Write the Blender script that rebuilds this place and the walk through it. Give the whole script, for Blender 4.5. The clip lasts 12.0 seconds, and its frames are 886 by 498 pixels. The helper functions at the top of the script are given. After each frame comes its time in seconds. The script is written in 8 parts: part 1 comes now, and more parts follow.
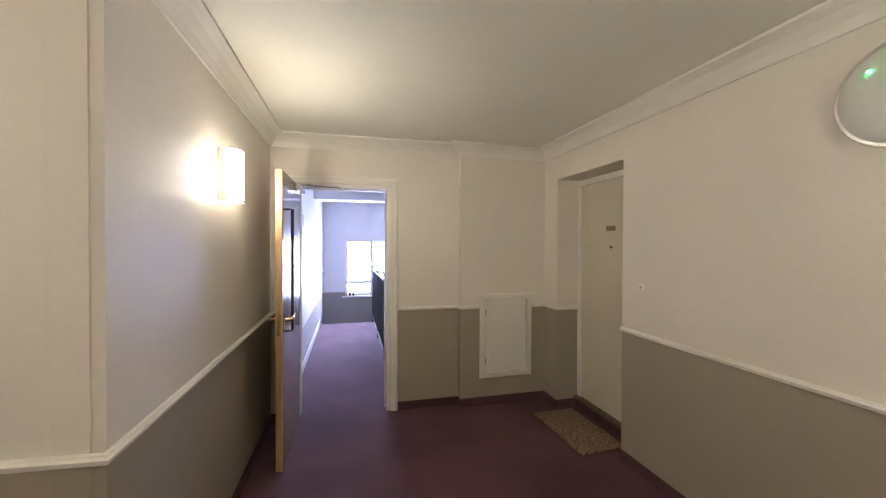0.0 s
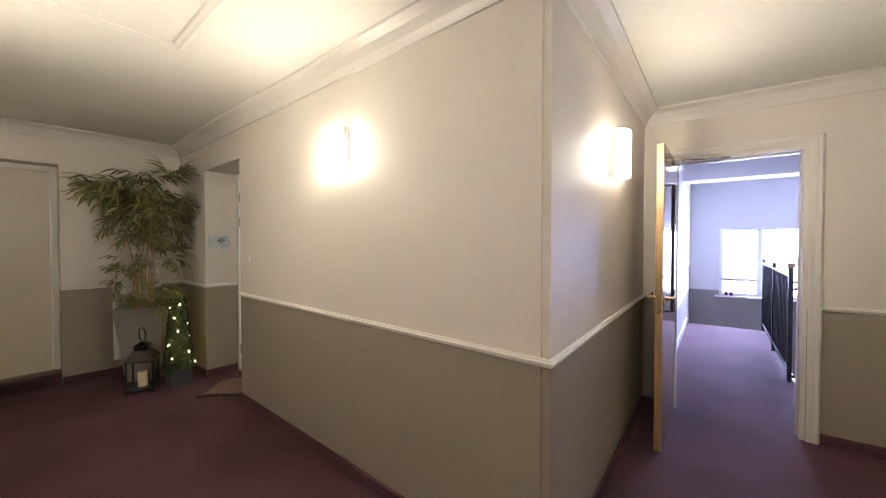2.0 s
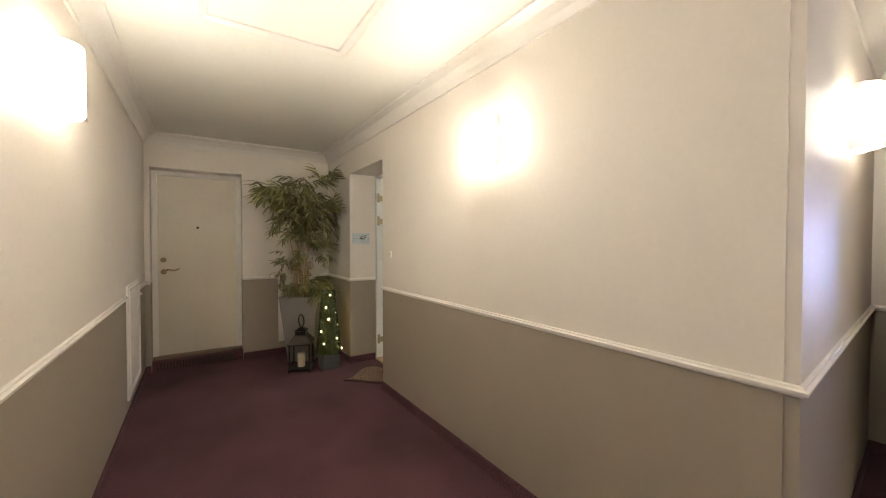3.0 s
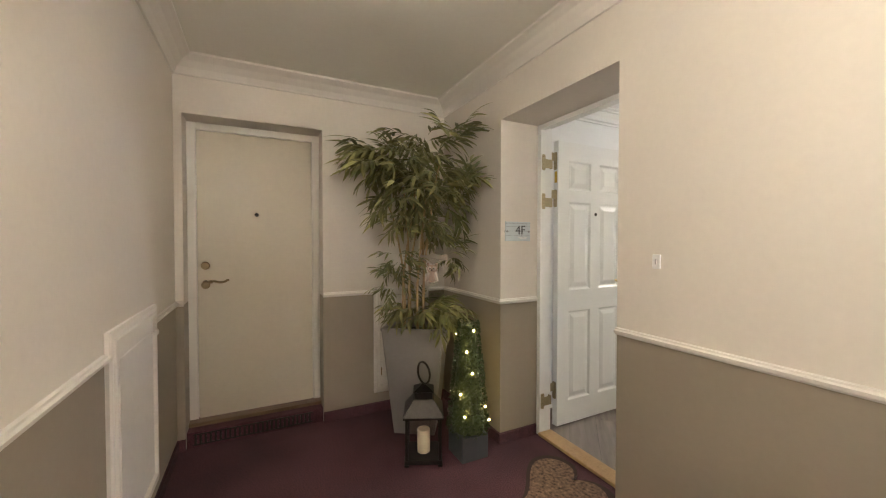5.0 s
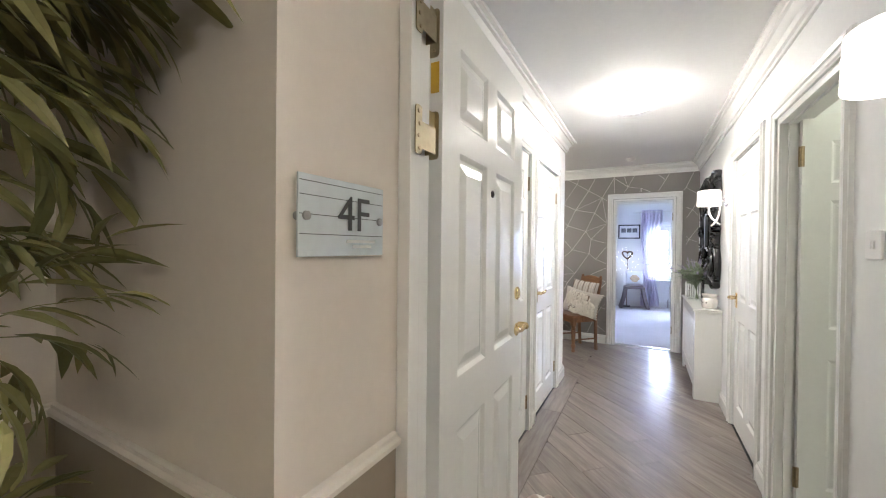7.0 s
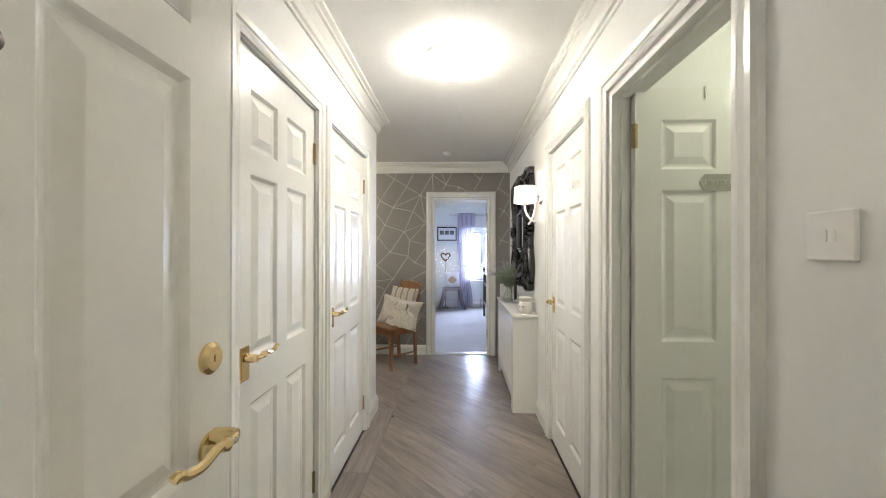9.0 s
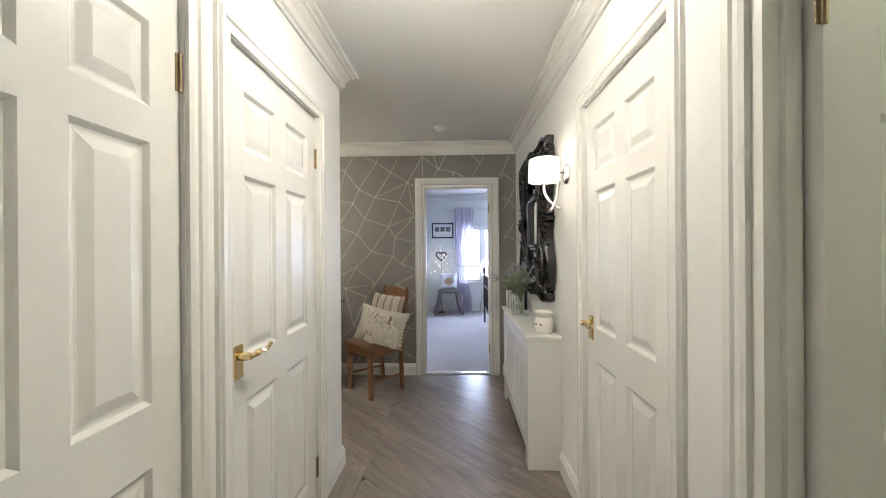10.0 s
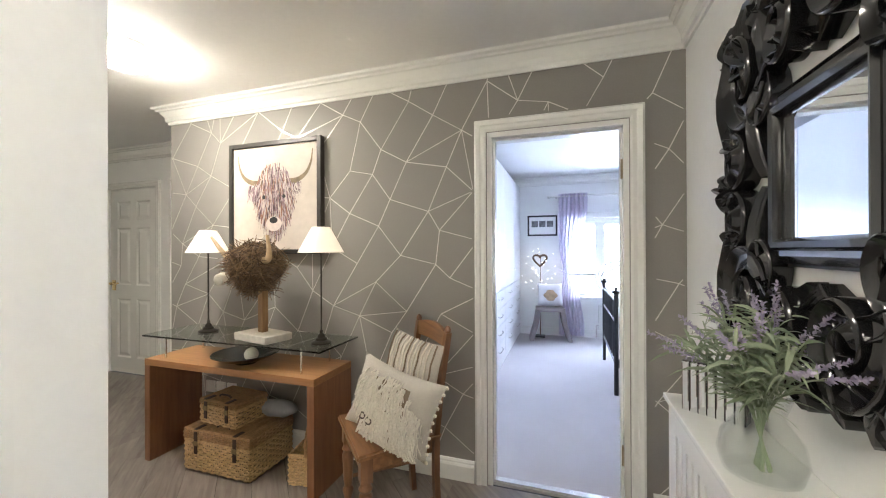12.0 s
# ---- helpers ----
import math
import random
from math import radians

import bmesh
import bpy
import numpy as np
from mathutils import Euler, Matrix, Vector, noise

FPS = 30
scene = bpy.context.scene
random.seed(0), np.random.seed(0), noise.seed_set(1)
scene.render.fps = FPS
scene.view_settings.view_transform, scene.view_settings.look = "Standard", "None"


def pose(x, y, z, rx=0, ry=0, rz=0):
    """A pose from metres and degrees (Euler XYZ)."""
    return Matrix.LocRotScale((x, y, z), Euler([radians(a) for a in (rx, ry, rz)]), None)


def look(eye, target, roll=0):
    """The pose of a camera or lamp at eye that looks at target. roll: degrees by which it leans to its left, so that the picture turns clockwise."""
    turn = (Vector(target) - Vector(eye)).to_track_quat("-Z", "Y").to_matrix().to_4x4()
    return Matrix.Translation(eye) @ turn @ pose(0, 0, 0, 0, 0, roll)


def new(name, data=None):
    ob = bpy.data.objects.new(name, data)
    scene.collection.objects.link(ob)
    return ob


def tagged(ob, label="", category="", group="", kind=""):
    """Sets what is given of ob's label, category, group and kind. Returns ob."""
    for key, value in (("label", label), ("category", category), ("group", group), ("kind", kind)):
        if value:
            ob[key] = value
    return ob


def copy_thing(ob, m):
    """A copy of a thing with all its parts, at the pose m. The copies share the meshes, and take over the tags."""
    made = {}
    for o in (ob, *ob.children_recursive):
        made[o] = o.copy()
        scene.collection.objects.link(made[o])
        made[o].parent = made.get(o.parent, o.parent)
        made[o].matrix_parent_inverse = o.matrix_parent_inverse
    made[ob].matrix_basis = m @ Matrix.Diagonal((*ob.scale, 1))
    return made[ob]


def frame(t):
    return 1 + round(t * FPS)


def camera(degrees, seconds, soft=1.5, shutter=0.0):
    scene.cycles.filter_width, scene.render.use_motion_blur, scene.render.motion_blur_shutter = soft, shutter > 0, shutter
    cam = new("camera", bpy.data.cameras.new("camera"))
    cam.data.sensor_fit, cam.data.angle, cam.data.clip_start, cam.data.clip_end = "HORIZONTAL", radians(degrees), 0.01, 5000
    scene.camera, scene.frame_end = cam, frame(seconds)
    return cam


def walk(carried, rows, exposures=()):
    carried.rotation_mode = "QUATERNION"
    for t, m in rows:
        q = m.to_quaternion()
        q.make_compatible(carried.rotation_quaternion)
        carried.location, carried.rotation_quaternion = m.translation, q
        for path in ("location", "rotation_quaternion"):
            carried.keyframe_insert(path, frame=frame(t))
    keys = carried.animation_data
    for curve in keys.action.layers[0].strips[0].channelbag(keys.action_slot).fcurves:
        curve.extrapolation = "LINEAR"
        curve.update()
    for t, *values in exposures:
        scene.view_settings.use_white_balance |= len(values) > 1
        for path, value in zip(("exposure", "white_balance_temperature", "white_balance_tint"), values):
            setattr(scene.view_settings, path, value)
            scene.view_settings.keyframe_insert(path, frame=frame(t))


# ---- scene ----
cam = camera(99.7, 12.0, soft=1.1)
PATH = [
    (0, (0.331, 0.043, 1.515), (0.66, 2.016, 1.492), 0.2),
    (0.5, (0.307, 0.021, 1.477), (0.253, 2.02, 1.45), 0.1),
    (1, (0.263, -0.009, 1.433), (-0.25, 1.924, 1.405), -0.0),
    (1.5, (0.23, -0.065, 1.404), (-0.731, 1.688, 1.367), 0.2),
    (2, (0.182, -0.102, 1.38), (-1.12, 1.415, 1.339), 0.0),
    (2.5, (0.077, -0.146, 1.361), (-1.451, 1.144, 1.321), -0.0),
    (3, (-0.095, -0.199, 1.343), (-1.768, 0.897, 1.305), -0.0),
    (3.5, (-0.418, -0.242, 1.309), (-2.176, 0.711, 1.273), -0.0),
    (3.7, (-0.607, -0.239, 1.287), (-2.389, 0.668, 1.259), 0.1),
    (5.3, (-2.486, -0.168, 1.324), (-4.276, 0.723, 1.282), 0.0),
    (5.5, (-2.722, -0.086, 1.33), (-4.492, 0.844, 1.294), 0.3),
    (6, (-3.174, 0.171, 1.334), (-4.801, 1.333, 1.296), 0.3),
    (6.5, (-3.474, 0.499, 1.334), (-4.822, 1.977, 1.3), 0.7),
    (7, (-3.636, 0.844, 1.335), (-4.586, 2.604, 1.317), 0.6),
    (7.5, (-3.686, 1.175, 1.345), (-4.24, 3.097, 1.332), 0.3),
    (7.7, (-3.688, 1.286, 1.351), (-4.115, 3.24, 1.338), 0.1),
    (9.3, (-3.681, 1.931, 1.309), (-3.751, 3.93, 1.314), 0.0),
    (9.5, (-3.68, 2.102, 1.301), (-3.745, 4.101, 1.304), -0.1),
    (10, (-3.655, 2.562, 1.322), (-3.73, 4.561, 1.32), -0.4),
    (10.5, (-3.64, 3.109, 1.33), (-3.717, 5.107, 1.327), -0.4),
    (11, (-3.604, 3.615, 1.363), (-3.751, 5.609, 1.344), -0.8),
    (11.5, (-3.601, 4.059, 1.328), (-3.942, 6.03, 1.329), -0.3),
    (12, (-3.59, 4.384, 1.328), (-4.22, 6.282, 1.333), -0.2),
]
walk(cam, [(t, look(eye, target, roll)) for t, eye, target, roll in PATH],
     exposures=[(0.0, 0.86, 6480, 10), (1.0, 0.95, 6450, 10), (2.0, 0.95, 6380, 13), (3.0, 1.2, 6400, 13), (3.7, 1.12, 6400, 13), (5.4, 1.62, 6300, 14), (6.5, 1.5, 6020, 13),
                (7.7, 1.34, 6000, 15), (9.4, 0.98, 6480, 10), (10.6, 0.79, 6500, 10), (11.2, 0.93, 6480, 10), (12.0, 1.42, 6450, 10)])

# ---- world, daylight and lamps ----
world = bpy.data.worlds.new("sky")
scene.world = world
world.use_nodes = True
wn = world.node_tree.nodes
sky = wn.new("ShaderNodeTexSky")
sky.sky_type = "NISHITA"
sky.sun_disc = False
sky.sun_elevation = radians(40)
sky.sun_rotation = radians(200)
wn["Background"].inputs[1].default_value = 0.15
world.node_tree.links.new(sky.outputs[0], wn["Background"].inputs[0])


def sun_lamp():
    d = bpy.data.lights.new("sun", "SUN")
    d.energy, d.angle, d.color = 2.0, radians(2), (1.0, 0.95, 0.88)
    ob = new("sun", d)
    ob.matrix_world = look((0, 0, 30), (12, 26, 0))


def window_light(name, m, w, h, power, color):
    d = bpy.data.lights.new(name, "AREA")
    d.shape, d.size, d.size_y, d.energy, d.color = "RECTANGLE", w, h, power, color
    ob = new(name, d)
    ob.matrix_world = m


def lamp_light(name, at, power, color, radius=0.05):
    d = bpy.data.lights.new(name, "POINT")
    d.energy, d.color, d.shadow_soft_size = power, color, radius
    new(name, d).location = at


WARM = (1.0, 0.80, 0.56)
SOFT = (1.0, 0.93, 0.84)
BAY_TURN = 4.5
BAY = pose(-0.415, 1.2, 0, 0, 0, BAY_TURN)
SCONCE_GLOW, DOME_GLOW = 47.0, 31.0
sun_lamp()
window_light("bedroom_window_light", look((-2.85, 10.6, 1.19), (-3.1, 6.0, 0.6)), 1.36, 1.08, 64, (0.56, 0.68, 1.0))
window_light("stair_window_light", BAY @ look((1.375, 7.19, 1.02), (0.9, 2.0, 0.5)), 1.6, 1.15, 200, (0.48, 0.56, 1.0))
# point light without a fitting, added to brighten the utility room
lamp_light("utility_unseen_light", (-2.2, 2.9, 2.25), 3.9, (1.0, 1.0, 0.76), 0.1)

# ---- helpers for meshes ----


def part(name, bm, material, parent=None, label="", smooth=False, sharp=38):
    me = bpy.data.meshes.new(name)
    bmesh.ops.recalc_face_normals(bm, faces=bm.faces[:])
    bm.to_mesh(me)
    bm.free()
    if material:
        me.materials.append(material)
    if smooth:
        me.shade_smooth()
        me.set_sharp_from_angle(angle=radians(sharp))
    ob = new(name, me)
    ob.parent = parent
    if label:
        ob["label"] = label
    return ob


def shared(name, me, parent, m):
    ob = new(name, me)
    ob.parent = parent
    ob.matrix_local = m
    return ob


def thing(name, m, label, category, group="", kind=""):
    ob = new(name)
    ob.empty_display_size = 0.05
    ob.matrix_world = m
    return tagged(ob, label, category, group, kind)


def box(bm, x0, x1, y0, y1, z0, z1, bevel=0.0):
    b = bmesh.new()
    bmesh.ops.create_cube(b, size=1, matrix=Matrix.LocRotScale(((x0 + x1) / 2, (y0 + y1) / 2, (z0 + z1) / 2), None,
                                                               (abs(x1 - x0), abs(y1 - y0), abs(z1 - z0))))
    if bevel:
        bmesh.ops.bevel(b, geom=b.edges[:], offset=bevel, segments=2, profile=0.6, affect="EDGES")
    merge(bm, b)
    return bm


def boxed(*a, bevel=0.0):
    return box(bmesh.new(), *a, bevel=bevel)


def merge(bm, other, m=None):
    if m is not None:
        other.transform(m)
    me = bpy.data.meshes.new("tmp")
    other.to_mesh(me)
    other.free()
    bm.from_mesh(me)
    bpy.data.meshes.remove(me)
    return bm


def lathe(profile, n=24, m=None, sweep=2 * math.pi, bm=None):
    """Turns (radius, height) pairs about z."""
    out = bmesh.new() if bm is None else bm
    full = sweep > 6.28
    cols = n if full else n + 1
    rings = []
    for r, z in profile:
        ring = []
        for i in range(cols):
            a = sweep * i / n
            v = Vector((r * math.cos(a), r * math.sin(a), z))
            ring.append(out.verts.new(m @ v if m is not None else v))
        rings.append(ring)
    for a, b in zip(rings, rings[1:]):
        for i in range(n if full else n):
            j = (i + 1) % cols
            out.faces.new((a[i], a[j], b[j], b[i]))
    if full:
        for ring, flip in ((rings[0], True), (rings[-1], False)):
            if profile[0 if flip else -1][0] > 1e-4:
                out.faces.new(ring[::-1] if flip else ring)
    return out


def tube(points, radius, n=8, bm=None, closed=False, taper=None):
    """A round rod along points."""
    out = bmesh.new() if bm is None else bm
    pts = [Vector(p) for p in points]
    rings, k = [], len(pts)
    up = None
    for i, p in enumerate(pts):
        d = (pts[(i + 1) % k] - pts[i - 1]) if closed else (pts[min(i + 1, k - 1)] - pts[max(i - 1, 0)])
        d.normalize()
        if up is None:
            up = d.orthogonal().normalized()
        else:
            up = (up - d * up.dot(d)).normalized()
        side = d.cross(up)
        r = radius if taper is None else radius * (1 + (taper - 1) * i / (k - 1))
        rings.append([out.verts.new(p + r * (math.cos(2 * math.pi * j / n) * up + math.sin(2 * math.pi * j / n) * side)) for j in range(n)])
    pairs = list(zip(rings, rings[1:])) + ([(rings[-1], rings[0])] if closed else [])
    for a, b in pairs:
        for j in range(n):
            out.faces.new((a[j], a[(j + 1) % n], b[(j + 1) % n], b[j]))
    if not closed:
        out.faces.new(rings[0][::-1])
        out.faces.new(rings[-1])
    return out


def curve_pts(points, steps=8):
    """A smooth line through points (Catmull-Rom)."""
    p = [Vector(v) for v in points]
    p = [2 * p[0] - p[1]] + p + [2 * p[-1] - p[-2]]
    out = []
    for i in range(1, len(p) - 2):
        for s in range(steps):
            t = s / steps
            out.append(0.5 * ((2 * p[i]) + (p[i + 1] - p[i - 1]) * t + (2 * p[i - 1] - 5 * p[i] + 4 * p[i + 1] - p[i + 2]) * t * t
                              + (3 * p[i] - p[i - 1] - 3 * p[i + 1] + p[i + 2]) * t ** 3))
    out.append(p[-2])
    return out


def moulding(profile, path, z, closed=False, bm=None):
    """Runs a profile of (out from the wall, up) along a line on plan, mitred at its corners. The room lies to the line's left."""
    out = bmesh.new() if bm is None else bm
    pts = [Vector((x, y)) for x, y in path]
    k = len(pts)
    rows = []
    for i, p in enumerate(pts):
        a = (p - pts[i - 1]).normalized() if (i > 0 or closed) else None
        b = (pts[(i + 1) % k] - p).normalized() if (i < k - 1 or closed) else None
        a, b = a or b, b or a
        na, nb = Vector((-a.y, a.x)), Vector((-b.y, b.x))
        n = na + nb
        n = n / max(0.2, n.dot(na))
        rows.append([out.verts.new((p.x + n.x * o, p.y + n.y * o, z + h)) for o, h in profile])
    m = len(profile)
    for i in range(k if closed else k - 1):
        a, b = rows[i], rows[(i + 1) % k]
        for j in range(m):
            out.faces.new((a[j], b[j], b[(j + 1) % m], a[(j + 1) % m]))
    if not closed:
        out.faces.new(rows[0])
        out.faces.new(rows[-1][::-1])
    return out


def wall(name, p0, p1, thick, height, openings, material, label, m=None, low=0.0):
    """A wall whose room face runs from p0 to p1 with the room on its left; openings are (from, to, bottom, top) along it."""
    p0, p1 = Vector(p0), Vector(p1)
    d = p1 - p0
    length = d.length
    cuts = sorted({0.0, length, *[s for o in openings for s in o[:2]]})
    bm = bmesh.new()
    for a, b in zip(cuts, cuts[1:]):
        mid = (a + b) / 2
        hole = [o for o in openings if o[0] < mid < o[1]]
        spans = [(low, height)] if not hole else [(low, hole[0][2]), (hole[0][3], height)]
        for z0, z1 in spans:
            if z1 - z0 > 0.001:
                box(bm, a, b, -thick, 0, z0, z1)
    bmesh.ops.remove_doubles(bm, verts=bm.verts[:], dist=0.0001)
    ob = part(name, bm, material)
    turn = Matrix.Translation((p0.x, p0.y, 0)) @ Matrix.Rotation(math.atan2(d.y, d.x), 4, "Z")
    ob.matrix_world = (m @ turn) if m is not None else turn
    return tagged(ob, label, "wall", kind="structure")


def slab(name, outline, z0, z1, material, label, category, m=None):
    bm = bmesh.new()
    low = [bm.verts.new((x, y, z0)) for x, y in outline]
    high = [bm.verts.new((x, y, z1)) for x, y in outline]
    bm.faces.new(low[::-1])
    bm.faces.new(high)
    for i in range(len(low)):
        j = (i + 1) % len(low)
        bm.faces.new((low[i], low[j], high[j], high[i]))
    ob = part(name, bm, material)
    if m is not None:
        ob.matrix_world = m
    return tagged(ob, label, category, kind="structure")


# ---- materials ----


def material(name, color, rough=0.5, metal=0.0, noise_scale=40.0, vary=0.06, bump=0.0, bump_scale=200.0, stain=0.04, coat=0.0):
    mat = bpy.data.materials.new(name)
    mat.use_nodes = True
    n, l = mat.node_tree.nodes, mat.node_tree.links
    p = n["Principled BSDF"]
    p.inputs["Roughness"].default_value = rough
    p.inputs["Metallic"].default_value = metal
    p.inputs["Coat Weight"].default_value = coat
    co = n.new("ShaderNodeTexCoord")
    fine = n.new("ShaderNodeTexNoise")
    fine.inputs["Scale"].default_value = noise_scale
    fine.inputs["Detail"].default_value = 4
    big = n.new("ShaderNodeTexNoise")
    big.inputs["Scale"].default_value = 1.7
    big.inputs["Detail"].default_value = 3
    l.new(co.outputs["Object"], fine.inputs["Vector"])
    l.new(co.outputs["Object"], big.inputs["Vector"])
    base = n.new("ShaderNodeRGB")
    base.outputs[0].default_value = (*color, 1)
    hue = n.new("ShaderNodeHueSaturation")
    mp = n.new("ShaderNodeMapRange")
    mp.inputs["From Min"].default_value, mp.inputs["From Max"].default_value = 0.25, 0.75
    mp.inputs["To Min"].default_value, mp.inputs["To Max"].default_value = 1 - vary, 1 + vary
    mp2 = n.new("ShaderNodeMapRange")
    mp2.inputs["From Min"].default_value, mp2.inputs["From Max"].default_value = 0.3, 0.7
    mp2.inputs["To Min"].default_value, mp2.inputs["To Max"].default_value = 1 - stain, 1 + stain
    mul = n.new("ShaderNodeMath")
    mul.operation = "MULTIPLY"
    l.new(fine.outputs[0], mp.inputs[0])
    l.new(big.outputs[0], mp2.inputs[0])
    l.new(mp.outputs[0], mul.inputs[0])
    l.new(mp2.outputs[0], mul.inputs[1])
    l.new(mul.outputs[0], hue.inputs["Value"])
    l.new(base.outputs[0], hue.inputs["Color"])
    l.new(hue.outputs[0], p.inputs["Base Color"])
    if bump:
        bt = n.new("ShaderNodeTexNoise")
        bt.inputs["Scale"].default_value = bump_scale
        bt.inputs["Detail"].default_value = 3
        bn = n.new("ShaderNodeBump")
        bn.inputs["Strength"].default_value = bump
        bn.inputs["Distance"].default_value = 0.002
        l.new(co.outputs["Object"], bt.inputs["Vector"])
        l.new(bt.outputs[0], bn.inputs["Height"])
        l.new(bn.outputs[0], p.inputs["Normal"])
    return mat


def two_tone(name, upper, lower, level):
    """Painted plaster, one colour above the dado rail and another below it."""
    mat = material(name, upper, 0.55, vary=0.02, stain=0.025, bump=0.12, bump_scale=160)
    n, l = mat.node_tree.nodes, mat.node_tree.links
    hue = [x for x in n if x.bl_idname == "ShaderNodeHueSaturation"][0]
    geo = n.new("ShaderNodeNewGeometry")
    sep = n.new("ShaderNodeSeparateXYZ")
    cmp = n.new("ShaderNodeMath")
    cmp.operation = "GREATER_THAN"
    cmp.inputs[1].default_value = level
    mix = n.new("ShaderNodeMix")
    mix.data_type = "RGBA"
    mix.inputs["A"].default_value, mix.inputs["B"].default_value = (*lower, 1), (*upper, 1)
    l.new(geo.outputs["Position"], sep.inputs[0])
    l.new(sep.outputs["Z"], cmp.inputs[0])
    l.new(cmp.outputs[0], mix.inputs["Factor"])
    l.new(mix.outputs["Result"], hue.inputs["Color"])
    return mat


def glow(name, color, strength):
    mat = bpy.data.materials.new(name)
    mat.use_nodes = True
    p = mat.node_tree.nodes["Principled BSDF"]
    p.inputs["Base Color"].default_value = (0.8, 0.78, 0.72, 1)
    p.inputs["Roughness"].default_value = 0.35
    p.inputs["Emission Color"].default_value = (*color, 1)
    p.inputs["Emission Strength"].default_value = strength
    return mat


def clear(name, tint=(1, 1, 1), rough=0.0, ior=1.45):
    mat = bpy.data.materials.new(name)
    mat.use_nodes = True
    p = mat.node_tree.nodes["Principled BSDF"]
    p.inputs["Base Color"].default_value = (*tint, 1)
    p.inputs["Roughness"].default_value = rough
    p.inputs["IOR"].default_value = ior
    p.inputs["Transmission Weight"].default_value = 1.0
    return mat


def thin_clear(name, tint):
    """Thin blown glass: see-through, with a gloss that grows towards the rim."""
    mat = bpy.data.materials.new(name)
    mat.use_nodes = True
    n, l = mat.node_tree.nodes, mat.node_tree.links
    n.remove(n["Principled BSDF"])
    see, shine, mix, rim = n.new("ShaderNodeBsdfTransparent"), n.new("ShaderNodeBsdfGlossy"), n.new("ShaderNodeMixShader"), n.new("ShaderNodeLayerWeight")
    see.inputs["Color"].default_value = (*tint, 1)
    shine.inputs["Roughness"].default_value = 0.03
    rim.inputs["Blend"].default_value = 0.2
    less = n.new("ShaderNodeMath")
    less.operation = "MULTIPLY"
    less.inputs[1].default_value = 0.32
    l.new(rim.outputs["Facing"], less.inputs[0])
    l.new(less.outputs[0], mix.inputs[0])
    l.new(see.outputs[0], mix.inputs[1])
    l.new(shine.outputs[0], mix.inputs[2])
    l.new(mix.outputs[0], n["Material Output"].inputs["Surface"])
    return mat


def grained(name, dark, light, rough=0.45, along="X", stretch=14.0, scale=5.0, coat=0.0, island=0.12, bump=0.15):
    """Wood with grain along one axis of the piece, each piece a little different."""
    mat = bpy.data.materials.new(name)
    mat.use_nodes = True
    n, l = mat.node_tree.nodes, mat.node_tree.links
    p = n["Principled BSDF"]
    p.inputs["Roughness"].default_value = rough
    p.inputs["Coat Weight"].default_value = coat
    co, mp = n.new("ShaderNodeTexCoord"), n.new("ShaderNodeMapping")
    s = [stretch] * 3
    s["XYZ".index(along)] = 1.0
    mp.inputs["Scale"].default_value = s
    info = n.new("ShaderNodeObjectInfo")
    mulr = n.new("ShaderNodeVectorMath")
    mulr.operation = "SCALE"
    mulr.inputs["Scale"].default_value = 31.0
    l.new(info.outputs["Random"], mulr.inputs[0])
    add = n.new("ShaderNodeVectorMath")
    l.new(co.outputs["Object"], add.inputs[0])
    l.new(mulr.outputs[0], add.inputs[1])
    l.new(add.outputs[0], mp.inputs["Vector"])
    a, b = n.new("ShaderNodeTexNoise"), n.new("ShaderNodeTexNoise")
    a.inputs["Scale"].default_value, a.inputs["Detail"].default_value, a.inputs["Distortion"].default_value = scale, 6, 0.6
    b.inputs["Scale"].default_value, b.inputs["Detail"].default_value = scale * 0.35, 3
    l.new(mp.outputs[0], a.inputs["Vector"])
    l.new(mp.outputs[0], b.inputs["Vector"])
    mx = n.new("ShaderNodeMath")
    mx.operation = "MULTIPLY_ADD"
    mx.inputs[1].default_value = 0.6
    l.new(a.outputs[0], mx.inputs[0])
    half = n.new("ShaderNodeMath")
    half.operation = "MULTIPLY"
    half.inputs[1].default_value = 0.4
    l.new(b.outputs[0], half.inputs[0])
    l.new(half.outputs[0], mx.inputs[2])
    ramp = n.new("ShaderNodeValToRGB")
    ramp.color_ramp.elements[0].position, ramp.color_ramp.elements[1].position = 0.3, 0.68
    ramp.color_ramp.elements[0].color, ramp.color_ramp.elements[1].color = (*dark, 1), (*light, 1)
    l.new(mx.outputs[0], ramp.inputs[0])
    hue = n.new("ShaderNodeHueSaturation")
    mr = n.new("ShaderNodeMapRange")
    mr.inputs["To Min"].default_value, mr.inputs["To Max"].default_value = 1 - island, 1 + island
    l.new(info.outputs["Random"], mr.inputs[0])
    l.new(mr.outputs[0], hue.inputs["Value"])
    l.new(ramp.outputs[0], hue.inputs["Color"])
    l.new(hue.outputs[0], p.inputs["Base Color"])
    bn = n.new("ShaderNodeBump")
    bn.inputs["Strength"].default_value, bn.inputs["Distance"].default_value = bump, 0.001
    l.new(a.outputs[0], bn.inputs["Height"])
    l.new(bn.outputs[0], p.inputs["Normal"])
    return mat


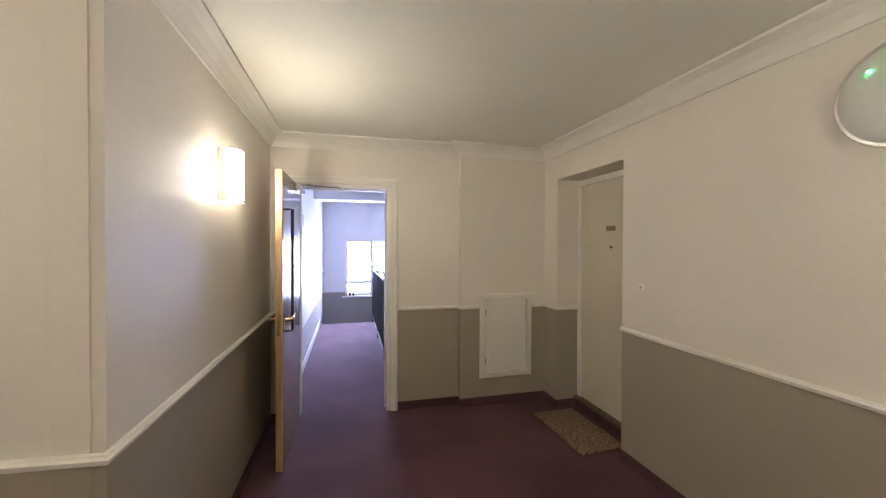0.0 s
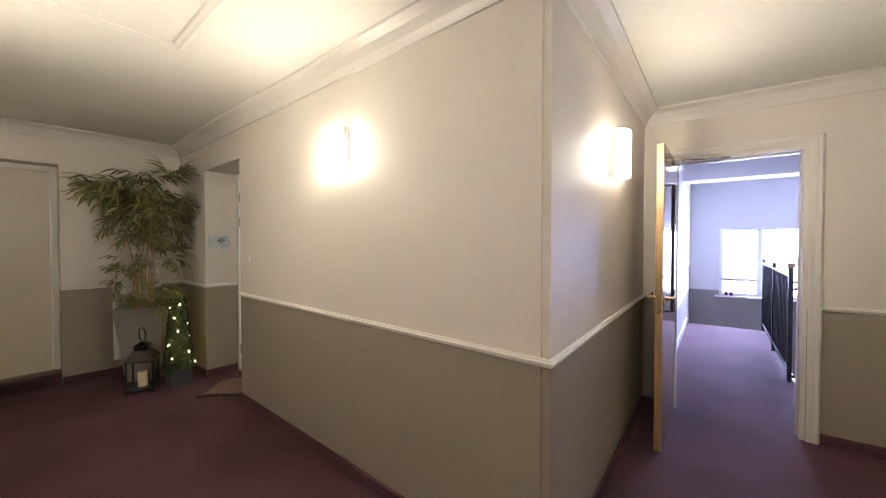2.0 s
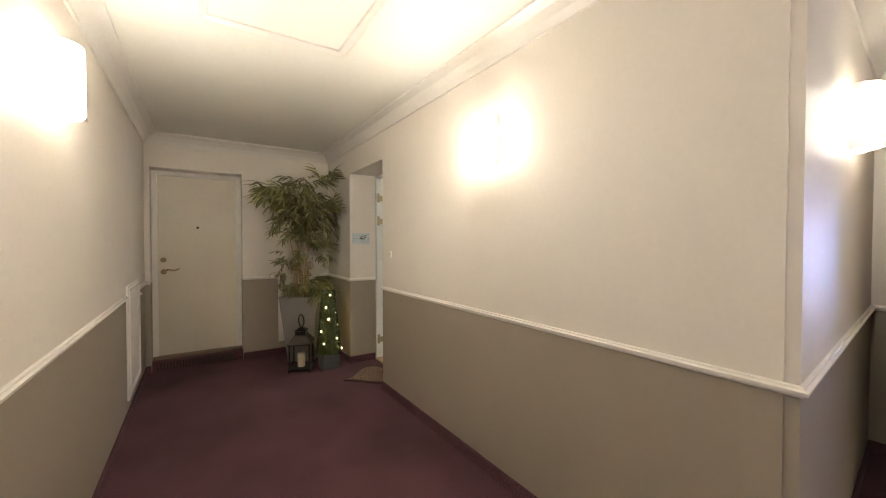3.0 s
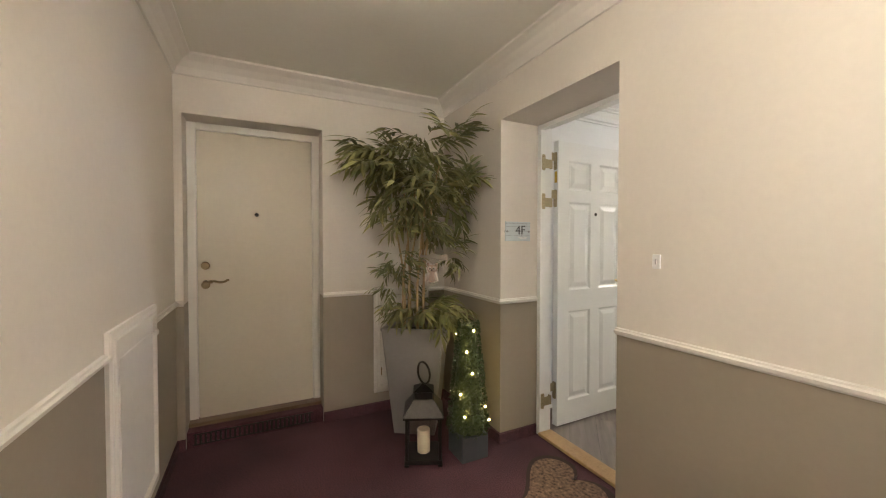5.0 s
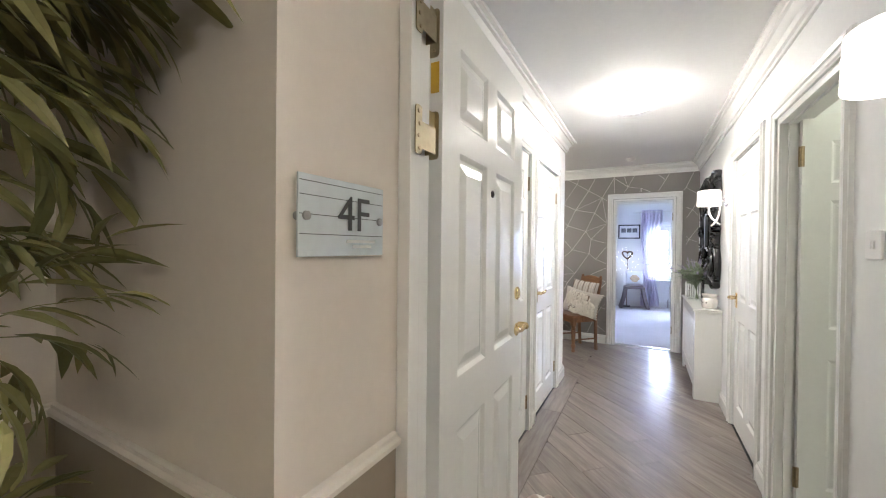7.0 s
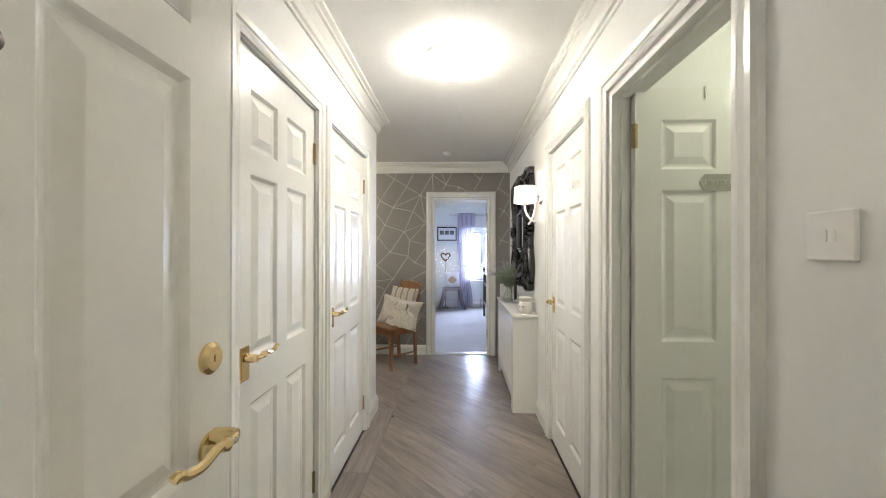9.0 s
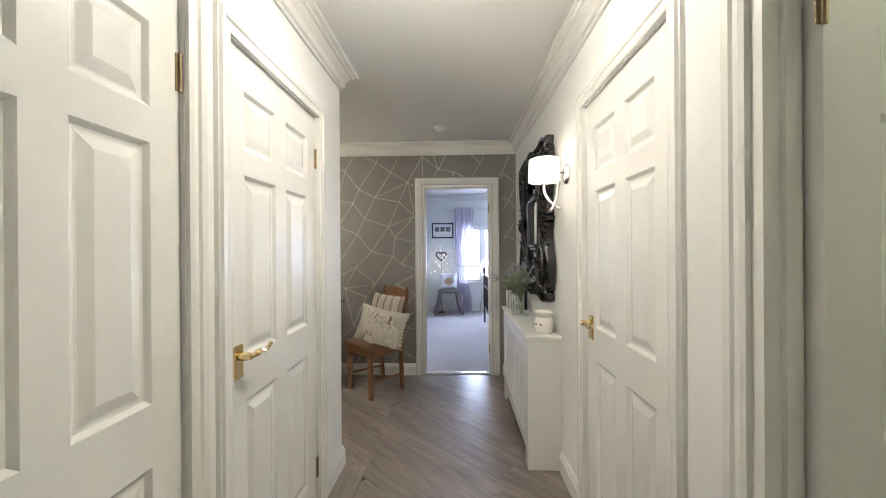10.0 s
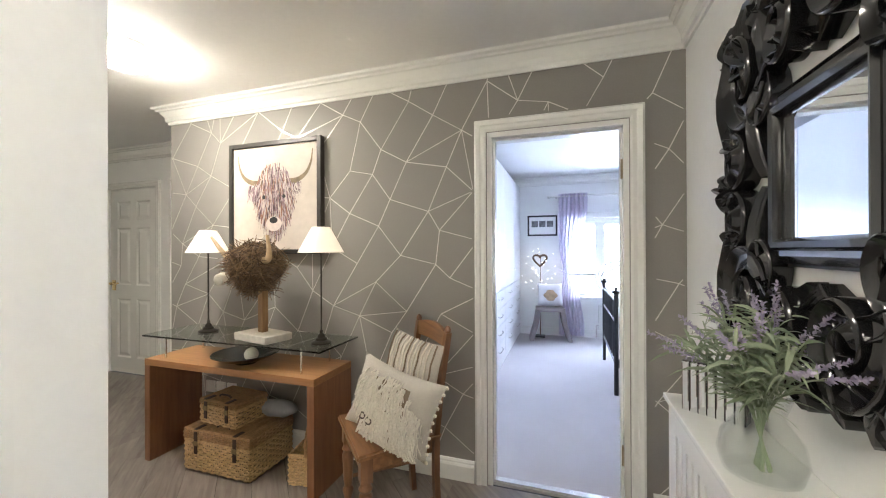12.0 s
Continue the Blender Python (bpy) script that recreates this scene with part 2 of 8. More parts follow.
DADO = 0.918
M_LAND = two_tone("landing_paint", (0.73, 0.672, 0.598), (0.335, 0.287, 0.222), DADO)
M_STAIR = two_tone("stair_paint", (0.66, 0.64, 0.62), (0.27, 0.25, 0.22), 0.5)
M_CEIL = material("ceiling_paint", (0.795, 0.775, 0.70), 0.7, vary=0.015, stain=0.02, bump=0.08, bump_scale=120)
M_TRIM = material("cream_gloss_paint", (0.76, 0.72, 0.66), 0.32, vary=0.02, stain=0.03, bump=0.05)
M_WHITE = material("white_wall_paint", (0.79, 0.795, 0.775), 0.6, vary=0.015, stain=0.02, bump=0.1, bump_scale=160)
M_HCEIL = material("white_ceiling_paint", (0.80, 0.80, 0.79), 0.7, vary=0.015, stain=0.02, bump=0.06)
M_GLOSS = material("white_gloss_paint", (0.81, 0.81, 0.775), 0.25, vary=0.015, stain=0.02, bump=0.04, bump_scale=90)
M_CREAMDOOR = material("cream_door_paint", (0.615, 0.555, 0.44), 0.35, vary=0.02, stain=0.03, bump=0.05)
M_CARPET = material("plum_carpet", (0.088, 0.036, 0.045), 0.95, noise_scale=130, vary=0.6, stain=0.3, bump=0.9, bump_scale=300)
M_BEDCARPET = material("pale_carpet", (0.52, 0.49, 0.48), 0.95, noise_scale=220, vary=0.12, stain=0.05, bump=0.6, bump_scale=350)
M_PAPER = material("grey_wallpaper", (0.265, 0.25, 0.232), 0.62, noise_scale=120, vary=0.04, stain=0.03, bump=0.15, bump_scale=300)
M_FOIL = material("silver_foil", (0.7, 0.68, 0.64), 0.38, 0.7, noise_scale=90, vary=0.1, bump=0.1)
M_BRASS = material("polished_brass", (0.80, 0.62, 0.33), 0.22, 1.0, noise_scale=60, vary=0.08, stain=0.06)
M_OLDBRASS = material("aged_brass", (0.3, 0.23, 0.135), 0.4, 1.0, noise_scale=60, vary=0.15, stain=0.1)
M_CHROME = material("satin_chrome", (0.75, 0.74, 0.72), 0.25, 1.0, vary=0.04)
M_DARKMETAL = material("dark_bronze_metal", (0.05, 0.045, 0.04), 0.35, 0.9, vary=0.15)
M_BLACK = material("black_paint", (0.02, 0.02, 0.022), 0.4, vary=0.1)
M_DARK = material("dark_opening", (0.012, 0.011, 0.01), 0.8, vary=0.1)
M_OAKDOOR = grained("oak_edge", (0.42, 0.26, 0.11), (0.62, 0.42, 0.2), 0.35, "Z", 18, 6, coat=0.2)
M_VENEER = grained("oak_veneer", (0.2, 0.125, 0.065), (0.33, 0.22, 0.12), 0.22, "Z", 16, 5, coat=0.3)
M_SCONCE = glow("lit_opal_glass", (1.0, 0.92, 0.76), SCONCE_GLOW)
M_DOME = glow("lit_opal_dome", (1.0, 0.92, 0.8), DOME_GLOW)
M_DOMEFAR = glow("lit_opal_dome_bright", (1.0, 0.92, 0.8), 44.0)
M_SCONCEBULB = glow("lit_sconce_bulb", (1.0, 0.88, 0.71), 50)
M_SHADE = glow("lit_fabric_shade", (1.0, 0.91, 0.78), 1.3)
M_GLASS = clear("clear_glass")
M_GREEN = glow("green_led", (0.05, 1.0, 0.25), 25)
M_OPAL = material("opal_plastic", (0.62, 0.62, 0.58), 0.25, vary=0.02)
M_PLASTIC = material("white_plastic", (0.82, 0.815, 0.8), 0.35, vary=0.02)

# ---- the landing ----
H = 2.45
HALL_H = 2.42
LAND_OUT = [(-5.3, -0.9), (3.2, -0.9), (3.2, 4.2), (-0.9, 4.2), (-0.9, 1.56), (-5.3, 1.56)]
slab("floor_landing", [(-5.4, -0.9), (3.4, -0.9), (3.4, 3.8), (-0.75, 3.55), (-0.7, 1.52), (-5.4, 1.52)], -0.12, 0.0, M_CARPET,
     "plum carpet of the communal landing", "carpet")
slab("floor_stair_corridor", [(-0.1, 1.9), (1.12, 1.9), (1.12, 6.2), (-0.1, 6.2)], -0.16, 0.0, M_CARPET,
     "plum carpet running on to the stair window", "carpet", BAY @ pose(0, 0, -0.002))
slab("ceiling_landing", LAND_OUT, H, H + 0.1, M_CEIL, "cream painted plaster ceiling", "ceiling")
wall("wall_corridor_north", (-0.45, 1.2), (-5.1, 1.2), 0.3, H, [(2.78, 3.65, 0, 2.09)], M_LAND, "two-tone cream and taupe painted corridor wall")
wall("wall_corridor_south", (-5.3, -0.655), (3.0, -0.655), 0.15, H, [], M_LAND, "two-tone cream and taupe painted corridor wall")
wall("wall_corridor_end", (-4.91, 1.3), (-4.91, -0.8), 0.3, H, [(1.076, 1.911, 0, 2.108)], M_LAND, "two-tone wall with a recessed cream door")
wall("wall_bay_left", (0, 2.3), (0, 0.01), 0.14, H, [], M_LAND, "two-tone wall with an opal glass wall light", BAY)
wall("wall_bay_far", (2.7, 2.2), (-0.1, 2.2), 0.15, H, [(1.695, 2.5, 0, 2.04)], M_LAND, "two-tone wall with an open door to the stairs", BAY)
wall("wall_bay_right", (2.52, -2.4), (2.52, 2.3), 0.3, H, [(3.44, 4.3, 0, 2.12)], M_LAND, "two-tone wall with a recessed flat door", BAY)
pier = part("wall_pier", boxed(1.655, 2.519, 2.13, 2.199, 0, H), M_LAND)
pier.matrix_world = BAY
tagged(pier, "shallow two-tone painted pier of the wall", "wall", kind="structure")

COVE = [(0, 0), (0.012, 0), (0.016, 0.012), (0.03, 0.04), (0.06, 0.075), (0.09, 0.092), (0.105, 0.098), (0.105, 0.112), (0, 0.112)]
DADO_P = [(0, 0), (0.009, 0.002), (0.011, 0.008), (0.02, 0.011), (0.022, 0.022), (0.013, 0.026), (0.011, 0.032), (0, 0.034)]
UPSTAND = [(0, 0), (0.012, 0), (0.012, 0.066), (0.006, 0.072), (0, 0.072)]


def trim_run(name, profile, path, z, mat, label, m=None, category="trim"):
    ob = part(name, moulding(profile, path, z), mat)
    if m is not None:
        ob.matrix_world = m
    return tagged(ob, label, category, kind="structure")


def bay(u, v):
    p = BAY @ Vector((u, v, 0))
    return (p.x, p.y)


cove_z = H - 0.112
trim_run("coving_landing", COVE, [bay(2.52, -1.9), bay(2.52, 2.13), bay(1.655, 2.13), bay(1.655, 2.2), bay(0, 2.2), bay(0, 0.0), (-4.91, 1.2),
                                  (-4.91, -0.655), (2.9, -0.655)], cove_z, M_TRIM, "cream plaster coving", category="coving")
dado_runs = [
    [bay(2.52, -1.9), bay(2.52, 1.04)],
    [bay(2.52, 1.9), bay(2.52, 2.13), bay(2.385, 2.13)],
    [bay(1.833, 2.13), bay(1.655, 2.13), bay(1.655, 2.2), bay(1.08, 2.2)],
    [bay(0.125, 2.2), bay(0, 2.2), bay(0, 0.0), (-3.23, 1.2)],
    [(-4.1, 1.49), (-4.1, 1.2), (-4.91, 1.2), (-4.91, 1.06)],
    [(-4.91, 0.585), (-4.91, 0.224)],
    [(-4.91, -0.611), (-4.91, -0.655), (-4.37, -0.655)],
    [(-3.7, -0.655), (2.9, -0.655)],
]
for run in dado_runs:
    trim_run("dado_rail", DADO_P, run, DADO - 0.01, M_TRIM, "cream moulded dado rail", category="dado rail")
trim_run("dado_rail", DADO_P, [(2.742, 1.9), (2.522, 1.9)], DADO - 0.01, M_TRIM, "cream moulded dado rail", BAY, category="dado rail")
skirt_runs = [
    [bay(2.52, -1.9), bay(2.52, 1.04)],
    [bay(2.74, 1.9), bay(2.52, 1.9), bay(2.52, 2.13), bay(1.655, 2.13), bay(1.655, 2.2), bay(1.08, 2.2)],
    [bay(0.125, 2.2), bay(0, 2.2), bay(0, 0.0), (-3.23, 1.2), (-3.23, 1.49)],
    [(-4.1, 1.49), (-4.1, 1.2), (-4.91, 1.2), (-4.91, 0.224)],
    [(-4.91, -0.611), (-4.91, -0.655), (2.9, -0.655)],
]
for run in skirt_runs:
    trim_run("carpet_upstand", UPSTAND, run, 0, M_CARPET, "plum carpet turned up the wall as skirting", category="skirting")

# ---- the stair corridor beyond the open door ----
wall("wall_stair_left", (0.1, 7.2), (0.1, 2.35), 0.15, H, [], M_STAIR, "pale wall of the stair corridor", BAY, low=-1.4)
wall("wall_stair_window", (3.4, 7.0), (-0.1, 7.0), 0.2, H, [(1.2, 2.85, 0.42, 1.62)], M_STAIR, "stair wall with a white framed window", BAY, low=-1.4)
wall("wall_stair_right", (3.2, 2.2), (3.2, 7.2), 0.15, H, [], M_STAIR, "pale wall of the stairwell", BAY, low=-1.4)
wall("wall_stair_near", (1.12, 2.36), (3.4, 2.36), 0.05, H, [], M_STAIR, "pale back wall of the stairwell", BAY, low=-1.4)
slab("ceiling_stair", [(-0.1, 2.2), (3.4, 2.2), (3.4, 7.3), (-0.1, 7.3)], H + 0.002, H + 0.1, M_HCEIL, "white plaster ceiling over the stairs", "ceiling", BAY)
slab("floor_stairwell", [(-0.1, 2.2), (3.4, 2.2), (3.4, 7.3), (-0.1, 7.3)], -1.5, -1.4, M_CARPET, "plum carpet at the foot of the stairs", "carpet", BAY)
beam = part("ceiling_beam", boxed(0.102, 3.198, 4.9, 5.25, 2.22, H), M_HCEIL)
beam.matrix_world = BAY
tagged(beam, "white boxed ceiling beam over the stairs", "beam", kind="structure")
trim_run("skirting_stair", [(0, 0), (0.015, 0), (0.015, 0.09), (0.008, 0.1), (0, 0.1)], [(0.1, 6.2), (0.1, 2.36)], 0, M_GLOSS,
         "white skirting board", BAY, "skirting")
trim_run("dado_rail_stair", DADO_P, [(0.1, 6.99), (0.1, 2.36)], DADO - 0.01, M_GLOSS, "white dado rail", BAY, "dado rail")

# ---- the flat's hall ----
wall("wall_hall_entry", (-4.5, 1.62), (-2.9, 1.62), 0.118, H, [(0.4, 1.27, 0, 2.09)], M_WHITE, "white wall round the flat's front door")
wall("wall_hall_left", (-4.37, 4.71), (-4.37, 1.5), 0.12, H, [(1.19, 1.84, 0, 2.0), (0.25, 1.0, 0, 2.0)], M_WHITE, "white hall wall with two panelled doors")
wall("wall_hall_nook", (-9.1, 4.83), (-4.37, 4.83), 0.12, H, [], M_WHITE, "white wall of the hall's side bay")
wall("wall_papered", (-2.9, 6.47), (-6.5, 6.47), 0.15, H, [(0.39, 1.12, 0, 1.99)], M_PAPER, "grey geometric papered wall with a bedroom doorway")
wall("wall_hall_right", (-3.04, 1.5), (-3.04, 6.47), 0.12, H, [(1.12, 1.865, 0, 2.0), (2.16, 2.89, 0, 2.0)], M_WHITE, "white hall wall with doors and wall lights")
wall("wall_nook_return", (-6.5, 6.62), (-6.5, 7.2), 0.12, H, [], M_WHITE, "white return wall of the far passage")
wall("wall_nook_far", (-6.4, 7.15), (-9.2, 7.15), 0.12, H, [(0.32, 1.0, 0, 2.0), (1.27, 2.0, 0, 2.0)], M_WHITE, "white wall with two closed doors at the passage end")
wall("wall_nook_west", (-9.0, 7.3), (-9.0, 4.7), 0.12, H, [], M_WHITE, "white end wall of the passage")
slab("floor_hall_base", [(-9.2, 1.5), (-2.85, 1.5), (-2.85, 6.5), (-6.4, 6.5), (-6.4, 7.2), (-9.2, 7.2)], -0.12, -0.012, M_DARK,
     "screed under the hall's plank floor", "floor")
slab("ceiling_hall", [(-9.3, 1.5), (-2.9, 1.5), (-2.9, 6.5), (-6.3, 6.5), (-6.3, 7.5), (-9.3, 7.5)], HALL_H, H + 0.1, M_HCEIL, "white plaster ceiling of the hall", "ceiling")
HCOVE = [(0, 0), (0.012, 0), (0.014, 0.016), (0.026, 0.022), (0.03, 0.055), (0.055, 0.088), (0.07, 0.09), (0.072, 0.102), (0.092, 0.107), (0.094, 0.122), (0, 0.122)]
trim_run("coving_hall", HCOVE, [(-3.04, 1.62), (-3.04, 6.47), (-6.5, 6.47), (-6.5, 7.15), (-9.0, 7.15), (-9.0, 4.83), (-4.37, 4.83), (-4.37, 1.62), (-3.04, 1.62)],
         HALL_H - 0.122, M_GLOSS, "white stepped plaster coving", category="coving")
SKIRT = [(0, 0), (0.018, 0), (0.018, 0.085), (0.014, 0.095), (0.011, 0.1), (0.011, 0.108), (0.005, 0.118), (0, 0.12)]
for run in ([(-3.04, 1.64), (-3.04, 2.545)], [(-3.04, 3.44), (-3.04, 3.595)], [(-3.04, 4.455), (-3.04, 6.47), (-3.19, 6.47)],
            [(-4.095, 6.47), (-6.5, 6.47), (-6.5, 7.15), (-6.64, 7.15)], [(-7.48, 7.15), (-7.59, 7.15)], [(-8.48, 7.15), (-9.0, 7.15), (-9.0, 4.83), (-4.37, 4.83), (-4.37, 4.535)],
            [(-4.37, 3.645), (-4.37, 3.585)], [(-4.37, 2.805), (-4.37, 1.64)]):
    trim_run("skirting_hall", SKIRT, run, 0, M_GLOSS, "white moulded skirting board", category="skirting")

# utility room behind the open door
wall("wall_utility_far", (-1.3, 3.56), (-2.92, 3.56), 0.1, H, [], M_WHITE, "white utility room wall")
wall("wall_utility_side", (-1.4, 2.2), (-1.4, 3.7), 0.1, H, [], M_WHITE, "white utility room wall")
wall("wall_utility_near", (-2.92, 2.3), (-1.3, 2.3), 0.1, H, [], M_WHITE, "white utility room wall")
slab("ceiling_utility", [(-2.92, 2.2), (-1.3, 2.2), (-1.3, 3.7), (-2.92, 3.7)], H + 0.004, H + 0.1, M_HCEIL, "white utility room ceiling", "ceiling")
slab("floor_utility", [(-3.039, 2.2), (-1.3, 2.2), (-1.3, 3.7), (-3.039, 3.7)], -0.1, -0.003, M_OPAL, "pale vinyl utility room floor", "floor")

# the bedroom beyond the papered wall
wall("wall_bedroom_far", (-0.9, 10.42), (-5.1, 10.42), 0.2, H, [(1.25, 2.65, 0.62, 1.75)], M_WHITE, "lilac-white bedroom wall with a window")
wall("wall_bedroom_right", (-1.0, 6.6), (-1.0, 10.5), 0.12, H, [], M_WHITE, "white bedroom wall")
wall("wall_bedroom_left", (-5.0, 10.5), (-5.0, 6.6), 0.12, H, [], M_WHITE, "white bedroom wall behind the wardrobes")
wall("wall_bedroom_near", (-6.3, 6.625), (-0.9, 6.625), 0.004, H, [(2.28, 3.01, 0, 1.99)], M_WHITE, "white bedroom side of the papered wall")
slab("floor_bedroom", [(-5.1, 6.5), (-0.9, 6.5), (-0.9, 10.5), (-5.1, 10.5)], -0.1, 0.004, M_BEDCARPET, "pale grey bedroom carpet", "carpet")
slab("ceiling_bedroom", [(-5.1, 6.52), (-0.9, 6.52), (-0.9, 10.6), (-5.1, 10.6)], H + 0.002, H + 0.1, M_HCEIL, "white bedroom ceiling", "ceiling")
trim_run("coving_bedroom", HCOVE, [(-1.0, 6.63), (-1.0, 10.42), (-5.0, 10.42), (-5.0, 6.63)], H - 0.128, M_GLOSS, "white bedroom coving", category="coving")
trim_run("skirting_bedroom", SKIRT, [(-1.0, 6.63), (-1.0, 10.42), (-4.28, 10.42)], 0.002, M_GLOSS, "white bedroom skirting", category="skirting")

# ---- architraves, linings and doors ----
ARCH = [(0.0, 0.0), (0.0, 0.012), (0.012, 0.016), (0.03, 0.014), (0.036, 0.02), (0.056, 0.022), (0.062, 0.014), (0.066, 0.012), (0.07, 0.0)]


def architrave(name, w, h, m, mat, label, profile=ARCH):
    """A mitred door surround about an opening w by h, standing in the plane y = 0 of m and facing -y."""
    bm = bmesh.new()
    rows = []
    corners = [((0, 0), (-1, 0)), ((0, h), (-1, 1)), ((w, h), (1, 1)), ((w, 0), (1, 0))]
    for (x, z), (dx, dz) in corners:
        rows.append([bm.verts.new((x + dx * (a + 0.003), -b, z + dz * (a + 0.003))) for a, b in profile])
    k = len(profile)
    for a, b in zip(rows, rows[1:]):
        for j in range(k):
            bm.faces.new((a[j], b[j], b[(j + 1) % k], a[(j + 1) % k]))
    bm.faces.new(rows[0])
    bm.faces.new(rows[-1][::-1])
    ob = part(name, bm, mat)
    ob.matrix_world = m
    return tagged(ob, label, "door surround", kind="structure")


def lining(name, w, h, d, m, mat, label, stop=0.6):
    """The frame lining an opening w by h and d deep, from y = 0 to y = d of m."""
    bm = bmesh.new()
    t = 0.028
    box(bm, 0.0005, t, 0.0005, d - 0.0005, 0, h - t)
    box(bm, w - t, w - 0.0005, 0.0005, d - 0.0005, 0, h - t)
    box(bm, 0.0005, w - 0.0005, 0.0005, d - 0.0005, h - t, h - 0.0005)
    if stop:
        y = d * stop
        box(bm, t, t + 0.012, y, y + 0.03, 0, h - t - 0.012)
        box(bm, w - t - 0.012, w - t, y, y + 0.03, 0, h - t - 0.012)
        box(bm, t, w - t, y, y + 0.03, h - t - 0.012, h - t)
    ob = part(name, bm, mat)
    ob.matrix_world = m
    return tagged(ob, label, "door frame", kind="structure")


PANEL_CACHE = {}


def panel_mesh(w, h, mat):
    """A raised and fielded panel on the face y = 0, facing -y, with its moulding."""
    key = (round(w, 3), round(h, 3), mat.name)
    if key not in PANEL_CACHE:
        bm = bmesh.new()
        loops = []
        for inset, depth in ((0, 0), (0.004, 0.003), (0.012, 0.010), (0.018, 0.011), (0.024, 0.0105), (0.05, 0.002), (0.052, 0.0015)):
            loops.append([bm.verts.new((x, depth, z)) for x, z in ((inset, inset), (w - inset, inset), (w - inset, h - inset), (inset, h - inset))])
        for a, b in zip(loops, loops[1:]):
            for i in range(4):
                bm.faces.new((a[i], a[(i + 1) % 4], b[(i + 1) % 4], b[i]))
        bm.faces.new(loops[-1])
        bmesh.ops.recalc_face_normals(bm, faces=bm.faces[:])
        if bm.faces[-1].normal.y > 0:
            bmesh.ops.reverse_faces(bm, faces=bm.faces[:])
        me = bpy.data.meshes.new("panel")
        bm.to_mesh(me)
        bm.free()
        me.materials.append(mat)
        PANEL_CACHE[key] = me
    return PANEL_CACHE[key]


def panel_layout(w, h):
    """Six panels: two small at the top, two tall, two at the bottom."""
    stile, mid = 0.105 * min(1, w / 0.72), 0.09 * min(1, w / 0.72)
    pw = (w - 2 * stile - mid) / 2
    rows = [(0.165 * h / 2, 0.805 * h / 2), (0.955 * h / 2, 1.58 * h / 2), (1.665 * h / 2, 1.87 * h / 2)]
    return [(x, z0, pw, z1 - z0) for z0, z1 in rows for x in (stile, stile + pw + mid)]


def panel_door(parent, w, h, mat, t=0.04):
    """Leaf from x = 0 to w, y = 0 (front) to t: stiles and rails with six panels a side."""
    cells = panel_layout(w, h)
    xs = sorted({0, w, *[v for c in cells for v in (c[0], c[0] + c[2])]})
    zs = sorted({0, h, *[v for c in cells for v in (c[1], c[1] + c[3])]})
    bm = bmesh.new()
    for y, flip in ((0, False), (t, True)):
        for xa, xb in zip(xs, xs[1:]):
            for za, zb in zip(zs, zs[1:]):
                if any(c[0] - 1e-5 <= xa and xb <= c[0] + c[2] + 1e-5 and c[1] - 1e-5 <= za and zb <= c[1] + c[3] + 1e-5 for c in cells):
                    continue
                vs = [bm.verts.new(p) for p in ((xa, y, za), (xb, y, za), (xb, y, zb), (xa, y, zb))]
                bm.faces.new(vs[::-1] if flip else vs)
    for a, b in (((0, 0), (w, 0)), ((w, 0), (w, h)), ((w, h), (0, h)), ((0, h), (0, 0))):
        bm.faces.new([bm.verts.new(p) for p in ((a[0], 0, a[1]), (a[0], t, a[1]), (b[0], t, b[1]), (b[0], 0, b[1]))])
    bmesh.ops.remove_doubles(bm, verts=bm.verts[:], dist=0.0002)
    leaf = part("leaf", bm, mat, parent)
    for x, z, pw, ph in cells:
        me = panel_mesh(pw, ph, mat)
        shared("panel", me, leaf, Matrix.Translation((x, 0, z)))
        shared("panel", me, leaf, Matrix.Translation((x + pw, t, z)) @ Matrix.Rotation(math.pi, 4, "Z"))
    return leaf


def lever_handle(parent, m, mat, plate=True, side=1):
    """A lever on its backplate, on the plane y = 0 facing -y; the lever points to +x when side is 1."""
    body = bmesh.new()
    if plate:
        box(body, -0.027, 0.027, -0.004, -0.0005, -0.056, 0.056, bevel=0.001)
        box(body, -0.0245, 0.0245, -0.0065, -0.004, -0.0535, 0.0535, bevel=0.001)
        box(body, -0.021, 0.021, -0.0085, -0.0065, -0.05, 0.05, bevel=0.001)
    else:
        lathe([(0.0, -0.0005), (0.026, -0.0005), (0.026, -0.006), (0.02, -0.009), (0, -0.009)], 20, Matrix.Rotation(radians(90), 4, "X") @ Matrix.Diagonal((1, 1, -1, 1)), bm=body)
    hp = part("handle_plate", body, mat, parent)
    hp.matrix_local = m
    arm = tube([(0, -0.008, 0.02), (0, -0.03, 0.02), (0, -0.046, 0.02)], 0.009, 10)
    tube(curve_pts([(0, -0.046, 0.02), (side * 0.02, -0.05, 0.021), (side * 0.05, -0.05, 0.027), (side * 0.085, -0.048, 0.018), (side * 0.115, -0.046, 0.022), (side * 0.13, -0.046, 0.031), (side * 0.138, -0.044, 0.028)], 5), 0.0075, 8, arm)
    lathe([(0.0005, -0.05), (0.012, -0.048), (0.014, -0.036), (0.0135, -0.01), (0.0005, -0.008)], 12, Matrix.Translation((0, 0, 0.02)) @ Matrix.Rotation(radians(-90), 4, "X"), bm=arm)
    merge(arm, lathe([(0.0005, -0.014), (0.008, -0.011), (0.0125, 0.0), (0.008, 0.011), (0.0005, 0.014)], 10), Matrix.Translation((side * 0.034, -0.05, 0.0235)) @ Matrix.Rotation(radians(90), 4, "Y"))
    lever = part("lever", arm, mat, hp, smooth=True)
    return hp


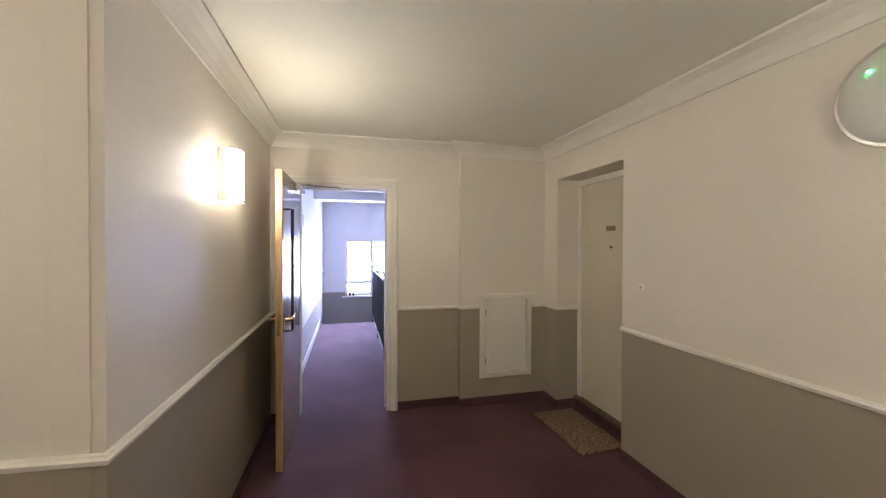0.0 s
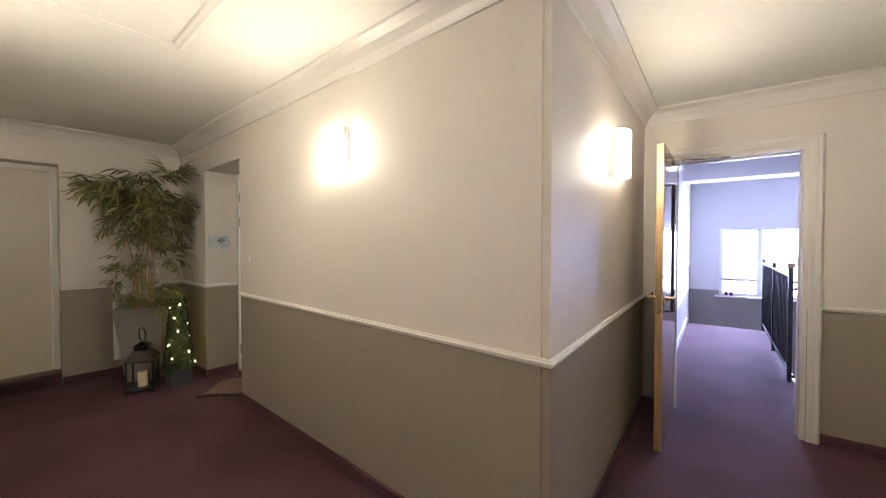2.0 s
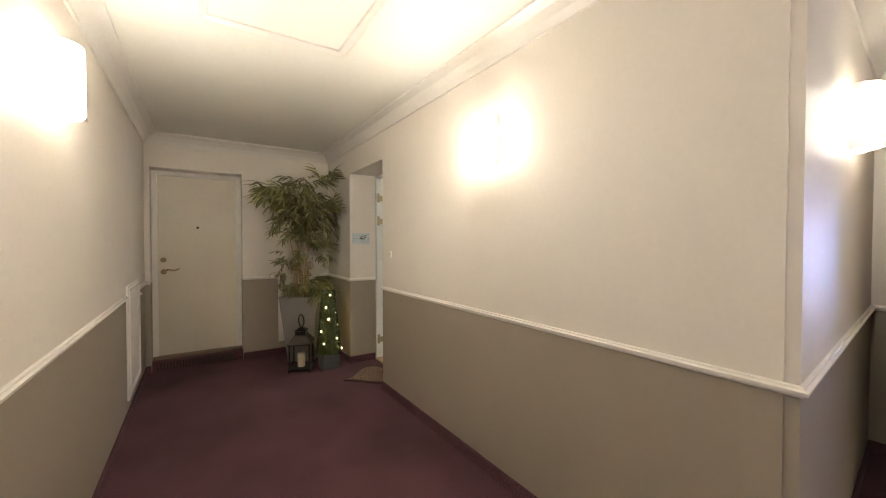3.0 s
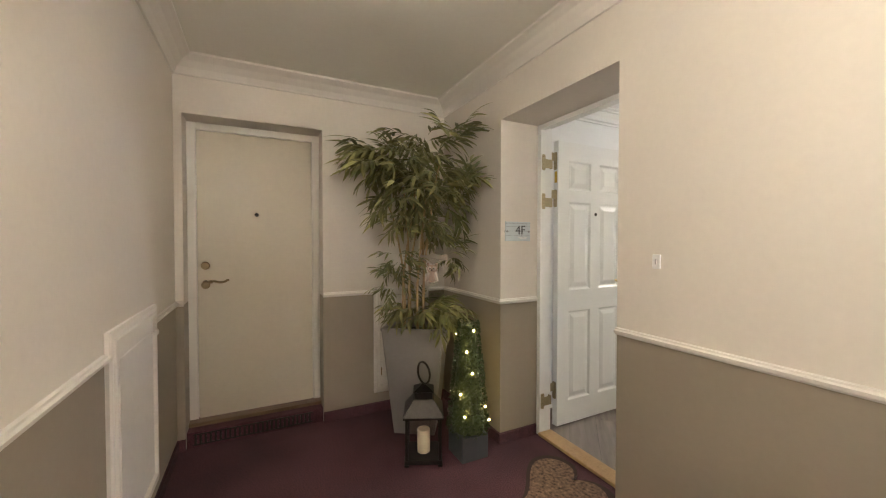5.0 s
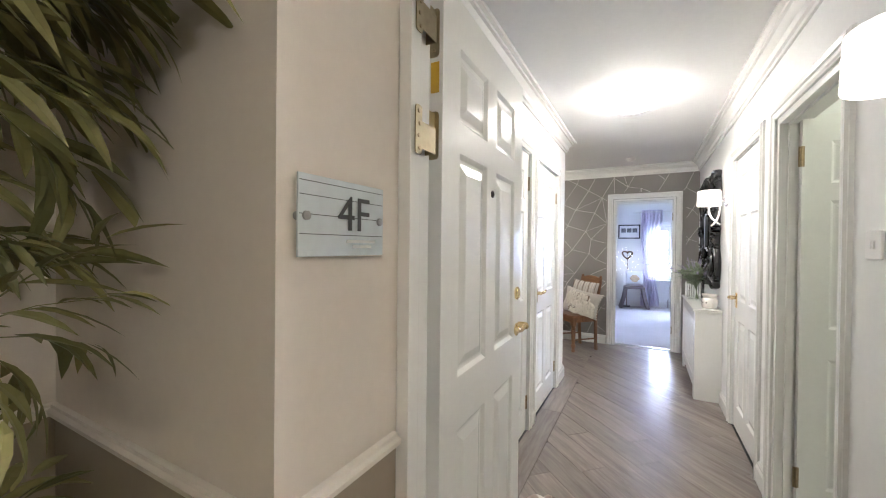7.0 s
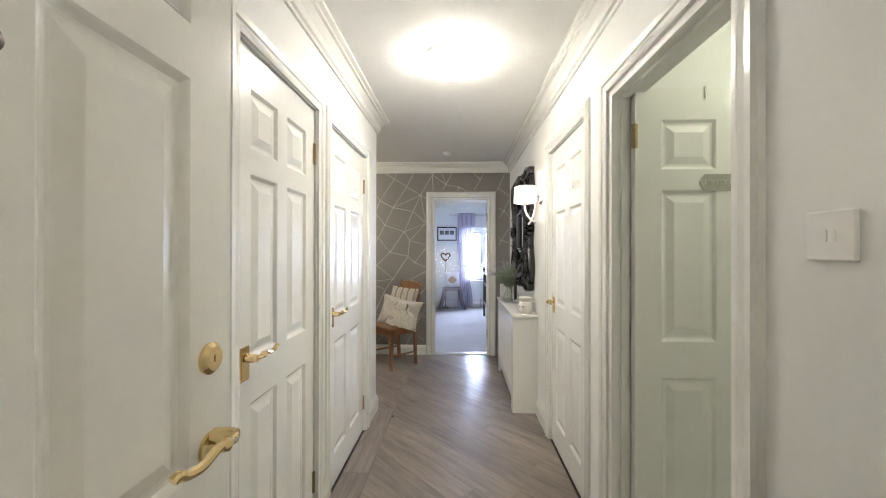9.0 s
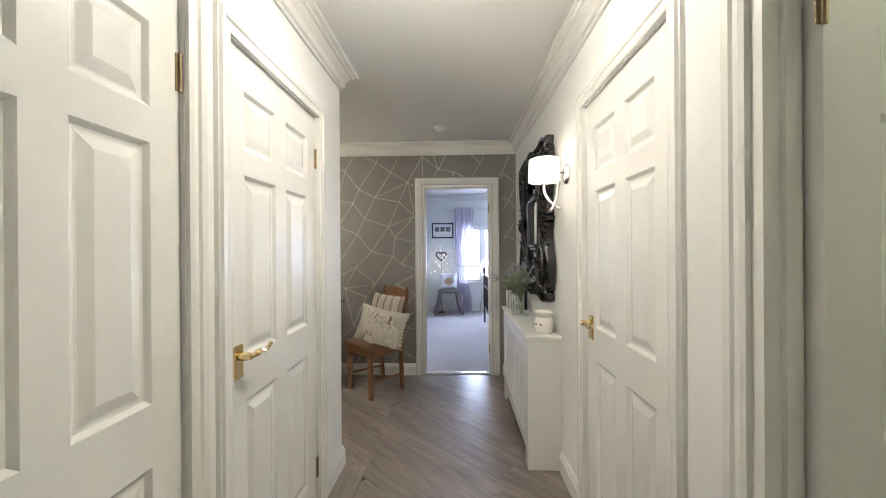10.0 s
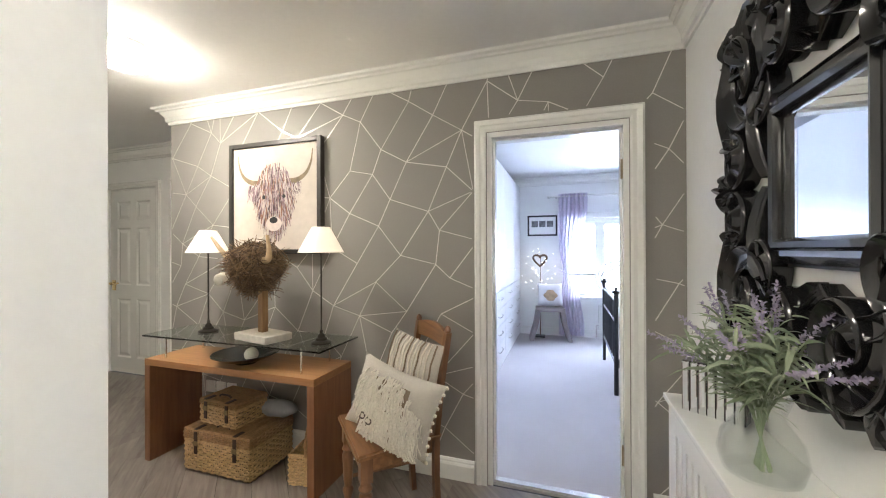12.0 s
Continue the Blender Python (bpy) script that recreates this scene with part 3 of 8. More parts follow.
def hinge(parent, m, mat):
    bm = boxed(-0.012, 0.012, -0.003, 0, -0.05, 0.05, bevel=0.001)
    lathe([(0, -0.05), (0.005, -0.05), (0.005, 0.05), (0, 0.05)], 8, Matrix.Translation((0, -0.005, 0)), bm=bm)
    ob = part("hinge", bm, mat, parent, "brass butt hinge")
    ob.matrix_local = m
    return ob


def shut_door(name, w, h, m, mat, label, hinge_side=1, handle_x=None, front=0.012):
    """A closed six-panel door in an opening w by h, facing -y of m."""
    root = thing(name, m @ Matrix.Translation((0.003, front, 0.006)), label, "door", kind="structure")
    leaf = panel_door(root, w - 0.006, h - 0.009, mat)
    hx = 0.055 if hinge_side > 0 else w - 0.06
    lever_handle(root, Matrix.Translation((hx, 0, 0.945)), M_BRASS, True, 1 if hinge_side > 0 else -1)
    for z in (0.2, h - 0.22):
        hinge(root, Matrix.Translation(((w - 0.008) if hinge_side > 0 else 0.002, 0, z)), M_OLDBRASS)
    return root


def facing_x(x, y, z=0.0):
    """A plane whose front looks to +x, with its own x running towards +y."""
    return Matrix.Translation((x, y, z)) @ Matrix.Rotation(radians(90), 4, "Z")


def facing_mx(x, y, z=0.0):
    """A plane whose front looks to -x, with its own x running towards -y."""
    return Matrix.Translation((x, y, z)) @ Matrix.Rotation(radians(-90), 4, "Z")


# hall doors on the long left wall
for y0, w, n in ((2.87, 0.65, 1), (3.71, 0.75, 2)):
    m = facing_x(-4.37, y0)
    architrave(f"trim_hall_left_{n}", w, 2.0, m, M_GLOSS, "white moulded door surround")
    shut_door(f"door_hall_left_{n}", w, 2.0, m, M_GLOSS, "closed white six-panel hall door with a brass lever")
# hall doors on the right wall
m = facing_mx(-3.04, 4.39)
architrave("trim_hall_right_2", 0.73, 2.0, m, M_GLOSS, "white moulded door surround")
shut_door("door_hall_right_2", 0.73, 2.0, m, M_GLOSS, "closed white six-panel hall door with a brass lever", hinge_side=1)
m = facing_mx(-3.04, 3.365)
architrave("trim_hall_right_1", 0.745, 2.0, m, M_GLOSS, "white moulded door surround")
lining("frame_hall_right_1", 0.745, 2.0, 0.12, m, M_GLOSS, "white door lining", stop=0.3)
m = Matrix.Translation((-4.02, 6.47, 0))
architrave("trim_bedroom", 0.73, 1.99, m, M_GLOSS, "white moulded bedroom door surround")
bedroom_frame = lining("frame_bedroom", 0.73, 1.99, 0.155, m, M_GLOSS, "white bedroom door lining", stop=0.3)
for z in (0.27, 1.74):
    hinge(bedroom_frame, Matrix.Translation((0.702, 0.024, z)) @ Matrix.Rotation(radians(-90), 4, "Z") @ Matrix.Scale(1.7, 4, (1, 0, 0)), M_OLDBRASS)
for x0, w, n in ((-7.4, 0.68, 1), (-8.4, 0.73, 2)):
    m = Matrix.Translation((x0, 7.15, 0))
    architrave(f"trim_passage_{n}", w, 2.0, m, M_GLOSS, "white moulded door surround")
    shut_door(f"door_passage_{n}", w, 2.0, m, M_GLOSS, "closed white six-panel door at the passage end")
m = Matrix.Translation((-4.02, 6.47, 0))
bar = part("threshold_bar", boxed(-4.0, -3.31, 6.51, 6.55, 0.002, 0.012, bevel=0.003), M_CHROME)
tagged(bar, "satin metal carpet bar in the bedroom doorway", "threshold", kind="structure")

# stair door surround on the landing side
architrave("trim_stairs", 0.805, 2.04, BAY @ Matrix.Translation((0.2, 2.2, 0)), M_TRIM, "cream moulded door surround")
lining("frame_stairs", 0.805, 2.04, 0.15, BAY @ Matrix.Translation((0.2, 2.2, 0)), M_TRIM, "cream door lining", stop=0.5)

# ---- light fittings ----


def wall_sconce(m):
    """Half-round opal glass wall light on the plane y = 0, facing -y."""
    root = thing("wall_sconce", m, "lit half-round opal glass wall light", "wall light", "landing wall lights")
    part("back_plate", boxed(-0.05, 0.05, -0.018, -0.001, -0.1, 0.1, bevel=0.004), M_PLASTIC, root, "white metal back plate")
    bm = bmesh.new()
    n = 18
    outer, inner = [], []
    arc = [radians(17 + 146 * i / n) for i in range(n + 1)]
    for z, k in ((-0.135, 0.97), (-0.13, 1.0), (0.0, 1.0), (0.13, 1.0), (0.135, 0.97)):
        outer.append([bm.verts.new((-0.078 * k * math.cos(a), -0.012 - 0.085 * k * math.sin(a), z)) for a in arc])
        inner.append([bm.verts.new((-0.074 * k * math.cos(a), -0.012 - 0.081 * k * math.sin(a), z)) for a in arc])
    lit = 0
    for rows in (outer, inner):
        for a, b in zip(rows, rows[1:]):
            for i in range(n):
                bm.faces.new((a[i], a[i + 1], b[i + 1], b[i]))
        lit = lit or len(bm.faces)
    for a, b in ((outer[0], inner[0]), (outer[-1], inner[-1])):
        for i in range(n):
            bm.faces.new((a[i], a[i + 1], b[i + 1], b[i]))
    shade = part("shade", bm, M_SCONCE, root, "glowing opal glass shade", smooth=True)
    shade.data.materials.append(M_OPAL)
    for f in shade.data.polygons:
        f.material_index = 0 if f.index < lit else 1
    for s in (-1, 1):
        strip = bmesh.new()
        rows = [[strip.verts.new((s * 0.079 * math.cos(radians(a)), -0.001 - 0.014 * (a > 0) - 0.085 * math.sin(radians(a)), z)) for z in (-0.138, 0.138)] for a in (0, 3, 10, 18)]
        for p, q in zip(rows, rows[1:]):
            strip.faces.new((p[0], p[1], q[1], q[0]))
        bmesh.ops.solidify(strip, geom=strip.faces[:], thickness=0.002)
        part("edge_strip", strip, M_PLASTIC, root, "white metal edge strip")
    part("bulb", lathe([(0.0005, -0.06), (0.016, -0.055), (0.016, 0.055), (0.0005, 0.06)], 12, Matrix.Translation((0, -0.052, 0.0))), M_SCONCEBULB, root, "lit lamp inside the shade", smooth=True)
    clip = boxed(-0.012, 0.012, -0.102, -0.09, -0.142, -0.126, bevel=0.002)
    part("clip", clip, M_CHROME, root, "chrome shade clip")
    return root


s = wall_sconce(BAY @ Matrix.Translation((0, 1.0, 1.875)) @ Matrix.Rotation(radians(90), 4, "Z"))
copy_thing(s, Matrix.Translation((-1.75, 1.2, 1.91)))
copy_thing(s, Matrix.Translation((-2.07, -0.655, 1.95)) @ Matrix.Rotation(radians(180), 4, "Z"))
# unseen wall light, added to brighten the landing's near end
copy_thing(s, Matrix.Translation((1.3, -0.655, 1.93)) @ Matrix.Rotation(radians(180), 4, "Z"))


def dome_light(m, label, glass):
    root = thing("ceiling_light", m, label, "ceiling light", "hall ceiling lights")
    part("base", lathe([(0.0, -0.001), (0.156, -0.001), (0.16, -0.008), (0.158, -0.034), (0, -0.034)], 36), M_PLASTIC, root, "white base ring", smooth=True)
    prof = [(0.12, -0.0342), (0.16, -0.0345)] + [(0.164 * math.cos(a), -0.0355 - 0.07 * math.sin(a)) for a in [i * math.pi / 16 for i in range(9)]]
    prof[-1] = (0.0005, prof[-1][1])
    part("dome", lathe(prof, 36), glass, root, "glowing opal glass dome", smooth=True)
    return root


dome_light(Matrix.Translation((-3.72, 3.85, HALL_H)), "lit round opal glass ceiling light", M_DOME)
dome_light(Matrix.Translation((-5.85, 5.75, HALL_H)), "brightly lit round opal glass ceiling light", M_DOMEFAR)


def shade_light(m):
    """Wall light with a drum shade on two crossed curved arms; wall plane y = 0, facing -y."""
    root = thing("shaded_wall_light", m, "brushed metal wall light with a lit cream drum shade", "wall light", "hall wall lights")
    part("wall_plate", lathe([(0, -0.001), (0.052, -0.001), (0.055, 0.006), (0.048, 0.014), (0.03, 0.02), (0, 0.022)], 28,
                             Matrix.Rotation(radians(90), 4, "X")), M_CHROME, root, "round satin metal wall plate", smooth=True)
    a1 = tube(curve_pts([(0.0, -0.02, 0.0), (0.0, -0.045, 0.01), (0, -0.05, -0.05), (0.015, -0.06, -0.12), (0.05, -0.09, -0.18), (0.10, -0.12, -0.21)], 6), 0.0075, 8)
    part("arm", a1, M_CHROME, root, "curved satin metal arm", smooth=True)
    a2 = tube(curve_pts([(-0.02, -0.125, -0.05), (-0.015, -0.125, -0.09), (0.01, -0.11, -0.14), (0.045, -0.08, -0.18), (0.075, -0.06, -0.2)], 6), 0.0075, 8)
    part("arm", a2, M_CHROME, root, smooth=True)
    part("lamp_holder", lathe([(0, 0), (0.016, 0), (0.02, 0.012), (0.012, 0.05), (0, 0.05)], 16, Matrix.Translation((-0.02, -0.125, -0.055))), M_CHROME, root, smooth=True)
    sh = bmesh.new()
    n = 40
    rings = []
    for z, k in ((-0.035, 1.0), (0.085, 0.95), (0.085, 0.93), (-0.035, 0.98)):
        rings.append([sh.verts.new((-0.02 + 0.105 * k * math.cos(2 * math.pi * i / n), -0.125 + 0.085 * k * math.sin(2 * math.pi * i / n), z)) for i in range(n)])
    for i4 in range(4):
        a, b = rings[i4], rings[(i4 + 1) % 4]
        for i in range(n):
            sh.faces.new((a[i], a[(i + 1) % n], b[(i + 1) % n], b[i]))
    part("shade", sh, M_SHADE, root, "lit cream fabric drum shade", smooth=True)
    part("bulb", lathe([(0.0, 0.0), (0.012, 0.0), (0.016, 0.02), (0.026, 0.045), (0.018, 0.068), (0.0005, 0.075)], 16, Matrix.Translation((-0.02, -0.125, -0.006))), M_BULB, root, smooth=True)
    return root


M_BULB = glow("lit_bulb", (1.0, 0.9, 0.76), 17)
w = shade_light(facing_mx(-3.04, 4.66, 1.73))
copy_thing(w, facing_mx(-3.04, 1.99, 1.73))


def bulkhead(m):
    """Round opal bulkhead light with a green charge lamp, wall plane y = 0, facing -y."""
    root = thing("bulkhead_light", m, "round unlit opal bulkhead light with a green pilot lamp", "wall light", "landing bulkheads")
    tilt = Matrix.Rotation(radians(90), 4, "X")
    part("rim", lathe([(0, 0.001), (0.19, 0.001), (0.195, 0.01), (0.195, 0.03), (0.188, 0.04), (0.178, 0.04)], 48, tilt), M_CHROME, root, "thin metal rim", smooth=True)
    prof = [(0.18, 0.035)] + [(0.178 * math.cos(i * math.pi / 20), 0.038 + 0.045 * math.sin(i * math.pi / 20)) for i in range(1, 11)]
    prof[-1] = (0.0005, prof[-1][1])
    part("diffuser", lathe(prof, 48, tilt), M_OPAL, root, "grey-green opal diffuser", smooth=True)
    led = part("pilot_lamp", lathe([(0, 0), (0.006, 0), (0.005, 0.006), (0.0005, 0.008)], 12, tilt), M_GREEN, root, "green pilot light")
    led.matrix_local = Matrix.Translation((-0.07, -0.074, 0.085))
    return root


bulkhead(BAY @ facing_mx(2.52, -0.35, 2.05))

# ---- landing doors ----
M_SILL = grained("worn_brown_sill", (0.09, 0.055, 0.03), (0.2, 0.13, 0.07), 0.5, "Y", 12, 5)


def spy_hole(parent, m):
    ob = part("spy_hole", lathe([(0, 0.0), (0.012, 0.0), (0.013, 0.003), (0.008, 0.005), (0.006, 0.002), (0.0005, 0.002)], 16, Matrix.Rotation(radians(90), 4, "X")), M_DARKMETAL, parent, "small metal spy hole", smooth=True)
    ob.matrix_local = m


def cylinder_lock(parent, m, mat):
    bm = lathe([(0, 0), (0.026, 0), (0.027, 0.006), (0.02, 0.012), (0.0005, 0.012)], 22, Matrix.Rotation(radians(90), 4, "X"))
    box(bm, -0.0015, 0.0015, -0.0135, -0.012, -0.006, 0.006)
    ob = part("cylinder_lock", bm, mat, parent, "round brass lock")
    ob.matrix_local = m


# plain cream door at the corridor's end
ED = facing_x(-5.06, -0.611, 0.0)
door = thing("door_corridor_end", ED, "plain cream flush door with brass lever and lock", "door", kind="structure")
part("leaf", boxed(0.055, 0.78, 0.012, 0.055, 0.125, 2.05, bevel=0.002), M_CREAMDOOR, door)
fr = bmesh.new()
box(fr, 0.002, 0.052, 0.0, 0.07, 0.125, 2.1, bevel=0.003)
box(fr, 0.783, 0.833, 0.0, 0.07, 0.125, 2.1, bevel=0.003)
box(fr, 0.0525, 0.7825, 0.0, 0.07, 2.053, 2.1, bevel=0.003)
part("frame", fr, M_TRIM, door, "cream door frame")
spy_hole(door, Matrix.Translation((0.41, 0.012, 1.5)))
cylinder_lock(door, Matrix.Translation((0.1, 0.012, 1.15)), M_OLDBRASS)
lever_handle(door, Matrix.Translation((0.1, 0.012, 1.02)), M_OLDBRASS, False, 1)
step = thing("threshold_step", Matrix.Translation((-4.985, -0.193, 0)), "dark step with a brown wooden sill and vent grille under the door", "step", kind="structure")
part("riser", boxed(-0.085, 0.06, -0.415, 0.415, 0.0, 0.1, bevel=0.003), M_CARPET, step, "dark carpeted riser")
part("sill", boxed(-0.09, -0.01, -0.415, 0.415, 0.1005, 0.124, bevel=0.004), M_SILL, step, "brown wooden sill")
gr = boxed(0.0605, 0.066, -0.38, 0.34, 0.015, 0.022, bevel=0.001)
box(gr, 0.0605, 0.066, -0.38, 0.34, 0.08, 0.087, bevel=0.001)
part("grille_frame", gr, M_DARKMETAL, step)
for i in range(26):
    part("grille_bar", boxed(0.061, 0.066, -0.374 + i * 0.0275, -0.362 + i * 0.0275, 0.0225, 0.0795), M_DARKMETAL, step)

# recessed flat door on the bay's right wall
RD = BAY @ facing_mx(2.735, 1.9, 0)
door = thing("door_bay", RD, "plain cream flush flat door with a small number plate", "door", kind="structure")
part("leaf", boxed(0.055, 0.805, 0.012, 0.055, 0.105, 2.06, bevel=0.002), M_CREAMDOOR, door)
fr = bmesh.new()
box(fr, 0.002, 0.052, 0.0, 0.07, 0.1, 2.115, bevel=0.003)
box(fr, 0.808, 0.858, 0.0, 0.07, 0.1, 2.115, bevel=0.003)
box(fr, 0.0525, 0.8075, 0.0, 0.07, 2.063, 2.115, bevel=0.003)
part("frame", fr, M_TRIM, door, "cream door frame")
part("number_plate", boxed(0.39, 0.5, 0.007, 0.0115, 1.635, 1.675, bevel=0.001), M_OLDBRASS, door, "small dull metal plate")
spy_hole(door, Matrix.Translation((0.45, 0.012, 1.5)))
sill = thing("threshold_bay", RD, "brown wooden sill over a dark carpet riser", "step", kind="structure")
part("sill", boxed(0.002, 0.858, -0.03, 0.07, 0.075, 0.0995, bevel=0.004), M_SILL, sill)
part("riser", boxed(0.002, 0.858, -0.015, 0.07, 0.0, 0.0745), M_CARPET, sill)

# the open stair door: flush, oak edged, pull bar on its far side
m = BAY @ Matrix.Translation((0.235, 2.195, 0.008)) @ Matrix.Rotation(radians(-91), 4, "Z")
door = thing("door_stairs", m, "open cream fire door with oak lipping and brass levers", "door", kind="structure")
part("leaf", boxed(0.0, 0.752, -0.044, -0.002, 0, 2.0, bevel=0.001), M_VENEER, door, "varnished oak veneer face")
part("oak_lipping", boxed(0.7525, 0.766, -0.0445, -0.0015, 0, 2.0, bevel=0.002), M_OAKDOOR, door, "oak edge lipping")
lever_handle(door, Matrix.Translation((0.705, -0.044, 0.98)), M_BRASS, False, -1)
lever_handle(door, Matrix.Translation((0.705, -0.002, 0.98)) @ Matrix.Rotation(math.pi, 4, "Z"), M_BRASS, False, 1)
part("pull_bar", tube([(0.6, 0.001, 0.9), (0.6, 0.035, 0.9), (0.6, 0.035, 1.75), (0.6, 0.001, 1.75)], 0.011, 10), M_DARKMETAL, door, "long dark pull bar", smooth=True)
clo = boxed(0.05, 0.27, 0.0, 0.05, 1.93, 1.985, bevel=0.004)
part("closer_body", clo, M_CHROME, door, "metal door closer")
part("closer_arm", tube([(0.16, 0.03, 1.995), (0.03, 0.2, 2.005), (-0.02, 0.34, 2.01)], 0.008, 6), M_CHROME, door, "metal closer arm", smooth=True)
part("lock_face", boxed(0.7665, 0.7675, -0.034, -0.012, 0.9, 1.1), M_BRASS, door, "brass lock face")

# the flat's front door, swung open against the hall's left side
FR = Matrix.Translation((-4.1, 1.5, 0))
fb = bmesh.new()
for x0, x1, x2, x3 in ((0.0005, 0.03, 0.0005, 0.004), (0.84, 0.8695, 0.866, 0.8695)):
    box(fb, x0, x1, 0.0005, 0.04, 0, 2.06, bevel=0.002)
    box(fb, x2, x3, 0.0405, 0.1195, 0, 2.086)
box(fb, 0.0005, 0.8695, 0.0005, 0.04, 2.0605, 2.0895, bevel=0.002)
box(fb, 0.0042, 0.8658, 0.0405, 0.1195, 2.086, 2.0895)
flat_frame = part("frame_flat", fb, M_GLOSS)
flat_frame.matrix_world = FR
tagged(flat_frame, "white rebated front door frame", "door frame", kind="structure")
tr = part("threshold_flat", boxed(-4.07, -3.26, 1.49, 1.6, 0.001, 0.022, bevel=0.006), M_OAKDOOR)
tagged(tr, "worn oak threshold of the flat's front door", "threshold", kind="structure")
m = Matrix.Translation((-4.09, 1.675, 0.012)) @ Matrix.Rotation(radians(91), 4, "Z")
door = thing("door_flat", m, "open white six-panel front door with brass locks", "door", kind="structure")
panel_door(door, 0.735, 2.0, M_GLOSS, 0.044)
spy_hole(door, Matrix.Translation((0.372, 0, 1.5)))
cylinder_lock(door, Matrix.Translation((0.675, 0, 1.13)), M_BRASS)
lever_handle(door, Matrix.Translation((0.675, 0, 0.98)), M_BRASS, False, -1)


def big_hinge(parent, z):
    """A lift-off hinge: a plate on the leaf's edge, a two-part knuckle and a plate on the frame, each with four screws."""
    def rounded(w, h, t):
        q = bmesh.new()
        k = 0.009
        outline = []
        for cx, cz, a0 in ((w / 2 - k, h / 2 - k, 0), (-w / 2 + k, h / 2 - k, 90), (-w / 2 + k, -h / 2 + k, 180), (w / 2 - k, -h / 2 + k, 270)):
            outline += [(cx + k * math.cos(radians(a0 + d)), cz + k * math.sin(radians(a0 + d))) for d in (0, 30, 60, 90)]
        lo = [q.verts.new((x, 0, z2)) for x, z2 in outline]
        hi = [q.verts.new((x, -t, z2)) for x, z2 in outline]
        q.faces.new(lo[::-1])
        q.faces.new(hi)
        for i in range(len(lo)):
            j = (i + 1) % len(lo)
            q.faces.new((lo[i], lo[j], hi[j], hi[i]))
        return q

    def plate(w, h, m):
        p = part("hinge_plate", rounded(w, h, 0.0025), M_HINGE, parent, "brass hinge plate")
        p.matrix_local = m
        for i in range(4):
            sc = part("screw", lathe([(0.0005, 0.0), (0.0045, 0.0), (0.004, 0.0018), (0.0005, 0.0018)], 10, Matrix.Rotation(radians(90), 4, "X")), M_OLDBRASS, p)
            sc.matrix_local = Matrix.Translation((0.002 * (-1) ** i, -0.0026, h * (i - 1.5) * 0.25))

    # plate on the leaf's hinge edge
    plate(0.032, 0.122, Matrix.Translation((-0.0006, 0.026, z)) @ Matrix.Rotation(radians(-90), 4, "Z"))
    # plate on the frame's inner face
    plate(0.028, 0.105, Matrix.Translation((-0.153, -0.0215, z - 0.032)) @ Matrix.Rotation(radians(1), 4, "Z"))
    arm = boxed(-0.068, -0.001, 0.021, 0.0235, z - 0.002, z + 0.056, bevel=0.0006)
    box(arm, -0.139, -0.072, -0.02, -0.0175, z - 0.068, z - 0.008, bevel=0.0006)
    box(arm, -0.0745, -0.072, -0.02, 0.022, z - 0.068, z - 0.008)
    part("hinge_arm", arm, M_HINGE, parent)
    for z0, z1 in ((z - 0.072, z - 0.006), (z - 0.003, z + 0.062)):
        pin = lathe([(0.0005, z0), (0.007, z0 + 0.001), (0.0085, z0 + 0.006), (0.0085, z1 - 0.006), (0.007, z1 - 0.001), (0.0005, z1)], 12, Matrix.Translation((-0.07, 0.022, 0)))
        part("hinge_knuckle", pin, M_HINGE, parent, smooth=True)


M_HINGE = material("satin_brass", (0.36, 0.3, 0.185), 0.3, 1.0, noise_scale=70, vary=0.12, stain=0.08)
for z in (0.25, 1.603, 1.863):
    big_hinge(door, z)
part("fire_label", boxed(-0.0015, -0.0005, 0.01, 0.034, 1.712, 1.79), material("yellow_label", (0.62, 0.38, 0.03), 0.5), door, "yellow fire door label on the edge")

# utility door, opened into its room
m = Matrix.Translation((-2.962, 3.294, 0.01)) @ Matrix.Rotation(radians(1), 4, "Z")
door = thing("door_utility", m, "open white six-panel utility door with a metal name plate", "door", kind="structure")
panel_door(door, 0.74, 1.975, M_GLOSS)
for z in (0.2, 1.78):
    hinge(door, Matrix.Translation((-0.004, 0.0, z)), M_OLDBRASS)
pl = bmesh.new()
out = [(-0.1, -0.018), (-0.088, -0.034), (0.088, -0.034), (0.1, -0.018), (0.108, 0), (0.1, 0.018), (0.088, 0.034), (-0.088, 0.034), (-0.1, 0.018), (-0.108, 0)]
f = pl.faces.new([pl.verts.new((x, 0, z)) for x, z in out])
ret = bmesh.ops.extrude_face_region(pl, geom=[f])
bmesh.ops.translate(pl, verts=[v for v in ret["geom"] if isinstance(v, bmesh.types.BMVert)], vec=(0, -0.004, 0))
plate = part("name_plate", pl, material("pewter_plate", (0.42, 0.41, 0.36), 0.35, 0.8, vary=0.1), door, "shaped pewter name plate")
plate.matrix_local = Matrix.Translation((0.363, -0.0005, 1.59))


def lettering(text, size, mat, parent, m, name="lettering", depth=0.0006):
    cu = bpy.data.curves.new(name, "FONT")
    cu.body, cu.size, cu.align_x, cu.align_y, cu.extrude = text, size, "CENTER", "CENTER", depth
    tmp = new(name + "_tmp", cu)
    me = bpy.data.meshes.new_from_object(tmp)
    bpy.data.objects.remove(tmp)
    me.materials.append(mat)
    ob = new(name, me)
    ob.parent = parent
    ob.matrix_local = m @ Matrix.Rotation(radians(90), 4, "X")
    return ob


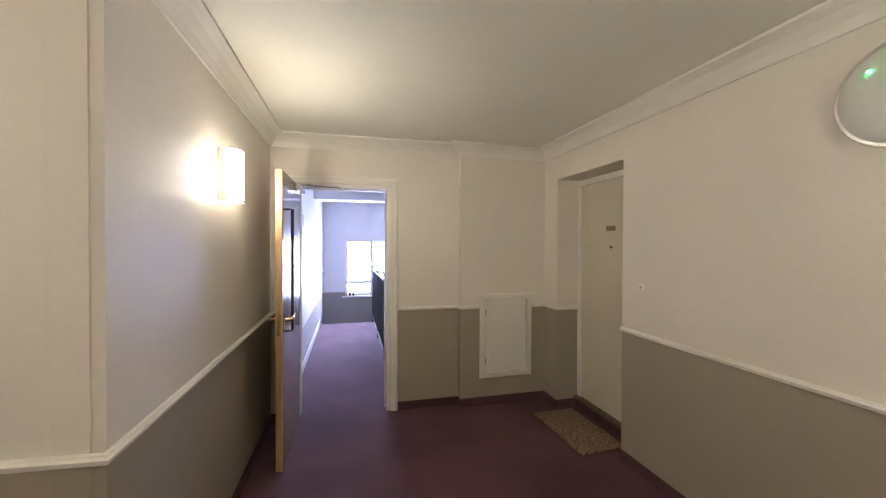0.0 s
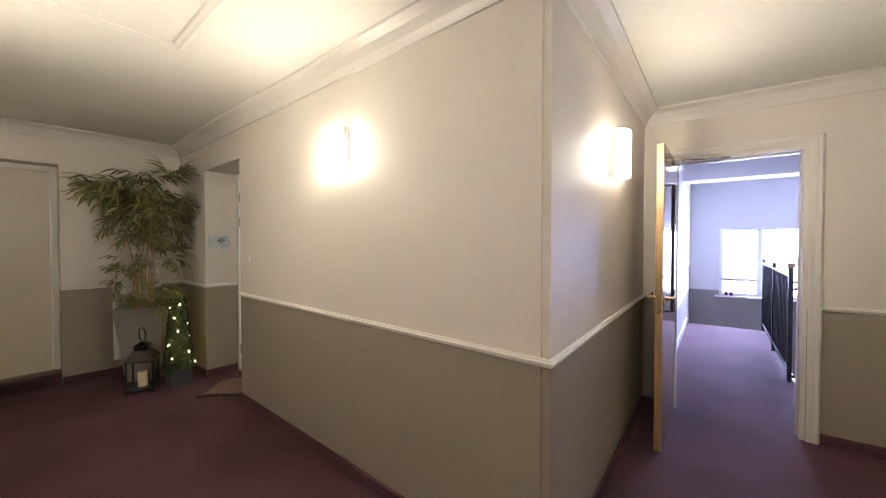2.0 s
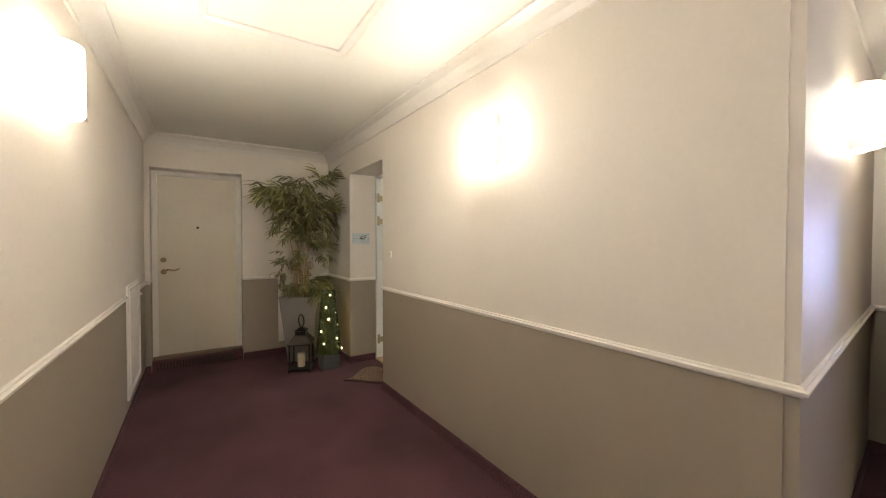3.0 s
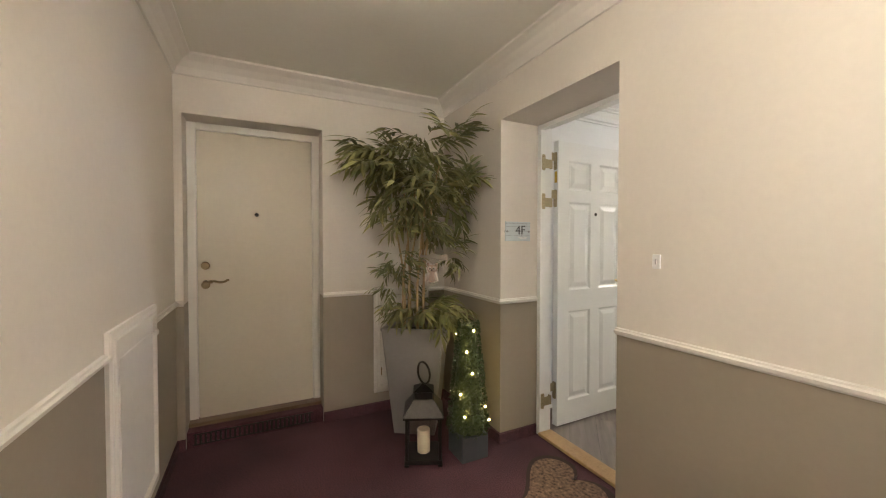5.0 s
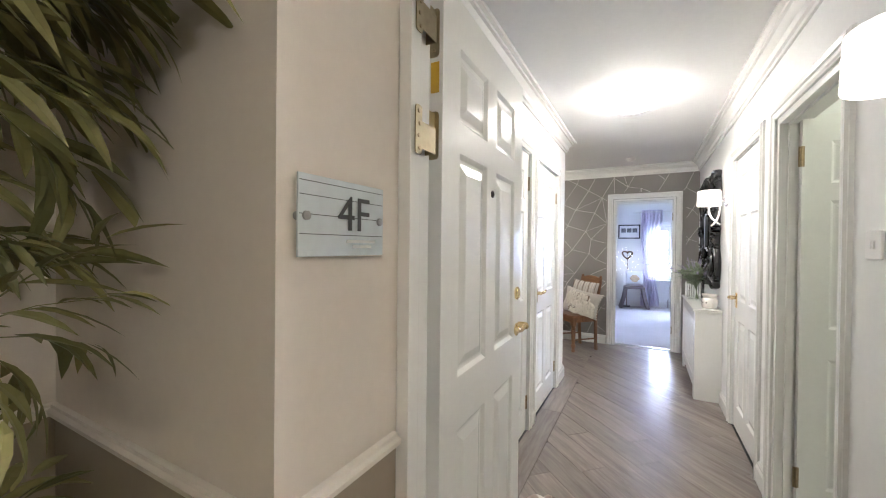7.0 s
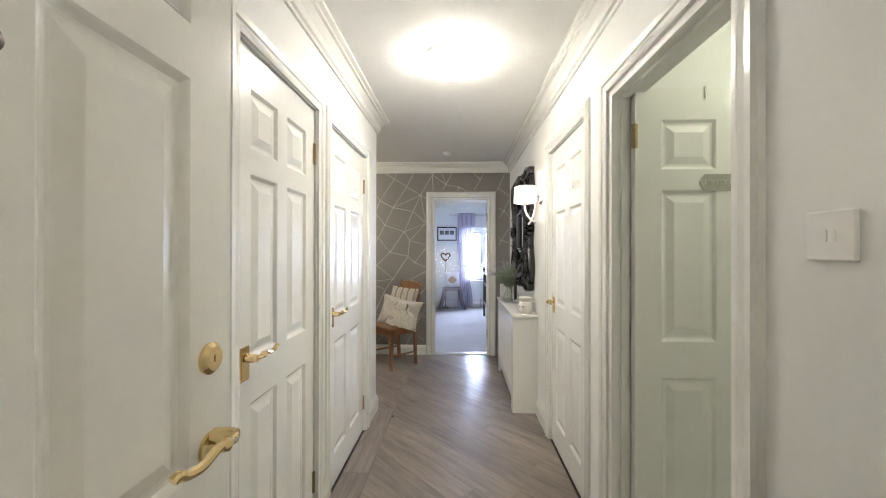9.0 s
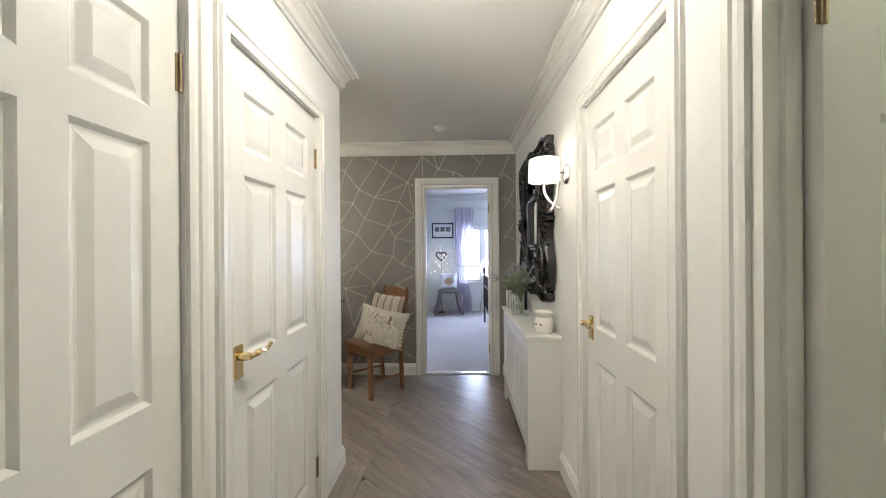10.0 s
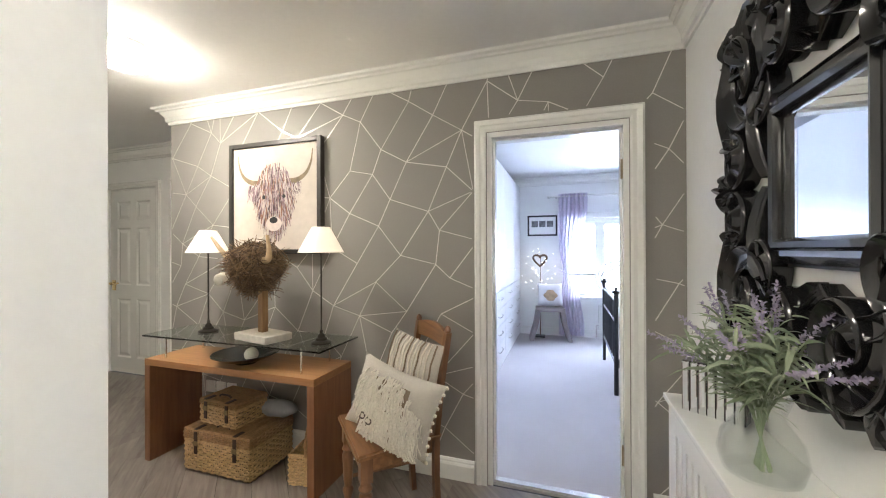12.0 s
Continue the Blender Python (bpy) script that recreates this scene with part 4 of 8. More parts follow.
lettering("UTILITY ROOM", 0.03, M_OPAL, plate, Matrix.Translation((0, -0.0048, 0)))
for x in (0.28, 0.6):
    hk = tube([(x, -0.004, 1.93), (x, -0.004, 1.978), (x, 0.03, 1.978)], 0.004, 6)
    part("over_door_hook", hk, M_CHROME, door, "metal over-door hook")

# ---- things on the landing ----
M_COIR = material("coir", (0.19, 0.12, 0.075), 0.95, noise_scale=55, vary=0.9, stain=0.12, bump=1.0, bump_scale=260)
M_COIRDARK = material("dark_coir", (0.05, 0.03, 0.025), 0.95, noise_scale=180, vary=0.3, bump=0.8, bump_scale=260)
M_PLANTER = material("grey_planter", (0.25, 0.235, 0.22), 0.45, vary=0.04, stain=0.06, bump=0.1)
M_ANTHRACITE = material("anthracite_pot", (0.07, 0.075, 0.08), 0.5, vary=0.08)
M_CANE = grained("bamboo_cane", (0.34, 0.22, 0.1), (0.52, 0.38, 0.2), 0.45, "Z", 10, 8)
M_WAX = material("cream_wax", (0.78, 0.66, 0.46), 0.5, vary=0.04)
M_FAIRY = glow("fairy_bulb", (1.0, 0.76, 0.26), 24)
M_SOIL = material("dark_soil", (0.03, 0.022, 0.016), 0.95, noise_scale=90, vary=0.4, bump=0.8)


def leaf_paint(name, dark, light):
    mat = bpy.data.materials.new(name)
    mat.use_nodes = True
    n, l = mat.node_tree.nodes, mat.node_tree.links
    p = n["Principled BSDF"]
    p.inputs["Roughness"].default_value = 0.5
    geo, info = n.new("ShaderNodeNewGeometry"), n.new("ShaderNodeObjectInfo")
    add = n.new("ShaderNodeMath")
    add.operation = "MULTIPLY_ADD"
    add.inputs[1].default_value = 0.65
    half = n.new("ShaderNodeMath")
    half.operation = "MULTIPLY"
    half.inputs[1].default_value = 0.35
    l.new(geo.outputs["Random Per Island"], add.inputs[0])
    l.new(info.outputs["Random"], half.inputs[0])
    l.new(half.outputs[0], add.inputs[2])
    ramp = n.new("ShaderNodeValToRGB")
    ramp.color_ramp.elements[0].color, ramp.color_ramp.elements[1].color = (*dark, 1), (*light, 1)
    mid = ramp.color_ramp.elements.new(0.6)
    mid.color = (*[(a * 1.5 + b) / 2.5 for a, b in zip(dark, light)], 1)
    l.new(add.outputs[0], ramp.inputs[0])
    l.new(ramp.outputs[0], p.inputs["Base Color"])
    return mat


M_LEAF = leaf_paint("bamboo_leaf", (0.085, 0.095, 0.03), (0.5, 0.47, 0.19))
M_BOX = leaf_paint("box_leaf", (0.025, 0.042, 0.014), (0.14, 0.17, 0.065))


def blade(bm, base, way, normal, length, width, droop=0.25):
    """One lance-shaped leaf, folded a little along its rib and bending down."""
    way = way.normalized()
    side = way.cross(normal).normalized()
    up = side.cross(way).normalized()
    rows = []
    for s, w in ((0.0, 0.12), (0.22, 0.8), (0.5, 1.0), (0.78, 0.62), (1.0, 0.02)):
        c = base + way * (length * s) + Vector((0, 0, -1)) * (droop * length * s * s)
        h = side * (width * 0.5 * w)
        rows.append([bm.verts.new(c - h + up * (0.12 * width * w)), bm.verts.new(c), bm.verts.new(c + h + up * (0.12 * width * w))])
    for a, b in zip(rows, rows[1:]):
        bm.faces.new((a[0], a[1], b[1], b[0]))
        bm.faces.new((a[1], a[2], b[2], b[1]))


def unit(rng):
    while True:
        v = Vector((rng.uniform(-1, 1), rng.uniform(-1, 1), rng.uniform(-1, 1)))
        if 0.1 < v.length < 1:
            return v.normalized()


def spray_mesh(seed, leaves, mat):
    """A twig along +x with bamboo leaves."""
    rng = random.Random(seed)
    bm = bmesh.new()
    tube([(0, 0, 0), (0.1, 0, 0.012), (0.2, 0, 0.0), (0.27, 0, -0.03)], 0.0022, 4, bm, taper=0.4)
    for i in range(leaves):
        s = 0.04 + 0.23 * i / (leaves - 1)
        side = 1 if i % 2 else -1
        way = Vector((1.0, side * rng.uniform(0.35, 1.0), rng.uniform(-0.6, 0.25)))
        if i == leaves - 1:
            way = Vector((1, 0.05, -0.2))
        blade(bm, Vector((s, 0, 0.01 - 0.15 * s * s)), way, Vector((rng.uniform(-0.4, 0.4), rng.uniform(-0.4, 0.4), 1)), rng.uniform(0.12, 0.19), rng.uniform(0.027, 0.04), rng.uniform(0.2, 0.65))
    me = bpy.data.meshes.new("leaf_spray")
    bm.to_mesh(me)
    bm.free()
    me.materials.append(mat)
    return me


def bamboo():
    root = thing("bamboo_plant", Matrix.Translation((-4.57, 0.79, 0.66)), "tall artificial bamboo with narrow green leaves in a grey planter", "plant")
    rng = random.Random(5)
    sprays = [spray_mesh(k, 8 + k % 3, M_LEAF) for k in range(7)]
    canes = []
    for i in range(8):
        a = i * 2 * math.pi / 8
        x, y = 0.07 * math.cos(a), 0.07 * math.sin(a)
        top = Vector((x * 1.4 + rng.uniform(-0.08, 0.08), y * 1.4 + rng.uniform(-0.1, 0.14), 0.9 + rng.uniform(-0.1, 0.35)))
        pts = curve_pts([(x, y, -0.02), (x * 1.1, y * 1.1, 0.4), tuple(top * 0.75 + Vector((0, 0, 0.1))), tuple(top)], 5)
        bm = tube(pts, 0.009, 7, taper=0.55)
        part("cane", bm, M_CANE, root, smooth=True)
        canes.append(pts)
    lo, hi = Vector((-4.885, 0.3, 0.62)), Vector((-4.02, 1.165, 2.36))
    origin = Vector((-4.57, 0.79, 0.66))
    # masses of foliage: centre, reach, how many
    masses = [((0.0, -0.2, 1.19), (0.13, 0.13, 0.1), 36, 0.72), ((0.04, -0.04, 1.21), (0.14, 0.14, 0.09), 24, 0.7), ((0.06, 0.06, 1.35), (0.1, 0.1, 0.05), 13, 0.65),
              ((0.05, -0.07, 0.95), (0.13, 0.15, 0.08), 34, 0.68), ((0.11, 0.13, 1.08), (0.13, 0.14, 0.13), 36, 0.7), ((0.18, 0.18, 0.93), (0.11, 0.1, 0.07), 12, 0.65),
              ((0.17, 0.22, 1.36), (0.04, 0.04, 0.07), 6, 0.75), ((0.38, 0.22, 1.0), (0.05, 0.05, 0.05), 5, 0.65), ((0.08, -0.02, 0.78), (0.1, 0.11, 0.06), 16, 0.58),
              ((0.09, 0.1, 0.68), (0.07, 0.08, 0.06), 12, 0.55), ((0.06, -0.14, 0.55), (0.06, 0.06, 0.07), 9, 0.5), ((0.06, -0.17, 0.38), (0.06, 0.06, 0.1), 14, 0.48),
              ((0.15, 0.2, 0.54), (0.05, 0.05, 0.05), 7, 0.55), ((0.08, 0.03, 0.17), (0.16, 0.16, 0.05), 46, 0.62), ((0.16, 0.2, 0.2), (0.06, 0.05, 0.04), 5, 0.6)]
    for c, reach, count, size in masses:
        for _ in range(count):
            d = unit(rng)
            at = Vector((c[0] + d.x * reach[0] * rng.random() ** 0.5, c[1] + d.y * reach[1] * rng.random() ** 0.5, c[2] + d.z * reach[2] * rng.random() ** 0.5))
            out = Vector((d.x + 1.1 * c[0], d.y + 1.6 * c[1], 0.35 * d.z + rng.uniform(-0.5, 0.25)))
            if count in (5, 6) and c[2] > 0.9:
                out.z += 1.1
            scale = size * rng.uniform(0.8, 1.2)
            tip = origin + at + out.normalized() * 0.33 * scale
            for k in range(3):
                over = max(0, tip[k] - hi[k]) - max(0, lo[k] - tip[k])
                at[k] -= over
            m = Matrix.Translation(at) @ out.to_track_quat("X", "Z").to_matrix().to_4x4() @ Matrix.Rotation(rng.uniform(-0.8, 0.8), 4, "X") @ Matrix.Scale(scale, 4)
            shared("leaf_spray", rng.choice(sprays), root, m)
    return root


def planter():
    root = thing("planter", Matrix.Translation((-4.575, 0.82, 0)) @ Matrix.Rotation(radians(-33), 4, "Z") @ Matrix.Diagonal((1.04, 1.04, 1.0, 1)), "tall tapered square grey planter", "planter")
    bm = bmesh.new()
    loops = []
    for h, z in ((0.13, 0), (0.135, 0.004), (0.2, 0.715), (0.203, 0.725), (0.2, 0.735), (0.186, 0.735), (0.182, 0.725), (0.178, 0.66)):
        loops.append([bm.verts.new((sx * h, sy * h, z)) for sx, sy in ((-1, -1), (1, -1), (1, 1), (-1, 1))])
    for a, b in zip(loops, loops[1:]):
        for i in range(4):
            bm.faces.new((a[i], a[(i + 1) % 4], b[(i + 1) % 4], b[i]))
    bm.faces.new(loops[0][::-1])
    bmesh.ops.bevel(bm, geom=[e for e in bm.edges if abs(e.verts[0].co.z - e.verts[1].co.z) > 0.3], offset=0.008, segments=2, affect="EDGES")
    part("pot", bm, M_PLANTER, root, smooth=True)
    part("soil", boxed(-0.181, 0.181, -0.181, 0.181, 0.645, 0.659), M_SOIL, root, "dark filling")
    return root


planter()
bamboo()


def owl_ornament():
    bm = bmesh.new()
    index = []

    def ball(at, size, k, turn=0.0):
        q = bmesh.new()
        bmesh.ops.create_icosphere(q, subdivisions=2, radius=1, matrix=Matrix.Translation(at) @ Matrix.Rotation(turn, 4, "X") @ Matrix.Diagonal((*size, 1)))
        merge(bm, q)
        index.extend([k] * (len(bm.faces) - len(index)))

    ball((0, 0, -0.015), (0.03, 0.045, 0.055), 0)
    ball((0.004, 0, 0.04), (0.03, 0.043, 0.036), 0)
    for s in (-1, 1):
        ball((0.014, s * 0.036, -0.02), (0.02, 0.017, 0.045), 1, s * 0.25)
        ball((0.0, s * 0.032, 0.072), (0.012, 0.012, 0.02), 0, s * -0.5)
        ball((0.026, s * 0.017, 0.044), (0.009, 0.017, 0.018), 1)
        ball((0.033, s * 0.015, 0.044), (0.004, 0.006, 0.006), 2)
        ball((0.02, s * 0.018, -0.07), (0.016, 0.012, 0.01), 1)
    ball((0.034, 0, 0.032), (0.005, 0.005, 0.008), 2)
    ob = part("owl_ornament", bm, material("tan_felt", (0.38, 0.28, 0.22), 0.95, noise_scale=80, vary=0.12, bump=0.5), None, smooth=True)
    faces = (material("cream_felt", (0.52, 0.45, 0.38), 0.95, noise_scale=80, vary=0.08, bump=0.5), M_DARKMETAL)
    for extra in faces:
        ob.data.materials.append(extra)
    for f, k in zip(ob.data.polygons, index):
        f.material_index = k
    ob.matrix_world = Matrix.Translation((-4.345, 0.83, 1.1)) @ Matrix.Rotation(radians(-32), 4, "Z") @ Matrix.Scale(0.82, 4)
    tagged(ob, "small tan felt owl ornament hung in the bamboo", "ornament")
    b = bmesh.new()
    pts = [(-0.09, 0.012), (-0.06, 0.002), (0.0, 0.014), (0.06, 0.002), (0.09, 0.012)]
    low = [b.verts.new((0, y, z)) for y, z in pts]
    top = [b.verts.new((0.006, y, z + 0.035)) for y, z in pts]
    for i in range(4):
        b.faces.new((low[i], low[i + 1], top[i + 1], top[i]))
    bmesh.ops.solidify(b, geom=b.faces[:], thickness=0.003)
    ob = part("ribbon_banner", b, faces[0])
    ob.matrix_world = Matrix.Translation((-4.325, 0.83, 1.185)) @ Matrix.Rotation(radians(-32), 4, "Z")
    tagged(ob, "small white banner hung in the bamboo", "banner")


owl_ornament()


def topiary():
    root = thing("topiary_cone", Matrix.Translation((-4.1, 0.96, 0)), "artificial box topiary cone with warm fairy lights in a dark pot", "plant")
    part("pot", boxed(-0.09, 0.09, -0.09, 0.09, 0, 0.15, bevel=0.006), M_ANTHRACITE, root, "dark square pot")
    rng = random.Random(9)
    bm = bmesh.new()
    core = lathe([(0.0005, 0.15), (0.1, 0.16), (0.103, 0.22), (0.042, 0.8), (0.0005, 0.815)], 14)
    merge(bm, core)
    for _ in range(4200):
        z = 0.16 + 0.67 * rng.random() ** 1.15
        r = 0.126 - 0.068 * (z - 0.16) / 0.67
        a = rng.uniform(0, 2 * math.pi)
        o = Vector((math.cos(a), math.sin(a), 0))
        c = o * (r * rng.uniform(0.86, 1.06)) + Vector((0, 0, z))
        d = (o + unit(rng) * 0.9).normalized()
        s = d.orthogonal().normalized()
        ln, wd = rng.uniform(0.009, 0.016), rng.uniform(0.005, 0.008)
        v = [bm.verts.new(c), bm.verts.new(c + d * ln * 0.5 + s * wd), bm.verts.new(c + d * ln), bm.verts.new(c + d * ln * 0.5 - s * wd)]
        bm.faces.new(v)
    me = bpy.data.meshes.new("foliage")
    bm.to_mesh(me)
    bm.free()
    me.materials.append(M_BOX)
    fol = new("foliage", me)
    fol.parent = root
    tagged(fol, "dense small green leaves", kind="stuff")
    wire = []
    bulb = lathe([(0.0005, -0.007), (0.005, -0.004), (0.0055, 0.001), (0.0005, 0.007)], 8)
    bme = bpy.data.meshes.new("fairy_bulb")
    bulb.to_mesh(bme)
    bulb.free()
    bme.materials.append(M_FAIRY)
    for i in range(15):
        z = 0.2 + 0.58 * i / 14
        r = 0.137 - 0.07 * (z - 0.16) / 0.67
        a = i * 2.2 + 0.6 + rng.uniform(-0.7, 0.7)
        p = Vector((r * math.cos(a), r * math.sin(a), z))
        wire.append(p)
        shared("fairy_bulb", bme, root, Matrix.Translation(p * 1.0))
    part("light_wire", tube(curve_pts(wire, 6), 0.0012, 4), M_DARKMETAL, root, "thin dark wire")
    return root


topiary()


def lantern():
    root = thing("lantern", Matrix.Translation((-4.19, 0.70, 0)) @ Matrix.Rotation(radians(-24), 4, "Z") @ Matrix.Scale(1.03, 4), "black metal lantern with a cream candle", "lantern")
    w = 0.095
    base = boxed(-w - 0.012, w + 0.012, -w - 0.012, w + 0.012, 0.012, 0.035, bevel=0.004)
    for sx in (-1, 1):
        for sy in (-1, 1):
            box(base, sx * w - 0.012, sx * w + 0.012, sy * w - 0.012, sy * w + 0.012, 0.0, 0.012)
    part("base", base, M_DARKMETAL, root)
    for sx in (-1, 1):
        for sy in (-1, 1):
            part("post", boxed(sx * w - 0.008, sx * w + 0.008, sy * w - 0.008, sy * w + 0.008, 0.0355, 0.27, bevel=0.002), M_DARKMETAL, root)
    for r4 in range(4):
        g = part("pane", boxed(-w + 0.009, w - 0.009, -0.0012, 0.0012, 0.037, 0.269), M_GLASS, root, "clear glass pane")
        g.matrix_local = Matrix.Rotation(r4 * math.pi / 2, 4, "Z") @ Matrix.Translation((0, -w, 0))
        g.visible_shadow = False
    roof = bmesh.new()
    loops = []
    for h, z in ((w + 0.02, 0.2705), (w + 0.02, 0.282), (0.06, 0.36), (0.05, 0.365), (0.05, 0.4), (0.06, 0.405), (0.02, 0.43), (0.008, 0.44)):
        loops.append([roof.verts.new((sx * h, sy * h, z)) for sx, sy in ((-1, -1), (1, -1), (1, 1), (-1, 1))])
    for a, b in zip(loops, loops[1:]):
        for i in range(4):
            roof.faces.new((a[i], a[(i + 1) % 4], b[(i + 1) % 4], b[i]))
    roof.faces.new(loops[0][::-1])
    roof.faces.new(loops[-1])
    part("roof", roof, M_DARKMETAL, root)
    ring = [(0.062 * math.cos(a), 0.0, 0.5 + 0.062 * math.sin(a)) for a in [i * 2 * math.pi / 24 for i in range(24)]]
    rg = part("ring_handle", tube(ring, 0.0065, 8, closed=True), M_DARKMETAL, root, smooth=True)
    rg.matrix_local = Matrix.Rotation(radians(35), 4, "Z")
    part("candle", lathe([(0.0, 0.0355), (0.037, 0.0355), (0.038, 0.165), (0.034, 0.17), (0.0005, 0.163)], 22), M_WAX, root, "cream pillar candle", smooth=True)
    return root


lantern()


def heart_mat():
    root = thing("heart_doormat", Matrix.Translation((-3.6, 1.2, 0)), "heart-shaped coir doormat with a dark border", "doormat")
    def heart(k):
        pts = []
        for i in range(48):
            t = 2 * math.pi * i / 48
            x = 16 * math.sin(t) ** 3
            y = 13 * math.cos(t) - 5 * math.cos(2 * t) - 2 * math.cos(3 * t) - math.cos(4 * t)
            pts.append((k * x / 16 * 0.265, k * (y + 2.5) / 15 * 0.25))
        return pts
    for nm, k, z0, z1, mat in (("border", 1.0, 0.001, 0.012, M_COIRDARK), ("field", 0.86, 0.0125, 0.017, M_COIR)):
        bm = bmesh.new()
        lo = [bm.verts.new((x, y, z0)) for x, y in heart(k)]
        hi = [bm.verts.new((x, y, z1)) for x, y in heart(k)]
        bm.faces.new(hi)
        bm.faces.new(lo[::-1])
        for i in range(48):
            bm.faces.new((lo[i], lo[(i + 1) % 48], hi[(i + 1) % 48], hi[i]))
        part(nm, bm, mat, root)


heart_mat()
mat1 = part("doormat", boxed(-0.195, 0.195, -0.34, 0.34, 0.001, 0.016, bevel=0.004), M_COIR)
mat1.matrix_world = BAY @ Matrix.Translation((2.45, 1.48, 0)) @ Matrix.Rotation(radians(2), 4, "Z")
tagged(mat1, "rectangular brown coir doormat before the flat door", "doormat")


def meter_cupboard(m, w, h, label, knob_right=True):
    """A small panelled hatch in a moulded frame on the plane y = 0, facing -y."""
    root = thing("meter_cupboard", m, label, "cupboard", "landing meter cupboards")
    bm = bmesh.new()
    prof = [(0.0, 0.0), (0.0, 0.012), (0.012, 0.018), (0.03, 0.016), (0.036, 0.022), (0.05, 0.022), (0.055, 0.0)]
    rows = []
    for (x, z), (dx, dz) in (((0, 0), (1, 1)), ((w, 0), (-1, 1)), ((w, h), (-1, -1)), ((0, h), (1, -1))):
        rows.append([bm.verts.new((x + dx * a, -b - 0.0005, z + dz * a)) for a, b in prof])
    k = len(prof)
    for i in range(4):
        a, b = rows[i], rows[(i + 1) % 4]
        for j in range(k):
            bm.faces.new((a[j], b[j], b[(j + 1) % k], a[(j + 1) % k]))
    part("frame", bm, M_TRIM, root, "cream moulded frame")
    door = boxed(0.058, w - 0.058, -0.01, -0.001, 0.058, h - 0.058, bevel=0.001)
    d = part("hatch", door, M_TRIM, root)
    pm = shared("panel", panel_mesh(w - 0.116 - 0.11, h - 0.116 - 0.13, M_TRIM), d, Matrix.Translation((0.113, -0.0125, 0.123)))
    part("rim", boxed(0.108, w - 0.108, -0.0125, -0.0105, 0.118, h - 0.118), M_TRIM, d)
    kb = part("knob", lathe([(0.0005, 0), (0.008, 0), (0.006, 0.012), (0.013, 0.02), (0.012, 0.027), (0.0005, 0.03)], 14, Matrix.Rotation(radians(90), 4, "X")), M_TRIM, d, "small cream knob", smooth=True)
    kb.matrix_local = Matrix.Translation((w - 0.09 if knob_right else 0.09, -0.011, h - 0.12))
    for z in (0.16, h - 0.18):
        hg = part("hinge", lathe([(0, -0.03), (0.004, -0.03), (0.004, 0.03), (0, 0.03)], 8), M_OLDBRASS, d)
        hg.matrix_local = Matrix.Translation((0.058 if knob_right else w - 0.058, -0.013, z))
    return root


meter_cupboard(BAY @ Matrix.Translation((1.843, 2.13, 0.25)), 0.532, 0.8, "cream panelled meter cupboard door in the wall")
meter_cupboard(Matrix.Translation((-3.71, -0.655, 0.15)) @ Matrix.Rotation(math.pi, 4, "Z"), 0.65, 0.86, "cream panelled meter cupboard door in the corridor wall")
meter_cupboard(facing_x(-4.91, 0.595, 0.15), 0.455, 0.8, "cream panelled meter cupboard door behind the planter")


def loft_hatch():
    root = thing("loft_hatch", Matrix.Translation((-1.87, 0.17, H)), "cream painted loft hatch with a moulded frame", "hatch", kind="structure")
    w, d = 0.42, 0.37
    bm = bmesh.new()
    rows = []
    prof = [(0.0, 0.0), (0.0, 0.018), (0.015, 0.022), (0.03, 0.016), (0.045, 0.012), (0.05, 0.0)]
    for sx, sy in ((-1, -1), (1, -1), (1, 1), (-1, 1)):
        rows.append([bm.verts.new((sx * (w - a), sy * (d - a), -b - 0.0005)) for a, b in prof])
    for i in range(4):
        a, b = rows[i], rows[(i + 1) % 4]
        for j in range(len(prof)):
            bm.faces.new((a[j], b[j], b[(j + 1) % len(prof)], a[(j + 1) % len(prof)]))
    part("frame", bm, M_TRIM, root)
    part("board", boxed(-w + 0.056, w - 0.056, -d + 0.056, d - 0.056, -0.008, -0.001), M_CEIL, root)


loft_hatch()


M_STUD = material("dull_steel", (0.3, 0.3, 0.3), 0.45, 0.6, vary=0.1)


def switch_plate(m, label, rockers=1, name="light_switch", size=0.086):
    root = thing(name, m, label, "switch")
    part("plate", boxed(-size / 2, size / 2, -0.009, -0.0005, -size / 2, size / 2, bevel=0.003), M_PLASTIC, root)
    for i in range(rockers):
        x = (i - (rockers - 1) / 2) * 0.014
        part("rocker", boxed(x - 0.0055, x + 0.0055, -0.0125, -0.0092, -0.011, 0.011, bevel=0.001), M_PLASTIC if rockers > 1 else M_STUD, root)
    return root


switch_plate(BAY @ facing_mx(2.52, 0.86, 1.24), "small cream bell push by the flat door", 1, "bell_push", 0.04)
switch_plate(Matrix.Translation((-3.05, 1.2, 1.235)) @ Matrix.Diagonal((0.55, 1, 1, 1)), "white bell push beside the flat's opening", 1, "bell_push", 0.056)
switch_plate(facing_mx(-3.04, 2.405, 1.35), "white two-gang light switch on the hall wall", 2)

# flat number sign on the reveal
sg = thing("number_sign", facing_x(-4.1, 1.222, 1.316), "clear acrylic flat number sign with standoff studs", "sign")
part("panel", boxed(0.0, 0.2, -0.02, -0.016, 0.0, 0.125, bevel=0.001), material("pale_sign", (0.6, 0.66, 0.68), 0.15, vary=0.06, noise_scale=30), sg, "pale blue-grey streaked panel")
for x in (0.014, 0.187):
    part("stud", lathe([(0, -0.001), (0.007, -0.001), (0.007, 0.024), (0.0005, 0.026)], 14, Matrix.Translation((x, 0, 0.062)) @ Matrix.Rotation(radians(90), 4, "X")), M_STUD, sg, "metal standoff stud", smooth=True)
lettering("4F", 0.084, M_BLACK, sg, Matrix.Translation((0.12, -0.0208, 0.068)), "number")
